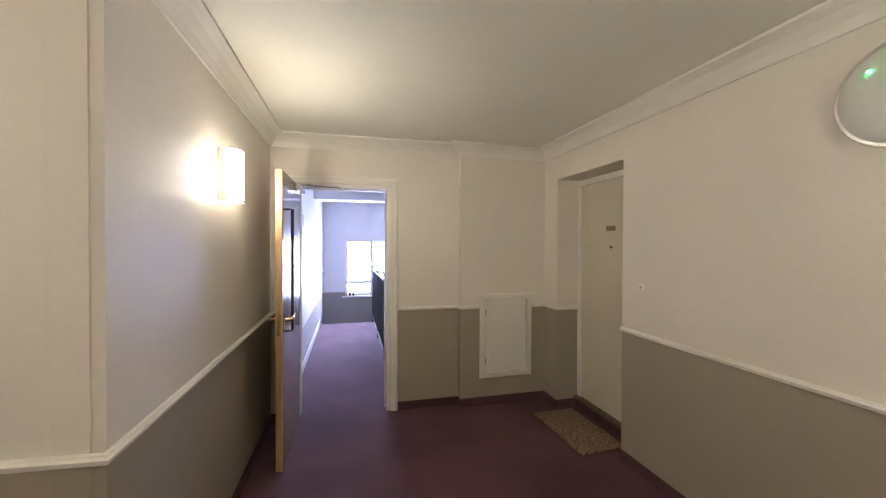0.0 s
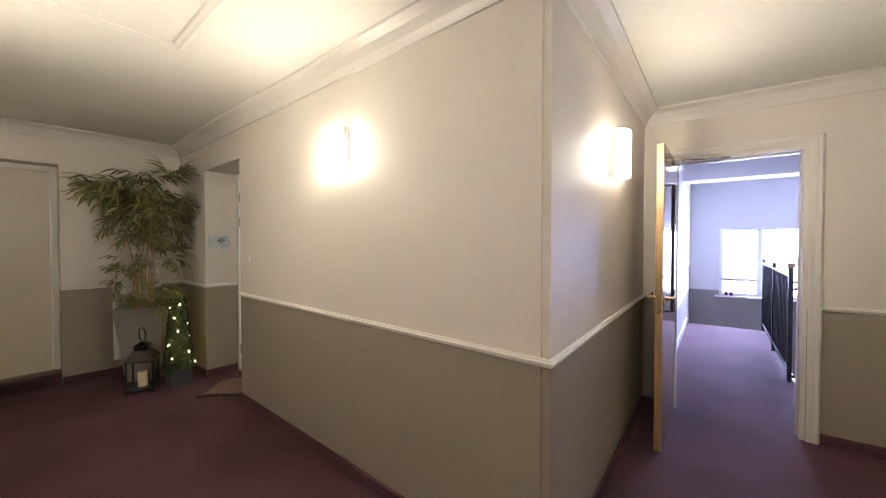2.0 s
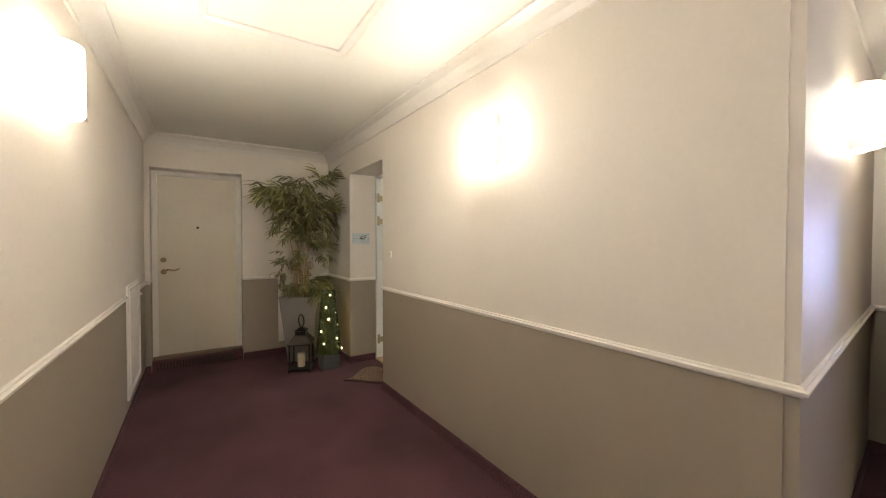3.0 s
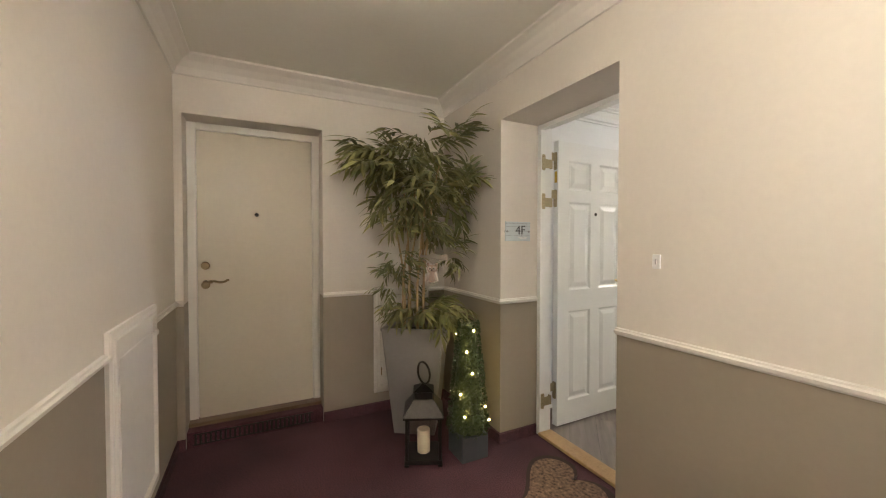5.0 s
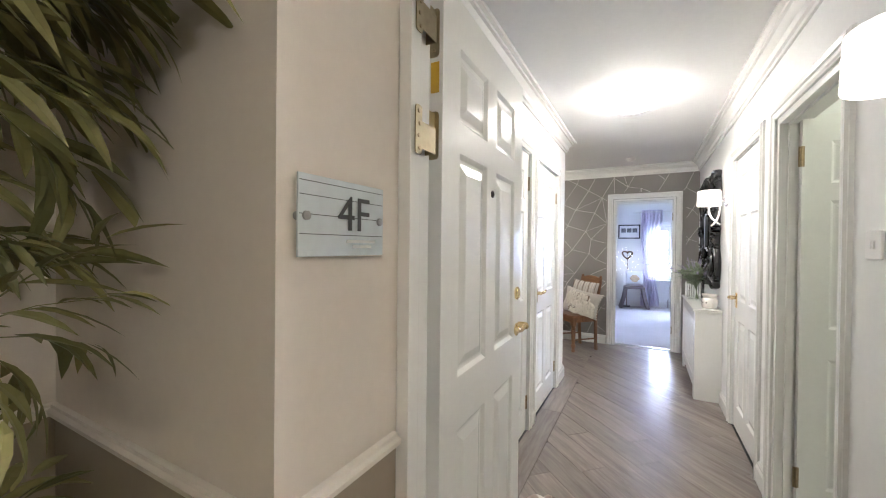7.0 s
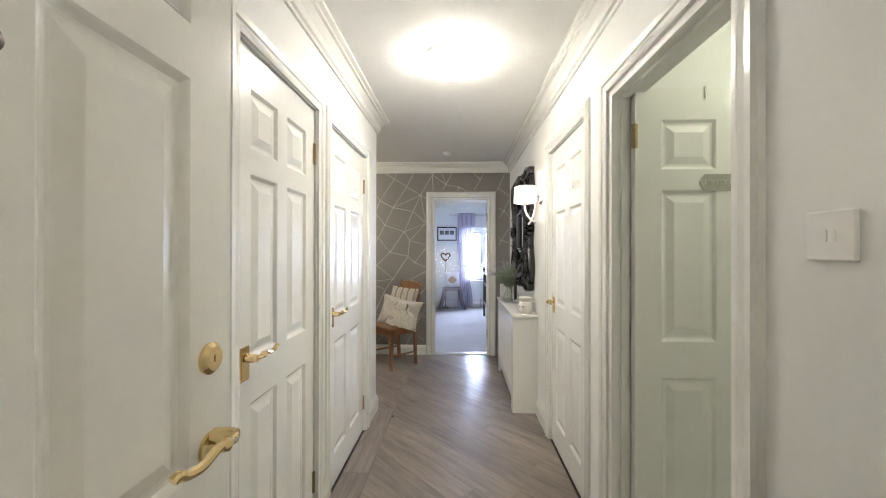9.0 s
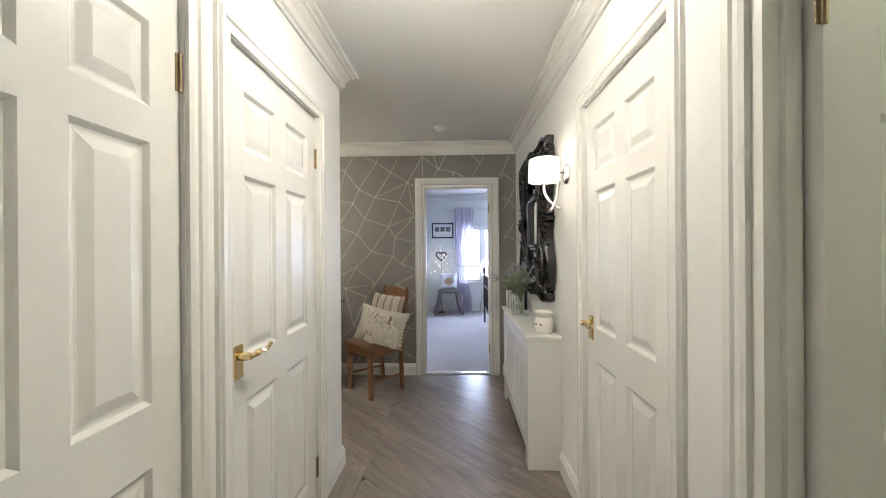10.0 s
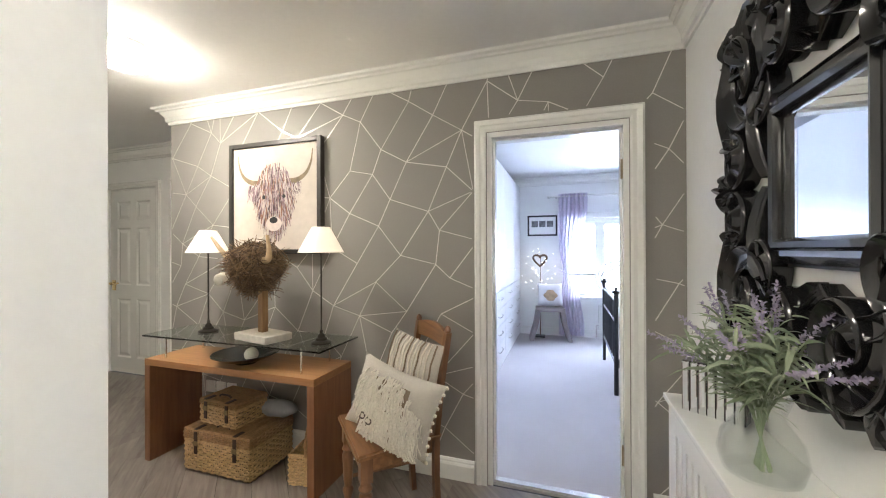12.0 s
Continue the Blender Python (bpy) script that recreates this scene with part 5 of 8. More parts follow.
for z, x0, x1 in ((0.022, 0.1, 0.175), (0.013, 0.115, 0.165)):
    part("small_print", boxed(x0, x1, -0.0207, -0.0201, z, z + 0.005), M_CHROME, sg, "line of small print")
for z in (0.034, 0.064, 0.093, 0.114):
    part("stripe", boxed(0.002, 0.198, -0.0203, -0.0201, z, z + 0.0012), M_ANTHRACITE, sg, "thin grey stripe")

# ---- the stair corridor's things ----


def stair_window():
    w, h = 1.65, 1.2
    root = thing("window_stairs", BAY @ Matrix.Translation((0.55, 7.0, 0.42)), "white framed casement stair window with small panes", "window", kind="structure")
    fr = bmesh.new()
    for a in ((0, 0.05, 0, h), (w - 0.05, w, 0, h), (0.05, w - 0.05, 0, 0.05), (0.05, w - 0.05, h - 0.05, h)):
        box(fr, a[0], a[1], 0.06, 0.12, a[2], a[3], bevel=0.004)
    for x in (0.52, 1.06):
        box(fr, x, x + 0.07, 0.06, 0.12, 0.05, h - 0.05, bevel=0.004)
    box(fr, 0.05, w - 0.05, 0.062, 0.118, 0.25, 0.31, bevel=0.004)
    part("frame", fr, M_GLOSS, root)
    for x0, x1 in ((0.05, 0.52), (0.59, 1.06), (1.13, 1.6)):
        g = part("pane", boxed(x0, x1, 0.088, 0.092, 0.05, h - 0.05), M_GLASS, root)
        g.visible_shadow = False
        for z in (0.5, 0.68, 0.86, 1.02):
            part("glazing_bar", boxed(x0, x1, 0.08, 0.1, z, z + 0.014), M_GLOSS, root)
    part("sill", boxed(-0.06, w + 0.06, -0.06, 0.06, -0.03, 0.0, bevel=0.006), M_GLOSS, root, "white window sill")
    for x in (0.1, 0.17):
        b = part("ornament", lathe([(0, 0.0005), (0.022, 0.0005), (0.026, 0.04), (0.012, 0.07), (0.014, 0.1), (0.0005, 0.11)], 14, Matrix.Translation((x, -0.01, 0))), material("plum_glass", (0.12, 0.02, 0.08), 0.2), None, smooth=True)
        b.matrix_world = root.matrix_world
        tagged(b, "small plum glass bottle on the window sill", "bottle")


stair_window()


def balustrade():
    root = thing("balustrade", BAY @ Matrix.Translation((1.09, 3.62, 0)), "black metal stair balustrade with close bars and an oak handrail", "railing")
    length = 2.55
    for y in (0.0, length / 2, length):
        part("post", boxed(-0.018, 0.018, y - 0.018, y + 0.018, 0.0, 1.12, bevel=0.003), M_BLACK, root)
    part("handrail", boxed(-0.03, 0.03, -0.05, length + 0.05, 1.121, 1.165, bevel=0.008), M_OAKDOOR, root, "pale wooden handrail")
    for z in (0.1, 1.03):
        part("rail", boxed(-0.012, 0.012, 0.02, length - 0.02, z, z + 0.025, bevel=0.003), M_BLACK, root)
    n = 24
    for i in range(n):
        y = 0.06 + (length - 0.12) * i / (n - 1)
        part("bar", tube([(0, y, 0.126), (0, y, 1.029)], 0.007, 6), M_BLACK, root)
    back = thing("balustrade", BAY @ Matrix.Translation((1.09, 3.62, 0)) @ Matrix.Rotation(radians(-90), 4, "Z"), "short black metal return of the stair balustrade", "railing")
    part("handrail", boxed(-0.03, 0.03, 0.05, 1.1, 1.121, 1.165, bevel=0.008), M_OAKDOOR, back, "pale wooden handrail")
    part("post", boxed(-0.018, 0.018, 1.06, 1.1, 0.0, 1.12, bevel=0.003), M_BLACK, back)
    for z in (0.04, 0.9):
        part("rail", boxed(-0.012, 0.012, 0.02, 1.06, z, z + 0.025, bevel=0.003), M_BLACK, back)
    edge = part("stair_nosing", boxed(1.121, 1.15, 3.6, 6.2, -0.16, 0.012, bevel=0.003), M_GLOSS)
    edge.matrix_world = BAY
    tagged(edge, "white edge board of the stair opening", "edge board", kind="structure")


balustrade()
slab("floor_stair_head", [(1.12, 2.37), (3.2, 2.37), (3.2, 3.6), (1.12, 3.6)], -0.16, -0.002, M_CARPET, "plum carpet at the stair head", "carpet", BAY)
bk = bulkhead(BAY @ facing_x(0.1, 2.9, 1.75))


def backdrop(name, m, w, h, color, strength, label):
    bm = bmesh.new()
    bm.faces.new([bm.verts.new(p) for p in ((-w, 0, -h), (w, 0, -h), (w, 0, h), (-w, 0, h))])
    mat = bpy.data.materials.new(name)
    mat.use_nodes = True
    n, l = mat.node_tree.nodes, mat.node_tree.links
    p = n["Principled BSDF"]
    ns = n.new("ShaderNodeTexNoise")
    ns.inputs["Scale"].default_value, ns.inputs["Detail"].default_value = 1.3, 6
    co = n.new("ShaderNodeTexCoord")
    l.new(co.outputs["Object"], ns.inputs["Vector"])
    ramp = n.new("ShaderNodeValToRGB")
    ramp.color_ramp.elements[0].position, ramp.color_ramp.elements[1].position = 0.38, 0.52
    ramp.color_ramp.elements[0].color, ramp.color_ramp.elements[1].color = (*color, 1), (1, 1, 1, 1)
    l.new(ns.outputs[0], ramp.inputs[0])
    l.new(ramp.outputs[0], p.inputs["Emission Color"])
    p.inputs["Emission Strength"].default_value = strength
    ob = part(name, bm, mat)
    ob.matrix_world = m
    tagged(ob, label, "backdrop", kind="structure")


backdrop("backdrop_stairs", BAY @ Matrix.Translation((1.4, 12.0, 1.5)), 9, 5, (0.5, 0.68, 0.42), 1.6, "bright sky and pale trees outside the stair window")
backdrop("backdrop_bedroom", Matrix.Translation((-2.7, 18.0, 1.5)), 12, 7, (0.8, 0.88, 1.0), 2.4, "bright pale sky outside the bedroom window")

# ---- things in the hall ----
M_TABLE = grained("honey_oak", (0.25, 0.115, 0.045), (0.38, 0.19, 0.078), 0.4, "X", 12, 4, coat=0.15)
# same oak with upright grain; the sides' shade is put into its darker colour
M_TABLESHADE = grained("honey_oak_upright_shaded", (0.17, 0.07, 0.032), (0.265, 0.122, 0.056), 0.42, "Z", 12, 4, coat=0.15)
M_PINE = grained("antique_pine", (0.115, 0.05, 0.025), (0.26, 0.125, 0.056), 0.38, "Z", 8, 6, coat=0.25)
M_PINEH = grained("antique_pine_seat", (0.135, 0.06, 0.027), (0.3, 0.15, 0.066), 0.34, "X", 10, 5, coat=0.3)
M_WICKER = material("wicker", (0.56, 0.37, 0.19), 0.6, noise_scale=70, vary=0.3, stain=0.12, bump=0.3)
M_WICKERDARK = material("dark_wicker", (0.36, 0.21, 0.1), 0.6, noise_scale=70, vary=0.3, stain=0.12, bump=0.3)
M_LEATHER = material("brown_leather", (0.05, 0.025, 0.015), 0.5, vary=0.2)
M_LINEN = material("oatmeal_linen", (0.52, 0.485, 0.43), 0.9, noise_scale=260, vary=0.14, stain=0.04, bump=0.7, bump_scale=500)
M_FRINGE = material("cream_cotton", (0.70, 0.66, 0.57), 0.9, noise_scale=150, vary=0.12, bump=0.6, bump_scale=300)
M_FRINGEDARK = material("taupe_thread", (0.12, 0.1, 0.085), 0.9, vary=0.2)
M_BLACKGLOSS = material("black_gloss_lacquer", (0.012, 0.012, 0.013), 0.16, vary=0.1, coat=0.4)
M_MIRROR = material("mirror_silver", (0.88, 0.9, 0.9), 0.02, 1.0, vary=0.0, stain=0.0)
M_TWIG = leaf_paint("brown_twig", (0.05, 0.026, 0.012), (0.46, 0.3, 0.17))
M_HORN = material("pale_wood_horn", (0.5, 0.36, 0.22), 0.6, noise_scale=30, vary=0.15)
M_POST = grained("driftwood_post", (0.24, 0.13, 0.06), (0.42, 0.27, 0.13), 0.7, "Z", 8, 6)
M_LIMEWASH = material("limewashed_plinth", (0.62, 0.58, 0.52), 0.75, noise_scale=30, vary=0.12, bump=0.3)
M_CERAMIC = material("white_ceramic", (0.8, 0.77, 0.71), 0.18, vary=0.02, coat=0.3)
M_STEM = leaf_paint("lavender_leaf", (0.19, 0.25, 0.15), (0.5, 0.56, 0.41))
M_LAVENDER = leaf_paint("lavender_bloom", (0.31, 0.27, 0.4), (0.52, 0.48, 0.6))
M_CANVAS = material("painted_canvas", (0.58, 0.52, 0.46), 0.7, noise_scale=18, vary=0.07, stain=0.06, bump=0.2, bump_scale=500)


def console_table():
    root = thing("console_table", Matrix.Translation((-5.5, 6.22, 0)), "honey oak slab console table against the papered wall", "table")
    part("tabletop", boxed(-0.64, 0.64, -0.18, 0.18, 0.605, 0.645, bevel=0.002), M_TABLE, root)
    for x0, x1 in ((-0.64, -0.595), (0.595, 0.64)):
        part("side_panel", boxed(x0, x1, -0.179, 0.179, 0.0, 0.6045, bevel=0.002), M_TABLESHADE, root)
    shelf = thing("glass_shelf", Matrix.Translation((-5.5, 6.22, 0.6455)), "clear glass shelf raised on metal rods over the table", "shelf")
    g = part("pane", boxed(-0.655, 0.68, -0.185, 0.195, 0.14, 0.15, bevel=0.002), clear("green_tinted_glass", (0.86, 0.93, 0.9)), shelf, "clear glass pane")
    g.visible_shadow = False
    for x in (-0.52, 0.52):
        for y in (-0.13, 0.13):
            part("rod", tube([(x, y, 0), (x, y, 0.1395)], 0.006, 10), M_CHROME, shelf, "slim metal rod", smooth=True)


console_table()
SHELF = 0.796


def table_lamp(x, y):
    root = thing("table_lamp", Matrix.Translation((x, y, SHELF)), "slim bronze candlestick lamp with a lit cream shade", "lamp", "lamps on the console")
    part("base", lathe([(0, 0), (0.058, 0), (0.06, 0.008), (0.05, 0.014), (0.034, 0.02), (0.032, 0.03), (0.022, 0.036), (0.018, 0.05), (0.008, 0.058), (0.01, 0.07), (0.005, 0.078), (0, 0.08)], 28), M_DARKMETAL, root, "dark bronze turned base", smooth=True)
    part("stem", tube([(0, 0, 0.07), (0, 0, 0.54)], 0.0045, 10), M_DARKMETAL, root, smooth=True)
    part("shade", lathe([(0.128, 0.52), (0.05, 0.665), (0.048, 0.665), (0.126, 0.52)], 40, sweep=2 * math.pi), M_LAMPSHADE, root, "lit cream pleated shade", smooth=True)
    part("bulb", lathe([(0.0005, 0.545), (0.012, 0.55), (0.022, 0.58), (0.014, 0.605), (0.0005, 0.612)], 14), M_BULB2, root, smooth=True)
    return root


M_LAMPSHADE = glow("lit_cream_shade", (1.0, 0.84, 0.6), 0.25)
M_BULB2 = glow("lit_table_bulb", (1.0, 0.82, 0.55), 150)
lp = table_lamp(-4.93, 6.2)
copy_thing(lp, Matrix.Translation((-5.83, 6.23, SHELF)))


def faces_material(ob, mats):
    for m in mats:
        ob.data.materials.append(m)


def cow_sculpture():
    """One mesh: plinth, post, a ball of twigs with two horns and a pale muzzle."""
    rng = random.Random(3)
    bm = bmesh.new()
    index = []
    def close(k):
        bm.faces.ensure_lookup_table()
        index.extend([k] * (len(bm.faces) - len(index)))
    box(bm, -0.15, 0.15, -0.09, 0.09, 0.0, 0.045, bevel=0.008)
    close(0)
    box(bm, -0.022, 0.022, -0.02, 0.02, 0.046, 0.3, bevel=0.004)
    close(1)
    c = Vector((-0.07, 0, 0.42))
    b = bmesh.new()
    bmesh.ops.create_icosphere(b, subdivisions=2, radius=1, matrix=Matrix.Translation(c) @ Matrix.Diagonal((0.13, 0.095, 0.115, 1)))
    merge(bm, b)
    for _ in range(900):
        d = unit(rng)
        p = c + Vector((d.x * (0.165 + 0.045 * d.z), d.y * (0.12 + 0.03 * d.z), d.z * 0.14)) * rng.uniform(0.82, 1.14)
        t = d.cross(unit(rng)).normalized()
        e = t * rng.uniform(0.07, 0.2)
        pts = curve_pts([p - e * 0.5 - d * 0.02, p + d * rng.uniform(0.0, 0.02), p + e * 0.35 + d * rng.uniform(-0.01, 0.02), p + e * 0.6 - d * rng.uniform(-0.05, 0.03)], 2)
        tube(pts, rng.uniform(0.002, 0.0042), 4, bm, taper=0.6)
    close(2)
    for s in (-1, 1):
        pts = curve_pts([c + Vector((s * 0.1, -0.03, 0.06)), c + Vector((s * 0.185, -0.05, 0.06)), c + Vector((s * (0.215 if s > 0 else 0.26), -0.06, 0.11)), c + Vector((s * (0.21 if s > 0 else 0.36), -0.07, 0.2))], 5)
        tube(pts, 0.026, 10, bm, taper=0.3)
    close(3)
    b = lathe([(0.0005, -0.005), (0.028, 0.0), (0.036, 0.02), (0.032, 0.06), (0.02, 0.08)], 16)
    merge(bm, b, Matrix.Translation(c + Vector((-0.12, -0.16, -0.065))) @ Matrix.Rotation(radians(-70), 4, "X") @ Matrix.Rotation(radians(-25), 4, "Y"))
    close(4)
    ob = part("cow_sculpture", bm, M_LIMEWASH)
    faces_material(ob, (M_POST, M_TWIG, M_HORN, M_LIMEWASH))
    for f, k in zip(ob.data.polygons, index):
        f.material_index = k
    ob.matrix_world = Matrix.Translation((-5.32, 6.17, SHELF)) @ Matrix.Rotation(radians(-12), 4, "Z")
    tagged(ob, "twig head sculpture with wooden horns on a post and plinth", "sculpture")


cow_sculpture()
bw = thing("bowl", Matrix.Translation((-5.45, 6.17, 0.6455)), "wide shallow black bowl on the console table", "bowl")
part("dish", lathe([(0.0005, 0), (0.06, 0), (0.065, 0.008), (0.14, 0.035), (0.19, 0.062), (0.187, 0.066), (0.135, 0.042), (0.06, 0.016), (0.0005, 0.014)], 40), M_BLACKGLOSS, bw, smooth=True)
pb = part("decorative_ball", lathe([(0.0005, -0.04)] + [(0.04 * math.cos(a), 0.04 * math.sin(a)) for a in [radians(-80 + 16 * i) for i in range(11)]] + [(0.0005, 0.04)], 18), M_FRINGE, None, smooth=True)
pb.matrix_world = Matrix.Translation((-5.40, 6.16, 0.6455 + 0.058))
tagged(pb, "cream woven ball in the black bowl", "ornament")


def woven(bm, x0, x1, y0, y1, z0, z1, rows, axis_n, inset=0.0):
    """Four woven sides: upright stakes with weavers passing in and out of them."""
    def side(p, q, out):
        length = (q - p).length
        n = max(6, int(length / 0.028) // 2 * 2)
        d = (q - p) / n
        for i in range(n + 1):
            b = p + d * i
            tube([b + Vector((0, 0, z0)), b + Vector((0, 0, z1))], 0.0028, 4, bm)
        for r in range(rows):
            z = z0 + (z1 - z0) * (r + 0.5) / rows
            pts = [p + d * i + out * (0.007 if (i + r) % 2 else -0.004) + Vector((0, 0, z)) for i in range(n + 1)]
            tube(pts, (z1 - z0) / rows * 0.4, 5, bm)
    a, b, c, d = Vector((x0, y0, 0)), Vector((x1, y0, 0)), Vector((x1, y1, 0)), Vector((x0, y1, 0))
    side(a, b, Vector((0, -1, 0)))
    side(b, c, Vector((1, 0, 0)))
    side(c, d, Vector((0, 1, 0)))
    side(d, a, Vector((-1, 0, 0)))


def hamper(m, w, d, h, label):
    root = thing("wicker_hamper", m, label, "hamper", "wicker hampers under the table")
    bm = bmesh.new()
    hb = h * 0.72
    woven(bm, -w / 2, w / 2, -d / 2, d / 2, 0.004, hb, max(5, int(hb / 0.016)), 0)
    # solid dark block that paints the shade seen through the weave
    part("lining", boxed(-w / 2 + 0.008, w / 2 - 0.008, -d / 2 + 0.008, d / 2 - 0.008, 0.002, hb - 0.004), M_LEATHER, root, "dark block standing in for shade behind the weave")
    tube([(-w / 2, -d / 2, hb), (w / 2, -d / 2, hb), (w / 2, d / 2, hb), (-w / 2, d / 2, hb)], 0.008, 6, bm, closed=True)
    tagged(part("body", bm, M_WICKER, root), kind="stuff")
    bm = bmesh.new()
    woven(bm, -w / 2 - 0.004, w / 2 + 0.004, -d / 2 - 0.004, d / 2 + 0.004, hb + 0.01, h - 0.008, max(2, int(h * 0.28 / 0.013)), 0)
    box(bm, -w / 2 + 0.004, w / 2 - 0.004, -d / 2 + 0.004, d / 2 - 0.004, hb + 0.012, h - 0.006)
    tube([(-w / 2, -d / 2, h - 0.005), (w / 2, -d / 2, h - 0.005), (w / 2, d / 2, h - 0.005), (-w / 2, d / 2, h - 0.005)], 0.008, 6, bm, closed=True)
    n = int(w / 0.016)
    for i in range(n):
        x = -w / 2 + 0.012 + (w - 0.024) * i / (n - 1)
        tube([(x, -d / 2 + 0.005, h - 0.004), (x, 0, h - 0.001 + 0.003 * (i % 2)), (x, d / 2 - 0.005, h - 0.004)], 0.0065, 4, bm)
    tagged(part("lid", bm, M_WICKERDARK, root), kind="stuff")
    for x in (-w * 0.3, w * 0.3):
        st = boxed(x - 0.012, x + 0.012, -d / 2 - 0.017, -d / 2 - 0.012, hb - 0.07, h - 0.01, bevel=0.001)
        box(st, x - 0.012, x + 0.012, -d / 2 - 0.015, -d / 2 + 0.05, h + 0.004, h + 0.008)
        part("strap", st, M_LEATHER, root, "dark leather strap")
        part("buckle", boxed(x - 0.016, x + 0.016, -d / 2 - 0.02, -d / 2 - 0.0175, hb - 0.02, hb + 0.008, bevel=0.001), M_OLDBRASS, root, "metal buckle")
    part("grip", tube(curve_pts([(-0.05, -d / 2 + 0.05, h + 0.008), (-0.03, -d / 2 + 0.05, h + 0.02), (0.03, -d / 2 + 0.05, h + 0.02), (0.05, -d / 2 + 0.05, h + 0.008)], 5), 0.006, 6), M_LEATHER, root, "leather carrying handle")


hamper(Matrix.Translation((-5.56, 6.23, 0)), 0.5, 0.34, 0.25, "large wicker hamper with leather straps under the table")
hamper(Matrix.Translation((-5.6, 6.22, 0.262)) @ Matrix.Rotation(radians(-4), 4, "Z"), 0.3, 0.22, 0.15, "small wicker hamper standing on a larger one")


def handled_basket():
    root = thing("wicker_basket", Matrix.Translation((-5.01, 6.27, 0)) @ Matrix.Rotation(radians(10), 4, "Z"), "small wicker basket with a hooped handle", "basket")
    bm = bmesh.new()
    woven(bm, -0.1, 0.1, -0.14, 0.14, 0.004, 0.17, 11, 0)
    box(bm, -0.092, 0.092, -0.132, 0.132, 0.002, 0.02)
    tube([(-0.1, -0.14, 0.172), (0.1, -0.14, 0.172), (0.1, 0.14, 0.172), (-0.1, 0.14, 0.172)], 0.009, 6, bm, closed=True)
    part("body", bm, M_WICKER, root)
    part("handle", tube(curve_pts([(0, -0.14, 0.165), (0, -0.135, 0.28), (0, -0.07, 0.36), (0, 0.07, 0.36), (0, 0.135, 0.28), (0, 0.14, 0.165)], 5), 0.008, 6), M_WICKERDARK, root, smooth=True)


handled_basket()
bag = bmesh.new()
bmesh.ops.create_icosphere(bag, subdivisions=3, radius=1, matrix=Matrix.Diagonal((0.15, 0.07, 0.05, 1)))
for v in bag.verts:
    v.co += Vector((0, 0, 0.012 * noise.noise(v.co * 22)))
ob = part("fabric_bag", bag, material("grey_ripstop", (0.25, 0.26, 0.27), 0.5, vary=0.1, noise_scale=25), None, smooth=True)
ob.matrix_world = Matrix.Translation((-5.37, 6.34, 0.312))
tagged(ob, "crumpled grey fabric bag lying on the hamper", "bag")
for x in (-6.09, -5.99, -5.89):
    s1 = thing("wall_socket", Matrix.Translation((x, 6.47, 0.33)), "white wall socket plate on the papered wall", "socket", "sockets under the table")
    part("plate", boxed(-0.042, 0.042, -0.012, -0.0005, -0.042, 0.042, bevel=0.003), M_PLASTIC, s1)
    part("rocker", boxed(-0.008, 0.008, -0.0145, -0.0122, -0.012, 0.012, bevel=0.001), M_PLASTIC, s1)


# ---- framed painting, in plain shapes ----


def poly(bm, pts, y):
    f = bm.faces.new([bm.verts.new((x, y, z)) for x, z in pts])
    return f


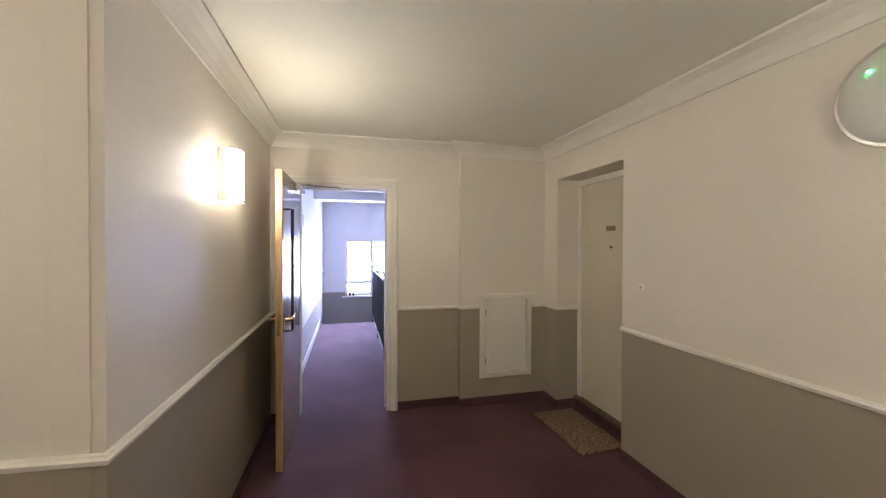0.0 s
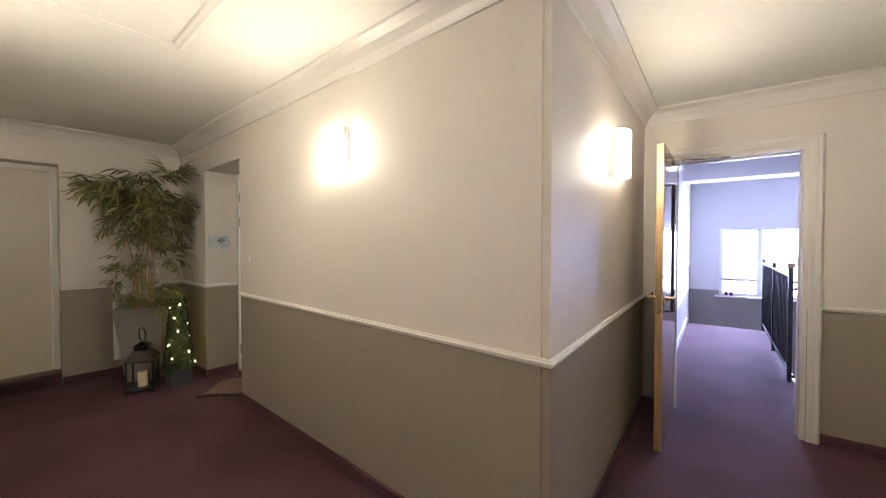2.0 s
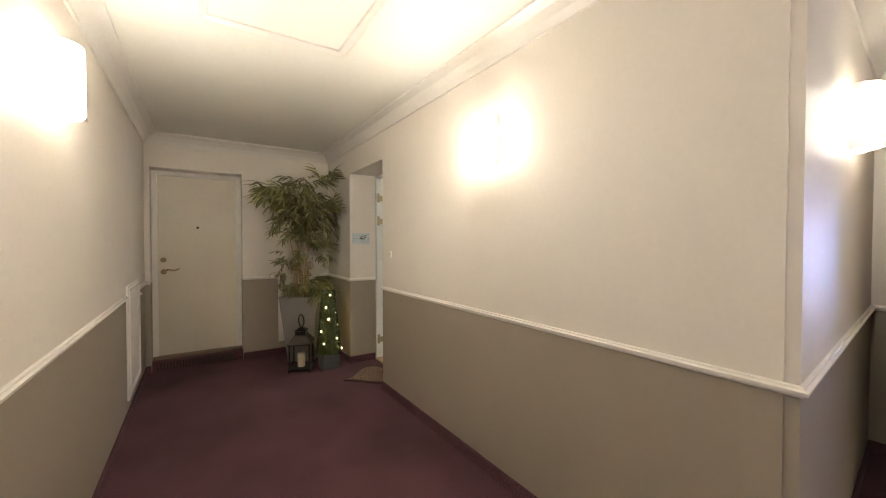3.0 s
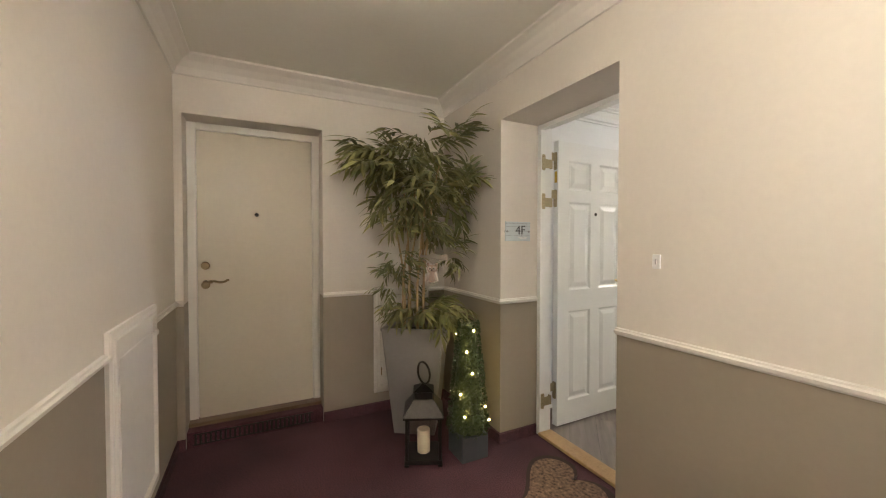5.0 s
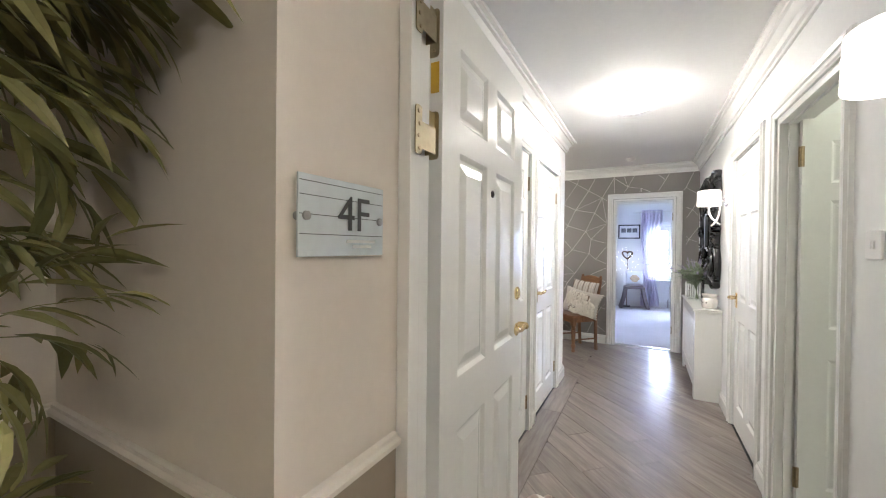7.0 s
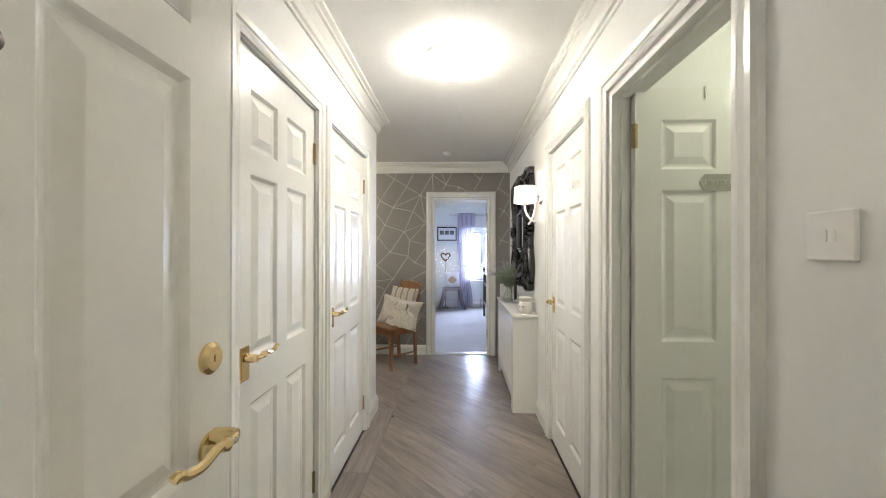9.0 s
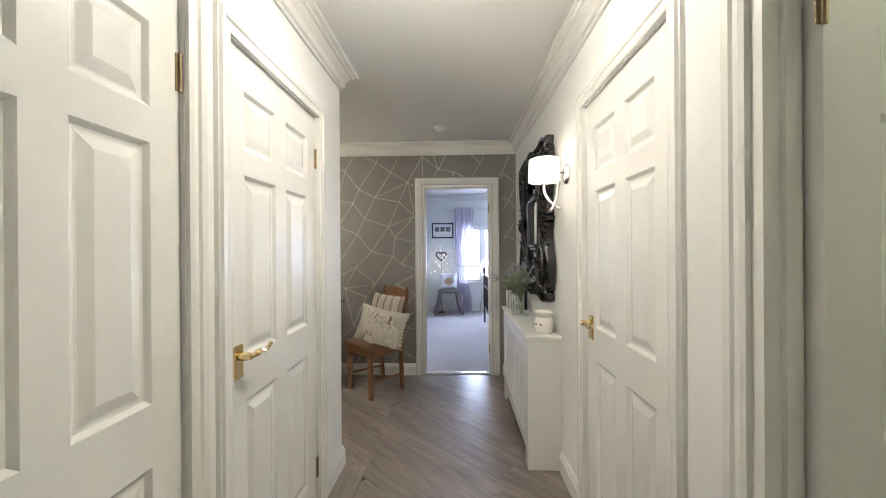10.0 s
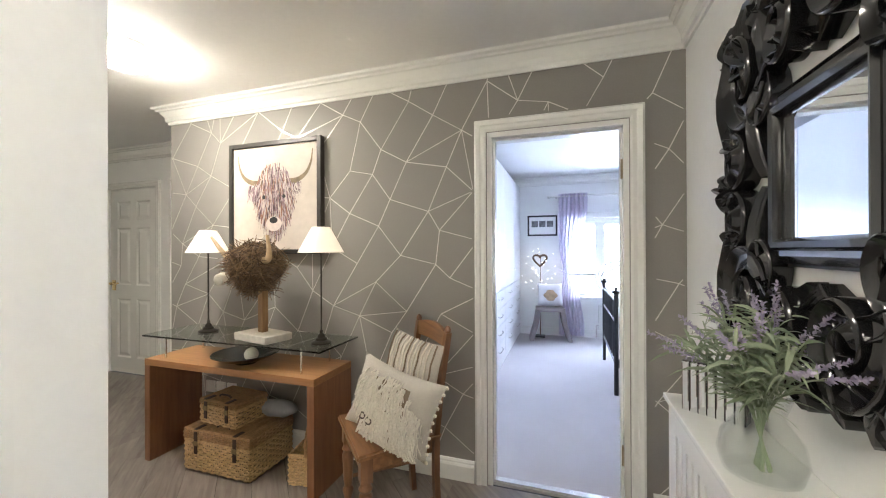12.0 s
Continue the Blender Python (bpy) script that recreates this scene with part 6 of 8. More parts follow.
def painting():
    root = thing("framed_painting", Matrix.Translation((-5.485, 6.47, 1.69)), "dark framed painting of a shaggy horned head in mauve strokes", "painting")
    w, h = 0.385, 0.385
    fr = bmesh.new()
    for a in ((-w, -w + 0.03, -h, h), (w - 0.03, w, -h, h), (-w + 0.03, w - 0.03, -h, -h + 0.03), (-w + 0.03, w - 0.03, h - 0.03, h)):
        box(fr, a[0], a[1], -0.045, -0.001, a[2], a[3], bevel=0.002)
    part("frame", fr, material("dark_pewter_frame", (0.05, 0.046, 0.042), 0.4, 0.3, vary=0.15), root, "dark frame")
    part("canvas", boxed(-w + 0.031, w - 0.031, -0.03, -0.012, -h + 0.031, h - 0.031), M_CANVAS, root, "beige canvas")
    rng = random.Random(21)
    tones = [((0.24, 0.165, 0.19), "mauve_stroke"), ((0.08, 0.05, 0.055), "plum_stroke"), ((0.5, 0.42, 0.41), "pale_stroke"), ((0.27, 0.13, 0.085), "brown_stroke")]
    bms = [bmesh.new() for _ in tones]
    for i in range(620):
        k = rng.choice((0, 0, 0, 1, 1, 2, 3, 3))
        a, r = rng.uniform(0, 2 * math.pi), rng.random() ** 0.6
        z = 0.0 - 0.02 + 0.24 * r * math.sin(a)
        wide = 0.165 if z > -0.02 else 0.165 + (z + 0.02) * 0.22
        x = wide * r * math.cos(a)
        ln, wd = rng.uniform(0.03, 0.1), rng.uniform(0.003, 0.008)
        lean = x * 0.35 + rng.uniform(-0.015, 0.015)
        y = -0.0305 - 0.0000025 * i - 0.0004 * (k == 2)
        poly(bms[k], [(x, z + 0.03), (x + wd, z + 0.02), (x + wd * 0.6 + lean * 0.4, z + 0.03 - ln), (x + lean * 0.4, z + 0.02 - ln)], y)
    for i in range(160):
        s = -1 if i % 2 else 1
        x, z = s * rng.uniform(0.12, 0.22), rng.uniform(0.03, 0.1)
        poly(bms[rng.choice((0, 2, 1))], [(x, z), (x + 0.007, z), (x + s * 0.012, z - rng.uniform(0.03, 0.1)), (x + s * 0.008, z - 0.02)], -0.0322 - 0.000002 * i)
    for bmx, (c, nm) in zip(bms, tones):
        tagged(part("brush_stroke", bmx, material(nm, c, 0.6, noise_scale=60, vary=0.2), root), kind="stuff")
    umber = material("umber_stroke", (0.2, 0.15, 0.09), 0.6, noise_scale=25, vary=0.4)
    for s in (-1, 1):
        horn = bmesh.new()
        pts = curve_pts([Vector((s * x, 0, z)) for x, z in ((0.1, 0.10), (0.19, 0.11), (0.26, 0.15), (0.3, 0.22), (0.315, 0.31))], 5)
        n = len(pts)
        left, right = [], []
        for i, p in enumerate(pts):
            wd = 0.02 * (1 - i / n) + 0.002
            d = (pts[min(i + 1, n - 1)] - pts[max(i - 1, 0)]).normalized()
            o = Vector((-d.z, 0, d.x)) * wd
            left.append(horn.verts.new((p.x + o.x, -0.0308, p.z + o.z)))
            right.append(horn.verts.new((p.x - o.x, -0.0308, p.z - o.z)))
        for i in range(n - 1):
            horn.faces.new((left[i], left[i + 1], right[i + 1], right[i]))
        part("horn", horn, umber, root, "umber horn shape")
    mz = bmesh.new()
    poly(mz, [(0.066 * math.cos(a), -0.18 + 0.05 * math.sin(a)) for a in [i * math.pi / 10 for i in range(20)]], -0.0345)
    part("muzzle", mz, material("pale_muzzle", (0.68, 0.6, 0.55), 0.6, noise_scale=30, vary=0.15), root, "pale muzzle shape")
    for name, x, z, rx, rz in (("nose", 0.0, -0.155, 0.034, 0.022), ("eye", -0.085, 0.005, 0.013, 0.015), ("eye", 0.085, 0.005, 0.013, 0.015)):
        dk = bmesh.new()
        poly(dk, [(x + rx * math.cos(a), z + rz * math.sin(a)) for a in [i * math.pi / 8 for i in range(16)]], -0.0352)
        part(name, dk, M_BLACK, root, "dark painted " + name)


painting()

# ---- chair with two cushions ----


def pine_chair():
    root = thing("dining_chair", Matrix.Translation((-4.43, 6.06, 0)) @ Matrix.Rotation(radians(-46), 4, "Z"), "antique pine chair with turned front legs beside the table", "chair")
    seat = bmesh.new()
    lo = [(-0.23, -0.21), (0.23, -0.21), (0.19, 0.2), (-0.19, 0.2)]
    a = [seat.verts.new((x, y, 0.435)) for x, y in lo]
    b = [seat.verts.new((x, y, 0.462)) for x, y in lo]
    seat.faces.new(a[::-1])
    seat.faces.new(b)
    for i in range(4):
        seat.faces.new((a[i], a[(i + 1) % 4], b[(i + 1) % 4], b[i]))
    bmesh.ops.bevel(seat, geom=seat.edges[:], offset=0.008, segments=3, affect="EDGES")
    part("seat", seat, M_PINEH, root)
    ap = boxed(-0.19, 0.19, -0.185, -0.167, 0.37, 0.4345)
    box(ap, -0.16, 0.16, 0.155, 0.172, 0.37, 0.4345)
    part("apron", ap, M_PINEH, root)
    for s in (-1, 1):
        side = part("side_rail", boxed(-0.009, 0.009, -0.16, 0.16, 0.372, 0.4343), M_PINEH, root)
        side.matrix_local = Matrix.Translation((s * 0.175, -0.005, 0)) @ Matrix.Rotation(radians(s * 5), 4, "Z")
    prof = [(r * 1.3, z) for r, z in ((0.0, 0), (0.017, 0), (0.02, 0.02), (0.014, 0.035), (0.016, 0.05), (0.022, 0.075), (0.022, 0.09), (0.015, 0.105), (0.018, 0.13), (0.02, 0.2), (0.023, 0.27), (0.018, 0.285), (0.024, 0.3), (0.018, 0.315), (0.018, 0.33), (0.0, 0.33))]
    for s in (-1, 1):
        bm = lathe(prof, 18)
        box(bm, -0.027, 0.027, -0.027, 0.027, 0.33, 0.4348, bevel=0.003)
        leg = part("leg", bm, M_PINE, root, "turned front leg", smooth=True)
        leg.matrix_local = Matrix.Translation((s * 0.185, -0.165, 0))
    for s in (-1, 1):
        pts = [(s * 0.165, 0.19, 0.0), (s * 0.17, 0.175, 0.25), (s * 0.172, 0.175, 0.46), (s * 0.178, 0.2, 0.7), (s * 0.182, 0.235, 0.93)]
        bm = bmesh.new()
        rows = []
        for x, y, z in pts:
            rows.append([bm.verts.new((x + dx * 0.016, y + dy * 0.014, z)) for dx, dy in ((-1, -1), (1, -1), (1, 1), (-1, 1))])
        for p, q in zip(rows, rows[1:]):
            for i in range(4):
                bm.faces.new((p[i], p[(i + 1) % 4], q[(i + 1) % 4], q[i]))
        bm.faces.new(rows[0][::-1])
        bm.faces.new(rows[-1])
        lathe([(0.0, 0.93), (0.014, 0.93), (0.017, 0.945), (0.012, 0.96), (0.0005, 0.965)], 10, Matrix.Translation((s * 0.182, 0.235, 0)), bm=bm)
        part("back_post", bm, M_PINE, root)
    for z, y, hgt in ((0.86, 0.222, 0.075), (0.66, 0.195, 0.05)):
        bm = bmesh.new()
        n = 10
        lo, hi = [], []
        for i in range(n + 1):
            x = -0.163 + 0.326 * i / n
            arch = 0.02 * math.sin(math.pi * i / n)
            bow = 0.015 * math.sin(math.pi * i / n)
            for dy, row in ((0, lo), (0.016, hi)):
                row.append((bm.verts.new((x, y + bow + dy, z)), bm.verts.new((x, y + bow + dy, z + hgt + arch))))
        for i in range(n):
            for row in (lo, hi):
                bm.faces.new((row[i][0], row[i + 1][0], row[i + 1][1], row[i][1]))
            bm.faces.new((lo[i][1], lo[i + 1][1], hi[i + 1][1], hi[i][1]))
            bm.faces.new((lo[i][0], lo[i + 1][0], hi[i + 1][0], hi[i][0]))
        part("back_rail", bm, M_PINEH, root, smooth=True)
    for s in (-1, 1):
        part("stretcher", tube([(s * 0.183, -0.15, 0.15), (s * 0.168, 0.18, 0.15)], 0.01, 8), M_PINE, root, smooth=True)
    return root


chair = pine_chair()


def cushion_bm(w, h, t, seed=0, n=18, pull=0.07):
    """A plump rectangular cushion, standing in the plane y = 0 with its face to -y."""
    bm = bmesh.new()
    rng = random.Random(seed)
    grids = []
    for s in (-1, 1):
        g = []
        for i in range(n + 1):
            row = []
            for j in range(n + 1):
                u, v = 2 * i / n - 1, 2 * j / n - 1
                puff = ((1 - u ** 4) * (1 - v ** 4)) ** 0.6
                x, z = u * w / 2 * (1 - pull * (1 - v * v) * abs(u)), v * h / 2 * (1 - pull * 1.3 * (1 - u * u) * abs(v))
                y = s * (t / 2) * puff + 0.006 * noise.noise(Vector((x * 9 + seed, s, z * 9)))
                row.append(bm.verts.new((x, y, z)))
            g.append(row)
        for i in range(n):
            for j in range(n):
                bm.faces.new((g[i][j], g[i + 1][j], g[i + 1][j + 1], g[i][j + 1]))
    bmesh.ops.remove_doubles(bm, verts=bm.verts[:], dist=0.006)
    return bm


def striped_cushion(m):
    root = thing("striped_cushion", m, "square oatmeal cushion with raised cream pleats, every third tan as painted shade", "cushion")
    part("cover", cushion_bm(0.4, 0.38, 0.11, 2), M_LINEN, root, smooth=True)
    for i in range(13):
        u = -0.85 + 1.7 * i / 12
        pts = []
        for j in range(13):
            v = -0.95 + 1.9 * j / 12
            puff = ((1 - u ** 4) * (1 - v ** 4)) ** 0.6
            pts.append((u * 0.2 * (1 - 0.07 * (1 - abs(u)) * abs(v) ** 3) + 0.003 * math.sin(j * 2 + i), -0.055 * puff - 0.004, v * 0.19))
        # every third pleat is tan, painting the thin shadows between cream pleats
        part("pleat", tube(pts, 0.0045, 5), M_FRINGETAN if i % 3 == 0 else M_FRINGE, root, smooth=True)


M_FRINGETAN = material("tan_cloth_and_shade", (0.22, 0.17, 0.12), 0.9, vary=0.15, noise_scale=120)


def shaggy_cushion(m):
    root = thing("tufted_cushion", m, "oblong cream cushion with a tufted shaggy face and pompom edge", "cushion")
    w, h, t = 0.475, 0.335, 0.14
    part("cover", cushion_bm(w, h, t, 7, pull=0.1), M_LINEN, root, smooth=True)
    rng = random.Random(13)
    bm, dark = bmesh.new(), bmesh.new()
    for i in range(640):
        u, v = rng.uniform(-0.66, 0.82), rng.uniform(-0.82, 0.78)
        if v > 0.72 - 1.1 * max(0, u - 0.22) or u < -0.62 + 0.35 * max(0, 0.3 - v) or (u > 0.25 and 0.2 < v < 0.34):
            continue
        puff = ((1 - u ** 4) * (1 - v ** 4)) ** 0.6
        x, y, z = u * w / 2, -t / 2 * puff, v * h / 2
        ln = rng.uniform(0.04, 0.11)
        sway = (u - 0.1) * 0.03 + rng.uniform(-0.018, 0.018)
        pts = curve_pts([(x, y - 0.006, z), (x + sway * 0.4, y - rng.uniform(0.016, 0.034), z - ln * 0.35), (x + sway, y - 0.014, max(z - ln, -h / 2 + 0.012))], 3)
        tube(pts, rng.uniform(0.003, 0.0055), 5, bm, taper=0.7)
    back = bmesh.new()
    g = []
    for i in range(13):
        row = []
        for j in range(13):
            u, v = -0.5 + 0.95 * i / 12, -0.82 + 1.42 * j / 12
            puff = ((1 - u ** 4) * (1 - v ** 4)) ** 0.6
            row.append(back.verts.new((u * w / 2, -t / 2 * puff - 0.009, v * h / 2)))
        g.append(row)
    for i in range(12):
        for j in range(12):
            back.faces.new((g[i][j], g[i + 1][j], g[i + 1][j + 1], g[i][j + 1]))
    part("tuft_base", back, M_FRINGETAN, root, "tan base cloth under the strands", smooth=True)
    tagged(part("tuft", bm, M_FRINGE, root, "loose cream cotton strands"), kind="stuff")
    for x, z, r in ((-0.085, -0.075, 0.016), (-0.045, -0.085, 0.016)):
        ring = [(x + r * math.cos(a), -t / 2 - 0.024, z + r * 0.8 * math.sin(a)) for a in [k * math.pi / 8 for k in range(16)]]
        part("stitched_ring", tube(ring, 0.0035, 5, closed=True), M_FRINGEDARK, root, "dark stitched ring")
    ball = bmesh.new()
    bmesh.ops.create_icosphere(ball, subdivisions=1, radius=0.009)
    me = bpy.data.meshes.new("pompom")
    ball.to_mesh(me)
    ball.free()
    me.materials.append(M_FRINGE)
    for i in range(11):
        z = -h / 2 + 0.01 + (h - 0.02) * i / 10
        shared("pompom", me, root, Matrix.Translation((w / 2 * (1 - 0.1 * (1 - (2 * z / h) ** 2)) + 0.004, -0.004, z)))


striped_cushion(Matrix.Translation((-4.345, 6.145, 0.70)) @ Matrix.Rotation(radians(-30), 4, "Z") @ Matrix.Rotation(radians(4), 4, "Y") @ Matrix.Rotation(radians(-12), 4, "X"))
shaggy_cushion(Matrix.Translation((-4.35, 5.945, 0.622)) @ Matrix.Rotation(radians(-12), 4, "Z") @ Matrix.Rotation(radians(11), 4, "Y") @ Matrix.Rotation(radians(-15), 4, "X"))

# ---- radiator cover and what stands on it ----
RC_TOP = 0.80


def radiator_cover():
    root = thing("radiator_cover", Matrix.Translation((-3.04, 4.8, 0)), "white slatted radiator cover along the hall wall", "radiator cover")
    L = 1.14
    part("top", boxed(-0.215, -0.001, -0.015, L + 0.015, RC_TOP - 0.02, RC_TOP, bevel=0.004), M_GLOSS, root, "white top board")
    for y0, y1 in ((0.0, 0.02), (L - 0.02, L)):
        sd = boxed(-0.2, -0.001, y0, y1, 0.0, RC_TOP - 0.0205, bevel=0.001)
        part("side_panel", sd, M_GLOSS, root)
    st = bmesh.new()
    box(st, -0.2, -0.182, 0.0205, 0.09, 0.0, RC_TOP - 0.0205, bevel=0.001)
    box(st, -0.2, -0.182, L - 0.09, L - 0.0205, 0.0, RC_TOP - 0.0205, bevel=0.001)
    box(st, -0.2, -0.182, 0.0902, L - 0.0902, RC_TOP - 0.11, RC_TOP - 0.0205, bevel=0.001)
    box(st, -0.2, -0.182, 0.0902, L - 0.0902, 0.1, 0.19, bevel=0.001)
    part("front_frame", st, M_GLOSS, root)
    n = 17
    gap = (L - 0.18) / n
    for i in range(n):
        y = 0.09 + gap * (i + 0.5)
        part("slat", boxed(-0.197, -0.185, y - gap * 0.33, y + gap * 0.33, 0.1905, RC_TOP - 0.1105, bevel=0.001), M_GLOSS, root)
    rad = thing("radiator", Matrix.Translation((-3.04, 4.86, 0.16)), "white panel radiator inside the slatted cover", "radiator")
    part("panel", boxed(-0.11, -0.03, 0, 0.95, 0, 0.5, bevel=0.01), M_PLASTIC, rad)
    part("bracket", boxed(-0.03, -0.001, 0.1, 0.85, 0.1, 0.16), M_DARKMETAL, rad)


radiator_cover()


def vase():
    root = thing("glass_vase", Matrix.Translation((-3.165, 5.44, RC_TOP)), "clear glass vase of artificial lavender", "vase")
    outer = [(0.0005, 0.0), (0.05, 0.0), (0.075, 0.012), (0.085, 0.05), (0.078, 0.09), (0.052, 0.13), (0.045, 0.15), (0.058, 0.19), (0.068, 0.205)]
    inner = [(r - 0.004, z) for r, z in reversed(outer[2:])]
    inner = inner[:-1] + [(0.07, 0.016), (0.0005, 0.012)]
    part("glass_body", lathe(outer + inner, 36), thin_clear("thin_vase_glass", (0.975, 0.985, 0.98)), root, "clear rounded glass", smooth=True)
    ring = [(0.067 * math.cos(a), 0.067 * math.sin(a), 0.206) for a in [i * math.pi / 18 for i in range(36)]]
    part("rim", tube(ring, 0.0022, 6, closed=True), M_GLASS, root, "fine bright glass rim", smooth=True)
    rng = random.Random(31)
    fl = thing("lavender_bunch", Matrix.Translation((-3.165, 5.44, RC_TOP + 0.014)), "bunch of artificial lavender with grey-green leaves", "flowers")
    stems = []
    for i in range(32):
        a, lean = rng.uniform(0, 2 * math.pi), rng.uniform(0.05, 0.72)
        reach = 0.2 * lean + 0.05
        d = Vector((math.cos(a), math.sin(a), 0))
        d.x = min(d.x, 0.35)
        base = d * -0.02
        neck = d * 0.025 + Vector((0, 0, 0.15))
        tip = d * reach + Vector((0, 0, 0.36 - 0.13 * lean + rng.uniform(-0.04, 0.03)))
        pts = curve_pts([base + Vector((0, 0, 0.006)), neck, neck * 0.4 + tip * 0.6 + Vector((0, 0, 0.02)), tip], 5)
        part("stem", tube(pts, 0.0018, 4), M_STEM, fl)
        stems.append((pts, tip, (pts[-1] - pts[-3]).normalized()))
    lv = bmesh.new()
    for pts, tip, d in stems:
        for k in range(19):
            p = pts[rng.randint(5, len(pts) - 3)]
            blade(lv, p, Vector((rng.uniform(-1, 0.4), rng.uniform(-1, 1), rng.uniform(0.2, 1.1))), unit(rng), rng.uniform(0.06, 0.13), rng.uniform(0.005, 0.01), 0.5)
    tagged(part("leaves", lv, M_STEM, fl), kind="stuff")
    for pts, tip, d in stems[:24]:
        bl = bmesh.new()
        for k in range(46):
            s = k / 46
            c = tip + d * (0.085 * s - 0.01)
            o = unit(rng)
            r = 0.012 * (1 - 0.75 * s)
            blade(bl, c, o + d * 0.8, d, 0.008 + r * 0.5, 0.006, 0.0)
        part("flower_spike", bl, M_LAVENDER, fl)


vase()


def wax_burner():
    root = thing("wax_burner", Matrix.Translation((-3.12, 4.905, RC_TOP)), "white ceramic wax burner with small cut holes", "ornament")
    part("body", lathe([(0.0005, 0), (0.05, 0), (0.058, 0.012), (0.062, 0.05), (0.056, 0.085), (0.048, 0.095), (0.056, 0.108), (0.062, 0.125), (0.06, 0.128), (0.05, 0.112), (0.0005, 0.106)], 32), M_CERAMIC, root, smooth=True)
    for a in (150, 180, 210, 240):
        d = Vector((math.cos(radians(a)), math.sin(radians(a)), 0))
        h = part("cut_hole", lathe([(0.0005, 0), (0.006, 0), (0.006, 0.002), (0.0005, 0.002)], 12), M_DARK, root, "small dark cut-out")
        h.matrix_local = Matrix.Translation(d * 0.0605 + Vector((0, 0, 0.055))) @ d.to_track_quat("Z", "Y").to_matrix().to_4x4()


wax_burner()


def mirrored_block():
    root = thing("mirrored_holder", Matrix.Translation((-3.15, 5.775, RC_TOP)) @ Matrix.Rotation(radians(-34), 4, "Z") @ Matrix.Diagonal((0.95, 1, 0.88, 1)), "ribbed mirrored candle holder", "ornament")
    part("core", boxed(-0.088, 0.088, -0.02, 0.035, 0.0, 0.185), M_BLACK, root)
    for i in range(7):
        x = -0.075 + i * 0.025
        rb = part("mirror_rib", boxed(x - 0.0115, x + 0.0115, -0.032, -0.0202, 0.001, 0.184, bevel=0.004), M_MIRROR, root)


mirrored_block()


# ---- carved mirror ----


def scroll(bm, centre, r, start, turns, hand, width, depth, inner=0.18):
    """A flattened scroll on the wall plane: spirals in from radius r; x along the wall, z up, y out of it (negative)."""
    pts = []
    n = int(26 * abs(turns))
    for i in range(n + 1):
        s = i / n
        rad = r * (1 - s) + r * inner * s
        a = start + hand * 2 * math.pi * turns * s
        pts.append((centre[0] + rad * math.cos(a), centre[1] + rad * math.sin(a), s))
    ribbon(bm, pts, width, depth)


def ribbon(bm, pts, width, depth):
    """A rounded carved band along points (x, z, s): swelling and thinning along s."""
    rows = []
    k = len(pts)
    for i, (x, z, s) in enumerate(pts):
        a, b = pts[max(i - 1, 0)], pts[min(i + 1, k - 1)]
        d = Vector((b[0] - a[0], b[1] - a[1]))
        if d.length < 1e-6:
            d = Vector((1, 0))
        d.normalize()
        o = Vector((-d.y, d.x))
        w = width * 1.28 * (0.35 + 0.65 * math.sin(math.pi * min(1, 0.12 + s * 0.88)) ** 0.7)
        dp = depth * (0.55 + 0.45 * math.sin(math.pi * min(1, 0.1 + s * 0.8)))
        ring = []
        for u, v in ((-1, 0.0), (-1.0, 0.8), (-0.94, 0.96), (-0.8, 1.0), (-0.42, 0.72), (0, 0.6), (0.42, 0.7), (0.8, 0.9), (0.94, 0.84), (1.0, 0.68), (1, 0.0)):
            ring.append(bm.verts.new((x + o.x * w * u * 0.5, -0.004 - dp * v, z + o.y * w * u * 0.5)))
        rows.append(ring)
    for p, q in zip(rows, rows[1:]):
        for j in range(10):
            bm.faces.new((p[j], p[j + 1], q[j + 1], q[j]))
        bm.faces.new((p[10], p[0], q[0], q[10]))
    bm.faces.new(rows[0][::-1])
    bm.faces.new(rows[-1])


def acanthus(bm, x, z, ang, size, depth):
    """A curled leaf of five lobes."""
    for k, (da, ln) in enumerate(((-0.9, 0.62), (-0.45, 0.85), (0, 1.0), (0.45, 0.85), (0.9, 0.62))):
        a = ang + da
        pts = []
        for i in range(9):
            s = i / 8
            r = size * ln * s
            bend = a + 0.5 * da * s
            pts.append((x + r * math.cos(bend), z + r * math.sin(bend), s))
        ribbon(bm, pts, size * 0.3, depth * (1 - 0.12 * abs(k - 2)))


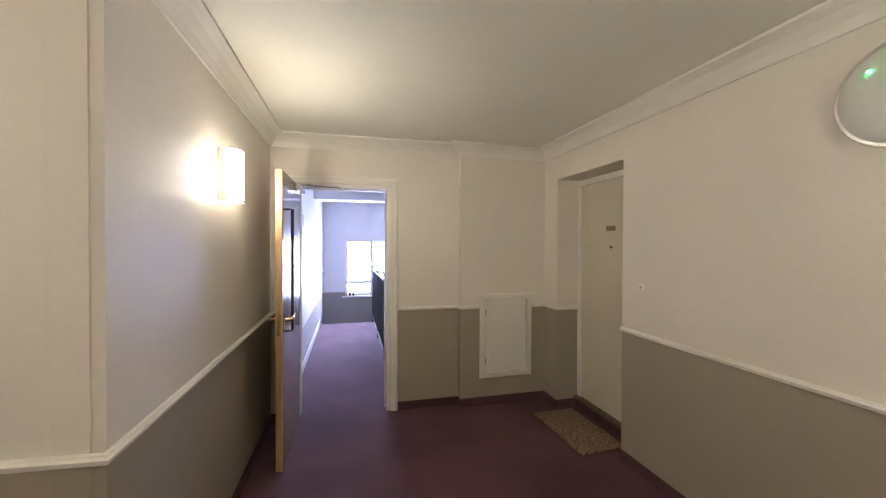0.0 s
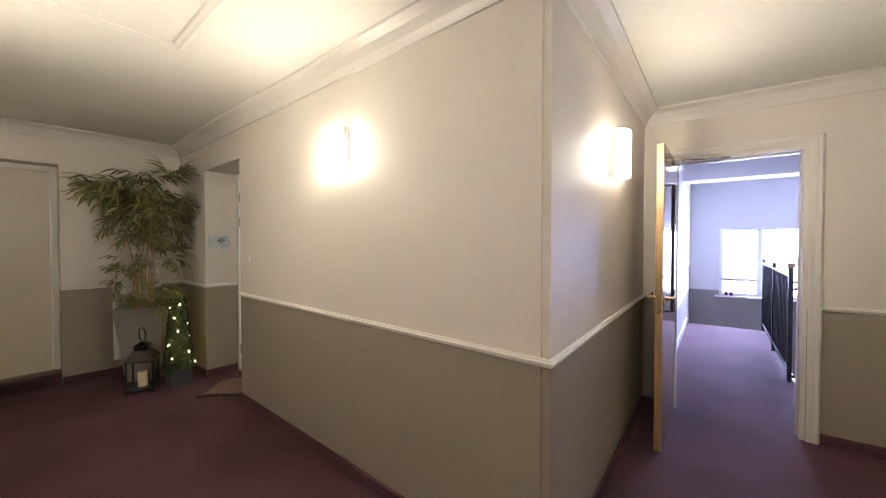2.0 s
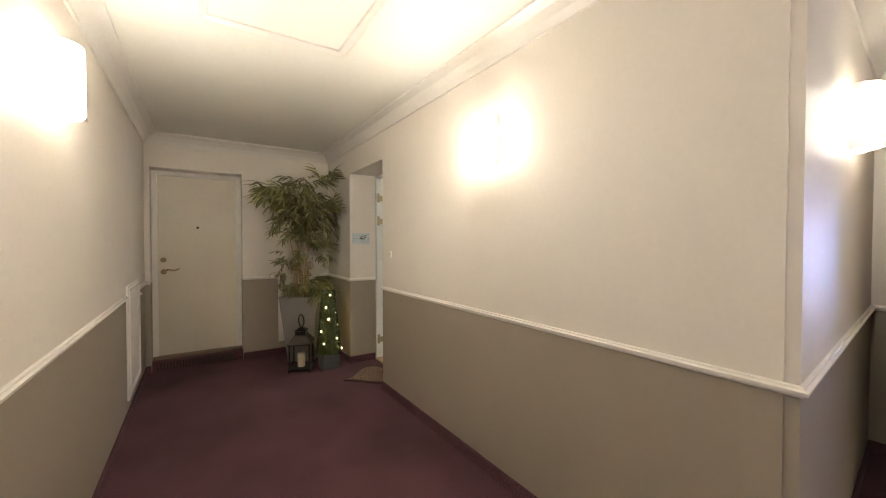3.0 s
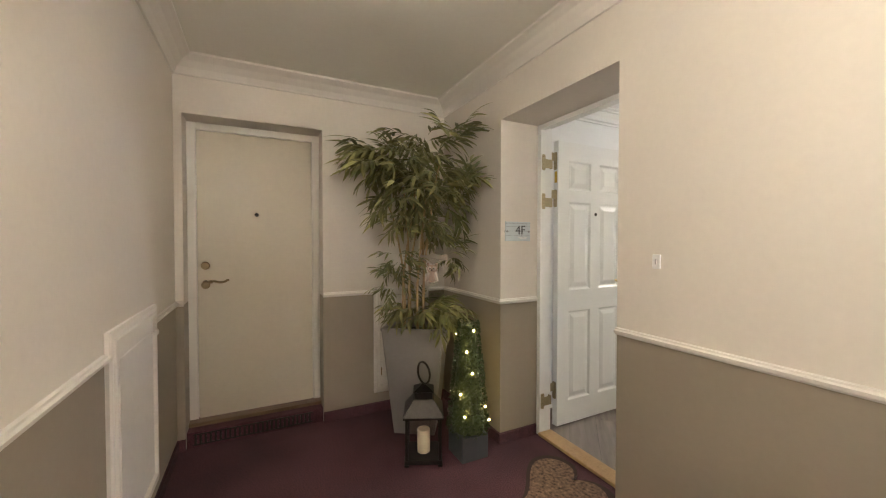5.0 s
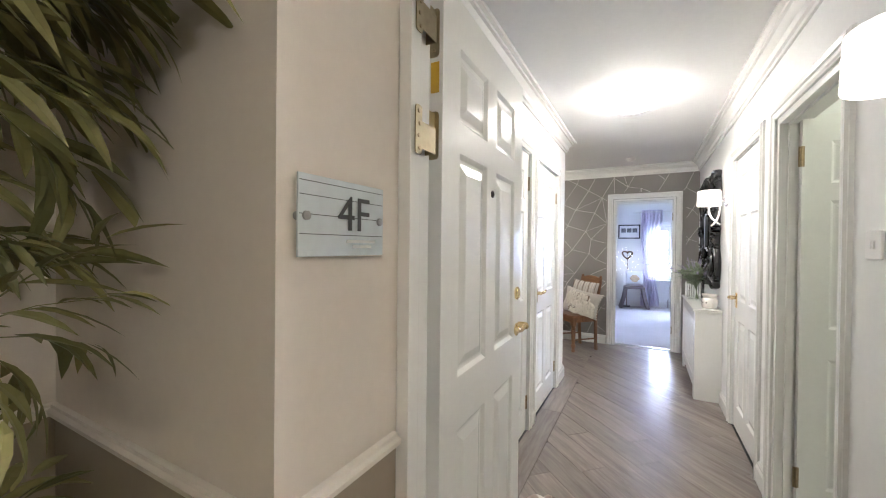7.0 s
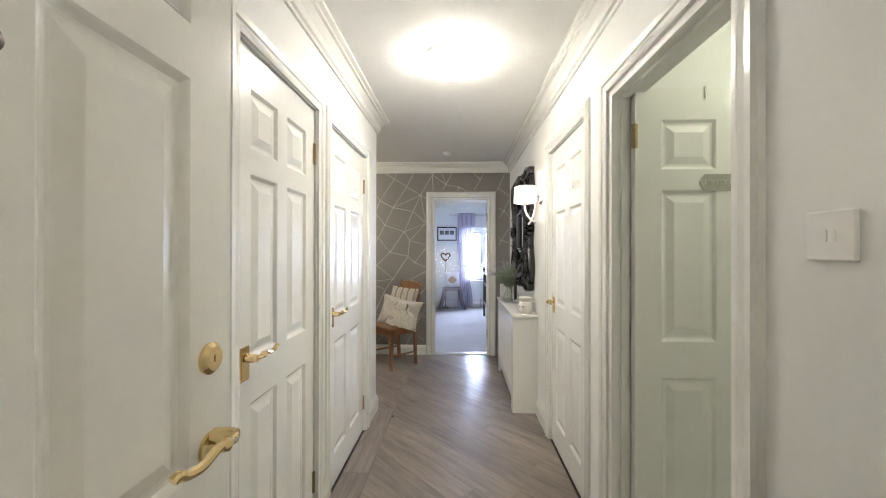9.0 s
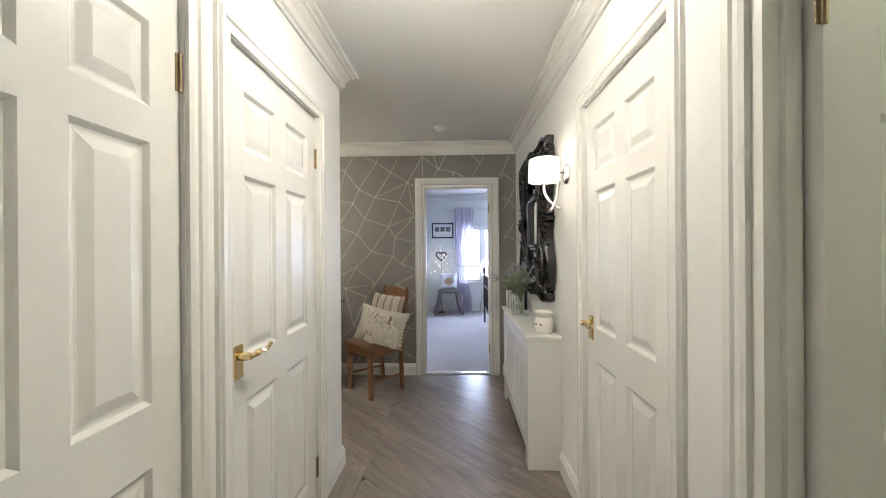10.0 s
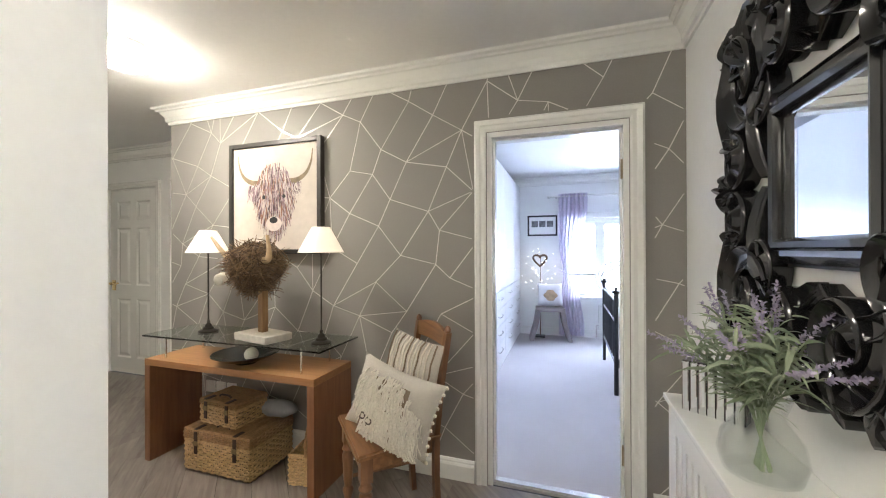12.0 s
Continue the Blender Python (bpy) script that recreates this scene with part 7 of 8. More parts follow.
def carved_mirror():
    W, Hh = 1.2, 1.03
    root = thing("carved_mirror", facing_mx(-3.04, 5.888, 1.005) @ Matrix.Diagonal((0.775, 1, 1.01, 1)), "large black gloss baroque carved frame with a small mirror", "mirror")
    cx, cz = 0.62, 0.5
    g = 0.205
    gz = 0.157
    part("mirror_glass", boxed(cx - g, cx + g, -0.022, -0.016, cz - gz, cz + gz), M_MIRROR, root, "silvered mirror glass")
    sl = bmesh.new()
    rows = []
    prof = [(0.0, 0.016), (0.0, 0.03), (0.01, 0.046), (0.024, 0.05), (0.032, 0.04), (0.045, 0.042), (0.064, 0.03), (0.068, 0.004)]
    for sx, sz in ((-1, -1), (1, -1), (1, 1), (-1, 1)):
        rows.append([sl.verts.new((cx + sx * (g - 0.004 + a), -b, cz + sz * (gz - 0.004 + a))) for a, b in prof])
    for i in range(4):
        p, q = rows[i], rows[(i + 1) % 4]
        for j in range(len(prof) - 1):
            sl.faces.new((p[j], q[j], q[j + 1], p[j + 1]))
    part("inner_frame", sl, M_BLACKGLOSS, root, "black stepped inner moulding", smooth=True)
    backing = boxed(cx - 0.27, cx + 0.27, -0.016, -0.001, cz - 0.225, cz + 0.225)
    part("backing", backing, M_BLACK, root)
    # one quarter of the carving, mirrored to the four corners
    for sx in (-1, 1):
        for sz in (-1, 1):
            place = Matrix.Translation((cx, 0, cz)) @ Matrix.Diagonal((sx, 1, sz, 1))

            def carve(name, make, *args):
                q = bmesh.new()
                make(q, *args)
                q.transform(place)
                part(name, q, M_BLACKGLOSS, root, smooth=True, sharp=75)

            for args in (((0.40, 0.325), 0.135, radians(200), 1.35, 1, 0.07, 0.075), ((0.15, 0.36), 0.115, radians(-40), 1.3, 1, 0.06, 0.07),
                         ((0.475, 0.105), 0.095, radians(60), 1.3, -1, 0.056, 0.065), ((0.285, 0.225), 0.07, radians(100), 1.1, 1, 0.042, 0.06),
                         ((0.53, 0.43), 0.06, radians(250), 1.2, -1, 0.04, 0.055)):
                carve("scroll", scroll, *args)
            steps = (0, 0.15, 0.3, 0.45, 0.6, 0.75, 0.9, 1.0)
            carve("carved_band", ribbon, [(0.02 + 0.3 * s, 0.27 + 0.06 * math.sin(s * math.pi), s) for s in steps], 0.045, 0.06)
            carve("carved_band", ribbon, [(0.27 + 0.05 * math.sin(s * math.pi), 0.02 + 0.28 * s, s) for s in steps], 0.045, 0.06)
            carve("carved_band", ribbon, [(0.6 - 0.05 * math.sin(s * math.pi * 2), 0.02 + 0.42 * s, s) for s in steps], 0.045, 0.055)
            carve("carved_band", ribbon, [(0.02 + 0.52 * s, 0.49 - 0.035 * math.sin(s * math.pi * 2), s) for s in steps], 0.045, 0.055)
            for args in ((0.34, 0.36, radians(35), 0.2, 0.085), (0.09, 0.4, radians(70), 0.13, 0.07), (0.48, 0.14, radians(10), 0.13, 0.07),
                         (0.5, 0.3, radians(-15), 0.1, 0.06), (0.25, 0.43, radians(110), 0.1, 0.06), (0.53, 0.42, radians(46), 0.13, 0.065)):
                carve("acanthus_leaf", acanthus, *args)
    for x, z, a in ((cx, cz + 0.42, 90), (cx, cz - 0.42, -90), (cx + 0.53, cz, 0), (cx - 0.53, cz, 180)):
        q = bmesh.new()
        acanthus(q, x, z, radians(a), 0.11, 0.085)
        part("acanthus_leaf", q, M_BLACKGLOSS, root, smooth=True, sharp=75)


carved_mirror()


def smoke_alarm():
    root = thing("smoke_alarm", Matrix.Translation((-3.8, 5.93, HALL_H)), "small white round smoke alarm on the ceiling", "smoke alarm")
    part("base", lathe([(0, -0.001), (0.055, -0.001), (0.055, -0.012), (0.048, -0.018), (0, -0.018)], 28), M_PLASTIC, root, smooth=True)
    part("cap", lathe([(0.04, -0.0185), (0.038, -0.034), (0.03, -0.04), (0.0005, -0.042)], 28), M_PLASTIC, root, smooth=True)


smoke_alarm()


def dog_doorstop():
    """One plain mesh in the shape of a seated dog, tartan cloth."""
    bm = lathe([(0.0005, 0.0), (0.07, 0.0), (0.078, 0.02), (0.074, 0.07), (0.058, 0.12), (0.042, 0.155), (0.036, 0.165)], 20)
    b = bmesh.new()
    bmesh.ops.create_icosphere(b, subdivisions=3, radius=1, matrix=Matrix.Translation((0.01, -0.008, 0.198)) @ Matrix.Diagonal((0.047, 0.05, 0.043, 1)))
    merge(bm, b)
    b = bmesh.new()
    bmesh.ops.create_icosphere(b, subdivisions=2, radius=1, matrix=Matrix.Translation((0.035, -0.045, 0.186)) @ Matrix.Diagonal((0.026, 0.03, 0.022, 1)))
    merge(bm, b)
    for s in (-1, 1):
        b = bmesh.new()
        bmesh.ops.create_icosphere(b, subdivisions=2, radius=1, matrix=Matrix.Translation((0.008 + s * 0.045, -0.01 + 0.02 * s, 0.205)) @ Matrix.Rotation(s * 0.6, 4, "Y") @ Matrix.Diagonal((0.022, 0.016, 0.032, 1)))
        merge(bm, b)
        b = bmesh.new()
        bmesh.ops.create_icosphere(b, subdivisions=2, radius=1, matrix=Matrix.Translation((0.045 * s + 0.03, -0.075, 0.024)) @ Matrix.Diagonal((0.03, 0.045, 0.024, 1)))
        merge(bm, b)
    ears = []
    for s in (-1, 1):
        first = len(bm.faces)
        b = bmesh.new()
        bmesh.ops.create_icosphere(b, subdivisions=2, radius=1, matrix=Matrix.Translation((0.01 + s * 0.05, -0.005 + 0.012 * s, 0.2)) @ Matrix.Rotation(s * -0.75, 4, "Y") @ Matrix.Diagonal((0.036, 0.02, 0.016, 1)))
        merge(bm, b)
        ears += range(first, len(bm.faces))
    first = len(bm.faces)
    merge(bm, lathe([(0.03, 0.145), (0.055, 0.14), (0.06, 0.152), (0.052, 0.166), (0.034, 0.17)], 20))
    ears += range(first, len(bm.faces))
    mat = bpy.data.materials.new("beige_tartan")
    mat.use_nodes = True
    n, l = mat.node_tree.nodes, mat.node_tree.links
    p = n["Principled BSDF"]
    p.inputs["Roughness"].default_value = 0.95
    co = n.new("ShaderNodeTexCoord")
    cols = []
    for axis, sc in (("X", 9.0), ("Z", 8.0)):
        wv = n.new("ShaderNodeTexWave")
        wv.bands_direction = axis
        wv.inputs["Scale"].default_value = sc * 0.55
        wv.inputs["Distortion"].default_value = 0.6
        l.new(co.outputs["Object"], wv.inputs["Vector"])
        cols.append(wv)
    mul = n.new("ShaderNodeMath")
    mul.operation = "MULTIPLY"
    l.new(cols[0].outputs["Fac"], mul.inputs[0])
    l.new(cols[1].outputs["Fac"], mul.inputs[1])
    ramp = n.new("ShaderNodeValToRGB")
    ramp.color_ramp.elements[0].position, ramp.color_ramp.elements[1].position = 0.15, 0.45
    ramp.color_ramp.elements[0].color, ramp.color_ramp.elements[1].color = (0.33, 0.26, 0.21, 1), (0.6, 0.55, 0.49, 1)
    l.new(mul.outputs[0], ramp.inputs[0])
    l.new(ramp.outputs[0], p.inputs["Base Color"])
    ob = part("dog_doorstop", bm, mat, None, smooth=True)
    ob.data.materials.append(material("brown_felt", (0.13, 0.085, 0.065), 0.95, noise_scale=90, vary=0.2, bump=0.6))
    for k in ears:
        ob.data.polygons[k].material_index = 1
    ob.matrix_world = Matrix.Translation((-4.035, 2.42, 0)) @ Matrix.Rotation(radians(35), 4, "Z") @ Matrix.Scale(1.15, 4)
    tagged(ob, "beige tartan fabric doorstop shaped like a seated dog", "doorstop")


dog_doorstop()

# ---- the bedroom seen through its doorway ----
M_SATIN = material("white_wardrobe_paint", (0.8, 0.8, 0.8), 0.3, vary=0.01)
M_VOILE = bpy.data.materials.new("lilac_voile")
M_VOILE.use_nodes = True
_p = M_VOILE.node_tree.nodes["Principled BSDF"]
_p.inputs["Base Color"].default_value = (0.6, 0.57, 0.64, 1)
_p.inputs["Roughness"].default_value = 0.9
_p.inputs["Transmission Weight"].default_value = 0.0
_t, _m = M_VOILE.node_tree.nodes.new("ShaderNodeBsdfTranslucent"), M_VOILE.node_tree.nodes.new("ShaderNodeMixShader")
_t.inputs[0].default_value = (0.75, 0.72, 0.82, 1)
_m.inputs[0].default_value = 0.55
M_VOILE.node_tree.links.new(_p.outputs[0], _m.inputs[1])
M_VOILE.node_tree.links.new(_t.outputs[0], _m.inputs[2])
M_VOILE.node_tree.links.new(_m.outputs[0], M_VOILE.node_tree.nodes["Material Output"].inputs[0])
M_TAUPE = material("taupe_upholstery", (0.26, 0.22, 0.22), 0.85, noise_scale=150, vary=0.12, bump=0.4)
M_QUILT = material("white_bedding", (0.78, 0.77, 0.78), 0.9, noise_scale=20, vary=0.04, bump=0.3)


def wardrobe(y0, w):
    root = thing("fitted_wardrobe", facing_x(-4.3, y0, 0.004), "white fitted wardrobe with a tall door over drawers", "wardrobe", "fitted wardrobes")
    part("carcass", boxed(0.001, w - 0.001, 0.02, 0.68, 0.0, 2.31), M_SATIN, root)
    part("plinth", boxed(0.001, w - 0.001, 0.008, 0.0195, 0.0, 0.09), M_SATIN, root)
    part("door", boxed(0.004, w - 0.004, 0.0, 0.0195, 0.87, 2.3, bevel=0.003), M_SATIN, root)
    kb = lathe([(0.0005, 0), (0.006, 0), (0.005, 0.012), (0.013, 0.02), (0.0005, 0.026)], 12, Matrix.Rotation(radians(90), 4, "X"))
    k = part("knob", kb, M_CHROME, root, "round metal knob", smooth=True)
    k.matrix_local = Matrix.Translation((0.06, 0, 1.05))
    for i in range(4):
        z = 0.1 + i * 0.191
        part("drawer", boxed(0.004, w - 0.004, 0.0, 0.0195, z, z + 0.185, bevel=0.003), M_SATIN, root)
        h = part("drawer_pull", tube(curve_pts([(w * 0.35, 0, z + 0.11), (w * 0.38, -0.022, z + 0.1), (w * 0.62, -0.022, z + 0.1), (w * 0.65, 0, z + 0.11)], 4), 0.005, 6), M_CHROME, root, "bowed metal pull", smooth=True)


for i in range(5):
    wardrobe(6.64 + i * 0.755, 0.75)


def bed_window():
    w, h = 1.4, 1.13
    root = thing("window_bedroom", Matrix.Translation((-3.55, 10.42, 0.62)), "white framed bedroom window with a deep sill", "window", kind="structure")
    fr = bmesh.new()
    for a in ((0, 0.05, 0, h), (w - 0.05, w, 0, h), (0.05, w - 0.05, 0, 0.05), (0.05, w - 0.05, h - 0.05, h)):
        box(fr, a[0], a[1], 0.09, 0.15, a[2], a[3], bevel=0.004)
    box(fr, 0.36, 0.5, 0.09, 0.15, 0.05, h - 0.05, bevel=0.004)
    box(fr, 0.05, 0.36, 0.092, 0.148, 0.3, 0.35, bevel=0.004)
    box(fr, 0.94, 1.0, 0.09, 0.15, 0.05, h - 0.05, bevel=0.004)
    part("frame", fr, M_GLOSS, root)
    for x0, x1 in ((0.05, 0.36), (0.5, 0.94), (1.0, 1.35)):
        g = part("pane", boxed(x0, x1, 0.117, 0.121, 0.05, h - 0.05), M_GLASS, root)
        g.visible_shadow = False
    part("sill", boxed(-0.08, w + 0.08, -0.08, 0.09, -0.03, -0.001, bevel=0.006), M_GLOSS, root, "white sill board")
    disc = thing("carved_disc", Matrix.Translation((-2.9, 10.40, 0.895)), "round silver carved disc standing on the sill", "ornament")
    tilt = Matrix.Rotation(radians(90), 4, "X")
    for k in range(4):
        r = 0.09 + 0.055 * k
        ring = [(r * math.cos(a), 0, r * math.sin(a)) for a in [i * math.pi / 18 for i in range(36)]]
        part("ring", tube(ring, 0.014, 6, closed=True), M_CHROME, disc, smooth=True)
    sp = bmesh.new()
    for i in range(30):
        a = i * math.pi / 15
        tube([(0.08 * math.cos(a), 0, 0.08 * math.sin(a)), (0.265 * math.cos(a + 0.2), 0, 0.265 * math.sin(a + 0.2))], 0.006, 4, sp)
    part("spokes", sp, M_CHROME, disc)


bed_window()


def curtain():
    root = thing("curtain", Matrix.Translation((-3.5, 10.32, 0)), "lilac-grey voile eyelet curtain tied to one side", "curtain")
    n, rows = 60, 26
    bm = bmesh.new()
    grid = []
    for j in range(rows + 1):
        z = 2.17 - 2.13 * j / rows
        tie = math.exp(-((z - 0.95) / 0.28) ** 2)
        left = -0.21 - 0.0 * tie
        right = 0.2 - 0.17 * tie
        if z < 0.95:
            right = 0.03 + 0.12 * min(1, (0.95 - z) / 0.7)
        elif z < 1.9:
            right = 0.03 + (0.2 - 0.03) * ((z - 0.95) / 0.95) ** 1.2
        row = []
        for i in range(n + 1):
            u = i / n
            x = left + (right - left) * u + (0.06 * tie * (1 - u))
            y = 0.028 * math.sin(u * 2 * math.pi * 7) * (1 - 0.35 * tie)
            row.append(bm.verts.new((x, y, z)))
        grid.append(row)
    for a, b in zip(grid, grid[1:]):
        for i in range(n):
            bm.faces.new((a[i], a[i + 1], b[i + 1], b[i]))
    part("drape", bm, M_VOILE, root, smooth=True)
    part("tie_back", tube([(-0.2, 0.05, 1.02), (-0.1, -0.045, 0.97), (0.02, -0.045, 0.95), (0.045, 0.0, 0.96)], 0.012, 6), M_VOILE, root)
    rod = thing("curtain_rod", Matrix.Translation((-2.85, 10.32, 2.13)), "white curtain pole with round ends", "curtain rod")
    part("pole", tube([(-0.98, 0, 0), (0.98, 0, 0)], 0.013, 12), M_GLOSS, rod, smooth=True)
    for s in (-1, 1):
        part("finial", lathe([(0.0005, 0), (0.016, 0), (0.026, 0.02), (0.016, 0.045), (0.0005, 0.05)], 14, Matrix.Translation((s * 0.981, 0, 0)) @ Matrix.Rotation(radians(90 * s), 4, "Y")), M_GLOSS, rod, smooth=True)
        part("bracket", boxed(s * 0.9 - 0.01, s * 0.9 + 0.01, 0.0, 0.099, -0.014, 0.014), M_GLOSS, rod)
    cas = thing("blind_cassette", Matrix.Translation((-2.85, 10.42, 1.8)), "white roller blind cassette over the window", "blind")
    part("cassette", boxed(-0.68, 0.68, -0.07, -0.001, 0.0, 0.08, bevel=0.01), M_GLOSS, cas)


curtain()


def small_picture():
    root = thing("small_framed_print", Matrix.Translation((-3.955, 10.42, 1.70)), "black framed print with three small grey photographs", "picture")
    w, h = 0.225, 0.16
    fr = bmesh.new()
    for a in ((-w, -w + 0.025, -h, h), (w - 0.025, w, -h, h), (-w + 0.025, w - 0.025, -h, -h + 0.025), (-w + 0.025, w - 0.025, h - 0.025, h)):
        box(fr, a[0], a[1], -0.025, -0.001, a[2], a[3], bevel=0.002)
    part("frame", fr, M_BLACK, root)
    part("mount", boxed(-w + 0.026, w - 0.026, -0.012, -0.002, -h + 0.026, h - 0.026), M_PLASTIC, root)
    for x in (-0.115, 0.0, 0.115):
        part("photograph", boxed(x - 0.048, x + 0.048, -0.0135, -0.0122, -0.02, 0.075), material("grey_photo", (0.16, 0.16, 0.17), 0.4, noise_scale=25, vary=0.6), root)


small_picture()


def stool():
    root = thing("dressing_stool", Matrix.Translation((-3.83, 10.08, 0.005)) @ Matrix.Rotation(radians(8), 4, "Z"), "taupe upholstered stool with splayed panel legs", "stool")
    top = boxed(-0.2, 0.2, -0.15, 0.15, 0.43, 0.48, bevel=0.018)
    part("seat", top, M_TAUPE, root, smooth=True)
    for s in (-1, 1):
        bm = bmesh.new()
        rows = []
        for x, z in ((0.17, 0.432), (0.2, 0.25), (0.27, 0.0)):
            rows.append([bm.verts.new((s * (x + dx), dy, z)) for dx, dy in ((-0.03, -0.14), (0.03, -0.14), (0.03, 0.14), (-0.03, 0.14))])
        for p, q in zip(rows, rows[1:]):
            for i in range(4):
                bm.faces.new((p[i], p[(i + 1) % 4], q[(i + 1) % 4], q[i]))
        bm.faces.new(rows[0])
        bm.faces.new(rows[-1][::-1])
        bmesh.ops.bevel(bm, geom=bm.edges[:], offset=0.008, segments=2, affect="EDGES")
        part("leg_panel", bm, M_TAUPE, root)
    cu = thing("bed_cushion", Matrix.Translation((-3.83, 10.1, 0.665)) @ Matrix.Rotation(radians(8), 4, "Z") @ Matrix.Rotation(radians(-14), 4, "X"), "white cushion with a tan printed patch on the stool", "cushion")
    part("cover", cushion_bm(0.36, 0.34, 0.12, 5), M_QUILT, cu, smooth=True)
    pt = bmesh.new()
    poly(pt, [(0.09 * math.cos(a) + 0.012 * math.cos(5 * a), -0.02 + 0.08 * math.sin(a)) for a in [i * math.pi / 14 for i in range(28)]], -0.066)
    part("printed_patch", pt, material("tan_print", (0.5, 0.36, 0.22), 0.8, noise_scale=20, vary=0.25), cu, "tan printed patch")


stool()


def twig_tree():
    root = thing("twig_tree", Matrix.Translation((-3.98, 10.25, 0.005)), "bare twig tree with a heart wreath and tiny lights", "decoration")
    rng = random.Random(17)
    part("trunk", tube([(0, 0, 0.0), (0.0, 0.01, 0.7), (0.01, 0, 1.25)], 0.008, 6, taper=0.5), M_TWIG, root)
    part("foot", boxed(-0.07, 0.07, -0.07, 0.07, 0.0, 0.02, bevel=0.003), M_DARKMETAL, root)
    tips = []
    for i in range(16):
        z = 0.55 + 0.65 * i / 15
        a = i * 2.4
        d = Vector((math.cos(a), 0.3 * math.sin(a), 0.75))
        ln = 0.3 - 0.12 * i / 15
        p0 = Vector((0, 0, z))
        p1, p2 = p0 + d * ln * 0.5 + Vector((0, 0, 0.02)), p0 + d * ln
        p2.y = min(p2.y, 0.14)
        part("branch", tube([p0, p1, p2], 0.0035, 5, taper=0.4), M_CERAMIC, root)
        tips += [p1, p2]
    bl = bmesh.new()
    bmesh.ops.create_icosphere(bl, subdivisions=1, radius=0.008)
    me = bpy.data.meshes.new("tiny_light")
    bl.to_mesh(me)
    bl.free()
    me.materials.append(M_TINY)
    for p in tips:
        shared("tiny_light", me, root, Matrix.Translation(p))
    heart = [(0.1 * math.sin(t) ** 3, -0.02, 1.17 + 0.1 * (13 * math.cos(t) - 5 * math.cos(2 * t) - 2 * math.cos(3 * t)) / 16) for t in [i * 2 * math.pi / 30 for i in range(30)]]
    part("heart_wreath", tube(heart, 0.017, 6, closed=True), M_TWIG, root, "woven twig heart")


M_TINY = glow("tiny_white_light", (1, 0.95, 0.9), 6)
twig_tree()


def bed_radiator():
    root = thing("radiator", Matrix.Translation((-3.15, 10.42, 0.14)), "white ribbed panel radiator under the window", "radiator")
    bm = boxed(0, 0.9, -0.09, -0.02, 0, 0.36, bevel=0.008)
    for i in range(22):
        box(bm, 0.02 + i * 0.04, 0.036 + i * 0.04, -0.096, -0.09, 0.02, 0.34)
    part("panel", bm, M_GLOSS, root)
    part("bracket", boxed(0.1, 0.8, -0.02, -0.001, 0.1, 0.15), M_GLOSS, root)
    part("valve", tube([(-0.03, -0.05, -0.13), (-0.03, -0.05, 0.06), (0.0, -0.05, 0.06)], 0.012, 8), M_CHROME, root, "metal valve")


bed_radiator()


def bed():
    root = thing("bed", Matrix.Translation((-3.17, 8.1, 0.004)), "black metal bed frame with brass-coloured finials and white bedding", "bed")
    for y, hgt in ((0.0, 0.92), (1.15, 0.92)):
        part("post", tube([(0, y, 0), (0, y, hgt)], 0.02, 10), M_BLACK, root, smooth=True)
        part("finial", lathe([(0.022, hgt), (0.034, hgt + 0.012), (0.034, hgt + 0.024), (0.012, hgt + 0.034), (0.02, hgt + 0.05), (0.0005, hgt + 0.062)], 14, Matrix.Translation((0, y, 0))), M_DARKMETAL, root, smooth=True)
    for z, r in ((0.86, 0.014), (0.66, 0.011), (0.28, 0.014)):
        part("rail", tube([(0, 0.0, z), (0, 1.15, z)], r, 8), M_BLACK, root, smooth=True)
    for i in range(9):
        y = 0.115 * (i + 1)
        part("spindle", tube([(0, y, 0.28), (0, y, 0.86)], 0.007, 6), M_BLACK, root, smooth=True)
    part("side_rail", boxed(0.0, 1.95, 0.02, 0.05, 0.24, 0.32), M_BLACK, root)
    part("side_rail", boxed(0.0, 1.95, 1.1, 1.13, 0.24, 0.32), M_BLACK, root)
    part("leg", boxed(1.9, 1.95, 0.02, 0.06, 0.0, 0.24), M_BLACK, root)
    part("leg", boxed(1.9, 1.95, 1.08, 1.12, 0.0, 0.24), M_BLACK, root)
    mt = thing("mattress", Matrix.Translation((-3.13, 8.15, 0.33)), "white mattress and quilt hanging over the bed's side", "bedding")
    bm = bmesh.new()
    n = 26
    g = []
    for i in range(n + 1):
        row = []
        for j in range(n + 1):
            u, v = i / n, j / n
            x, y = 0.02 + u * 1.95, -0.09 + v * 1.23
            z = 0.34 + 0.025 * noise.noise(Vector((x * 3, y * 3, 1)))
            if v < 0.1:
                z = 0.34 - (0.1 - v) * 10 * 0.42 + 0.02 * math.sin(x * 14)
                y = -0.11 + 0.02 * math.sin(x * 14)
            if v > 0.94:
                z = 0.2
            row.append(bm.verts.new((x, y, z)))
        g.append(row)
    for i in range(n):
        for j in range(n):
            bm.faces.new((g[i][j], g[i + 1][j], g[i + 1][j + 1], g[i][j + 1]))
    bmesh.ops.solidify(bm, geom=bm.faces[:], thickness=0.02)
    part("quilt", bm, M_QUILT, mt, smooth=True)
    part("core", boxed(0.03, 1.9, 0.0, 1.05, 0.0, 0.29, bevel=0.04), M_QUILT, mt, smooth=True)


bed()

# ---- papered wall: silver lines of the print ----


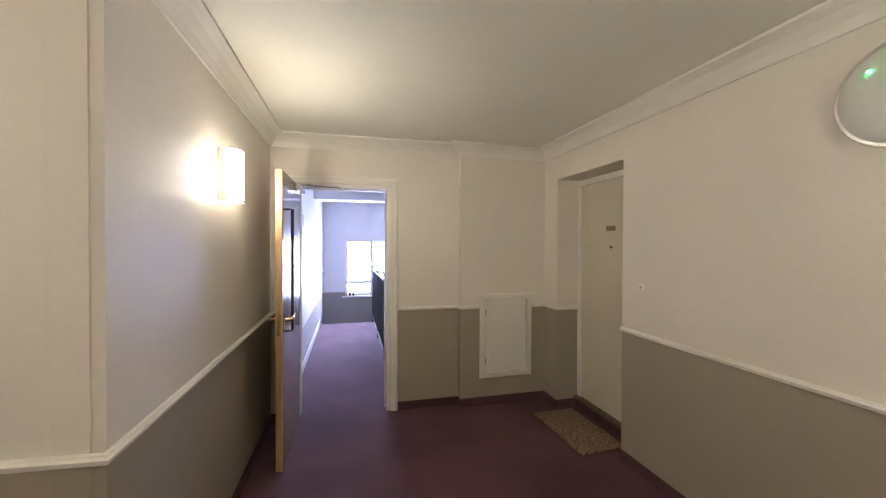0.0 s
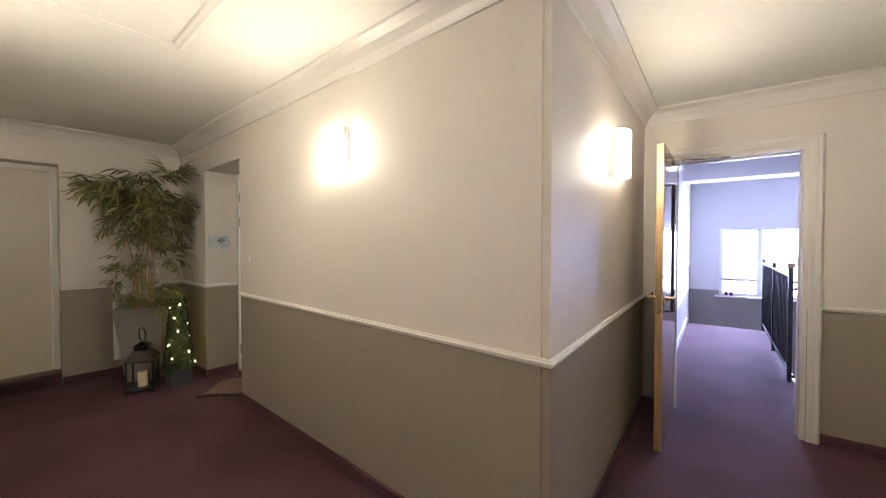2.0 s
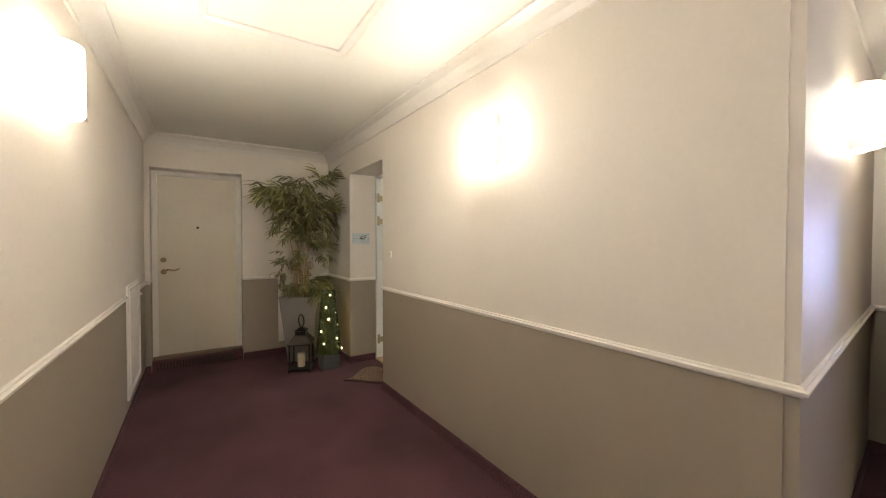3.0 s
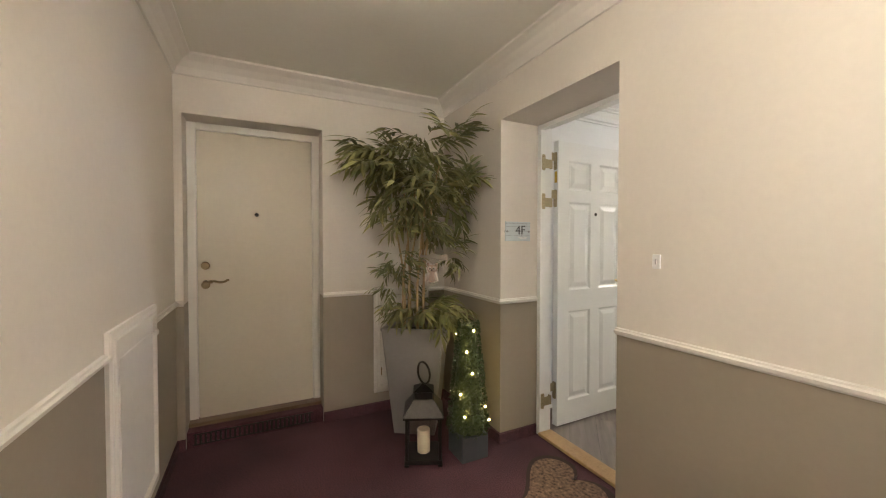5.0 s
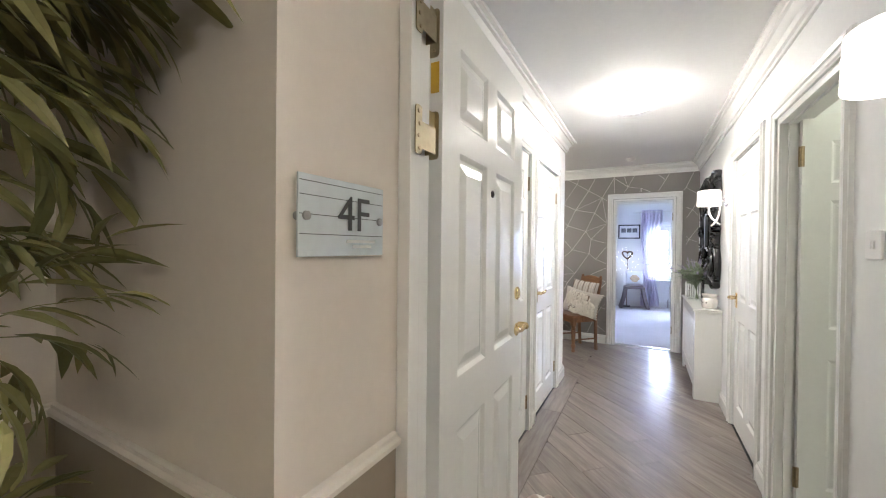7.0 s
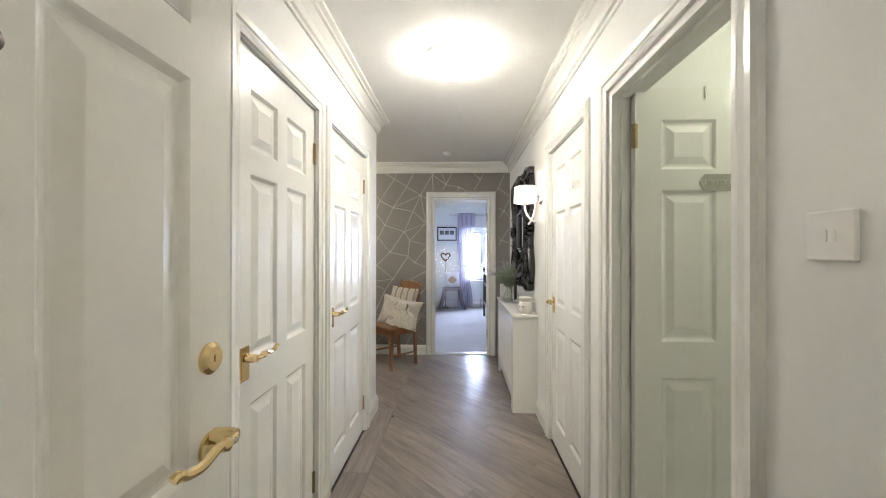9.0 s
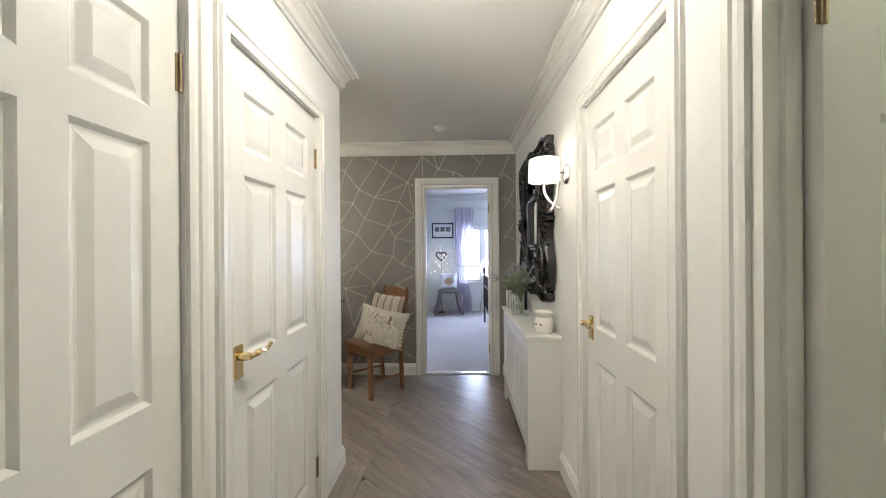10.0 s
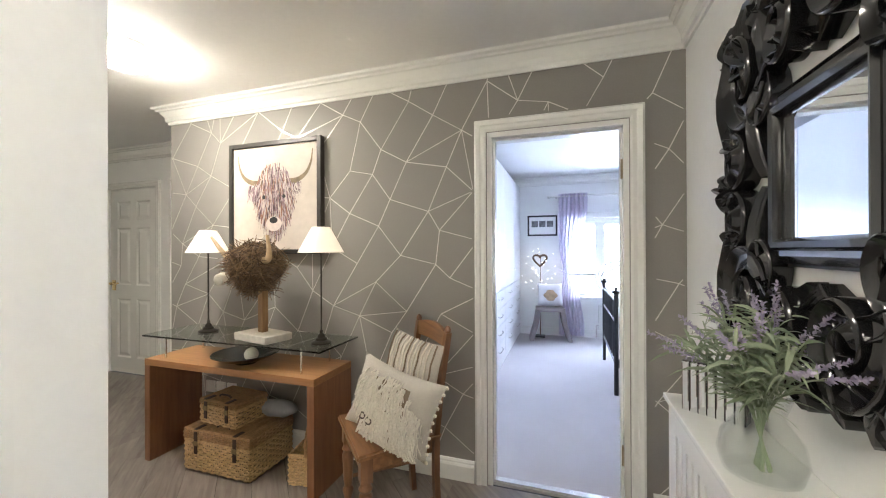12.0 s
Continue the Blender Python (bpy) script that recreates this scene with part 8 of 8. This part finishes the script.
def paper_lines():
    rng = random.Random(44)
    lines, knots = [], {}
    step_u, step_v, lean = 0.2, 0.265, radians(-29)
    for i in range(-10, 24):
        for j in range(-4, 18):
            u, v = i * step_u + rng.uniform(-0.05, 0.05), j * step_v + rng.uniform(-0.06, 0.06)
            knots[i, j] = (-6.5 + u * math.cos(lean) - v * math.sin(lean), 0.3 + u * math.sin(lean) + v * math.cos(lean))
    for (i, j), p in knots.items():
        east, north, far = knots.get((i + 1, j)), knots.get((i, j + 1)), knots.get((i + 1, j + 1))
        if not (east and north and far):
            continue
        if rng.random() < 0.8:
            lines.append((p, east))
        if rng.random() < 0.95:
            lines.append((p, north))
        if rng.random() < 0.3:
            lines.append((p, far) if rng.random() < 0.5 else (east, north))
    bm = bmesh.new()
    n_line = 0
    def inside_opening(x, z):
        return (-4.1 < x < -3.18 and z < 2.07)
    for (x0, z0), (x1, z1) in lines:
        d = Vector((x1 - x0, z1 - z0))
        ln = d.length
        if ln < 0.02:
            continue
        d /= ln
        o = Vector((-d.y, d.x)) * rng.uniform(0.0019, 0.0028)
        pieces = max(1, int(ln / 0.012))
        for i in range(pieces):
            a, b = Vector((x0, z0)) + d * (ln * i / pieces), Vector((x0, z0)) + d * (ln * (i + 1) / pieces)
            if any(inside_opening(p.x, p.y) or not (-6.49 < p.x < -3.05 and 0.12 < p.y < 2.33) for p in (a, b)):
                continue
            y = 6.4690 - 0.0003 * (n_line % 3)
            bm.faces.new([bm.verts.new((p.x, y, p.y)) for p in (a - o, b - o, b + o, a + o)])
        n_line += 1
    ob = part("printed_lines", bm, M_FOIL, bpy.data.objects["wall_papered"], "silver foil lines of the wallpaper print")
    ob.matrix_parent_inverse = bpy.data.objects["wall_papered"].matrix_world.inverted()
    ob["kind"] = "stuff"


bpy.context.view_layer.update()
paper_lines()

# ---- plank floor of the hall ----
M_PLANK = grained("grey_oak_plank", (0.165, 0.138, 0.12), (0.295, 0.255, 0.225), 0.25, "X", 9, 4.5, island=0.12, bump=0.2)


def clip(pts, axis, value, keep_less):
    out = []
    for i, p in enumerate(pts):
        q = pts[(i + 1) % len(pts)]
        a, b = (p[axis] - value), (q[axis] - value)
        if keep_less:
            a, b = -a, -b
        if a >= 0:
            out.append(p)
        if a * b < 0:
            t = a / (a - b)
            out.append((p[0] + (q[0] - p[0]) * t, p[1] + (q[1] - p[1]) * t))
    return out


def clip_rect(pts, r):
    for axis, v, less in ((0, r[0], False), (0, r[1], True), (1, r[2], False), (1, r[3], True)):
        if len(pts) < 3:
            return []
        pts = clip(pts, axis, v, less)
    return pts


def plank(parent, pts, turn):
    """One plank from its outline on plan; its own x axis runs along the grain."""
    bm = bmesh.new()
    c = (sum(p[0] for p in pts) / len(pts), sum(p[1] for p in pts) / len(pts))
    m = Matrix.Translation((c[0], c[1], 0)) @ Matrix.Rotation(turn, 4, "Z")
    inv = m.inverted()
    local = [inv @ Vector((p[0], p[1], 0)) for p in pts]
    top = [bm.verts.new((v.x, v.y, 0.0)) for v in local]
    low = [bm.verts.new((v.x, v.y, -0.011)) for v in local]
    bm.faces.new(top)
    bm.faces.new(low[::-1])
    for i in range(len(top)):
        bm.faces.new((top[i], low[i], low[(i + 1) % len(top)], top[(i + 1) % len(top)]))
    bmesh.ops.recalc_face_normals(bm, faces=bm.faces[:])
    me = bpy.data.meshes.new("plank")
    bm.to_mesh(me)
    bm.free()
    me.materials.append(M_PLANK)
    ob = new("plank", me)
    ob.parent = parent
    ob.matrix_parent_inverse = parent.matrix_world.inverted()
    ob.matrix_basis = m


def lay_planks():
    parent = bpy.data.objects["floor_hall_base"]
    rng = random.Random(8)
    turn = radians(-45)
    d, o = Vector((math.cos(turn), math.sin(turn))), Vector((-math.sin(turn), math.cos(turn)))
    rects = [(-4.21, -3.04, 1.5, 6.47), (-6.5, -4.21, 4.83, 6.47), (-9.0, -6.5, 4.83, 7.15)]
    centre = Vector((-5.0, 5.0))
    w, ln, gap = 0.18, 1.22, 0.0009
    for i in range(-30, 31):
        shift = rng.uniform(0, ln)
        for j in range(-6, 7):
            a = centre + o * (i * w) + d * (j * ln + shift)
            pts = [a + d * gap + o * gap, a + d * (ln - gap) + o * gap, a + d * (ln - gap) + o * (w - gap), a + d * gap + o * (w - gap)]
            for r in rects:
                cut = clip_rect([(p.x, p.y) for p in pts], r)
                if len(cut) >= 3 and 0.5 * abs(sum(cut[k][0] * cut[(k + 1) % len(cut)][1] - cut[(k + 1) % len(cut)][0] * cut[k][1] for k in range(len(cut)))) > 0.0008:
                    plank(parent, cut, turn)
    y = 1.5
    while y < 4.83:
        e = min(4.83, y + 1.22)
        plank(parent, [(-4.37, y + gap), (-4.2125, y + gap), (-4.2125, e - gap), (-4.37, e - gap)], radians(90))
        y = e


lay_planks()
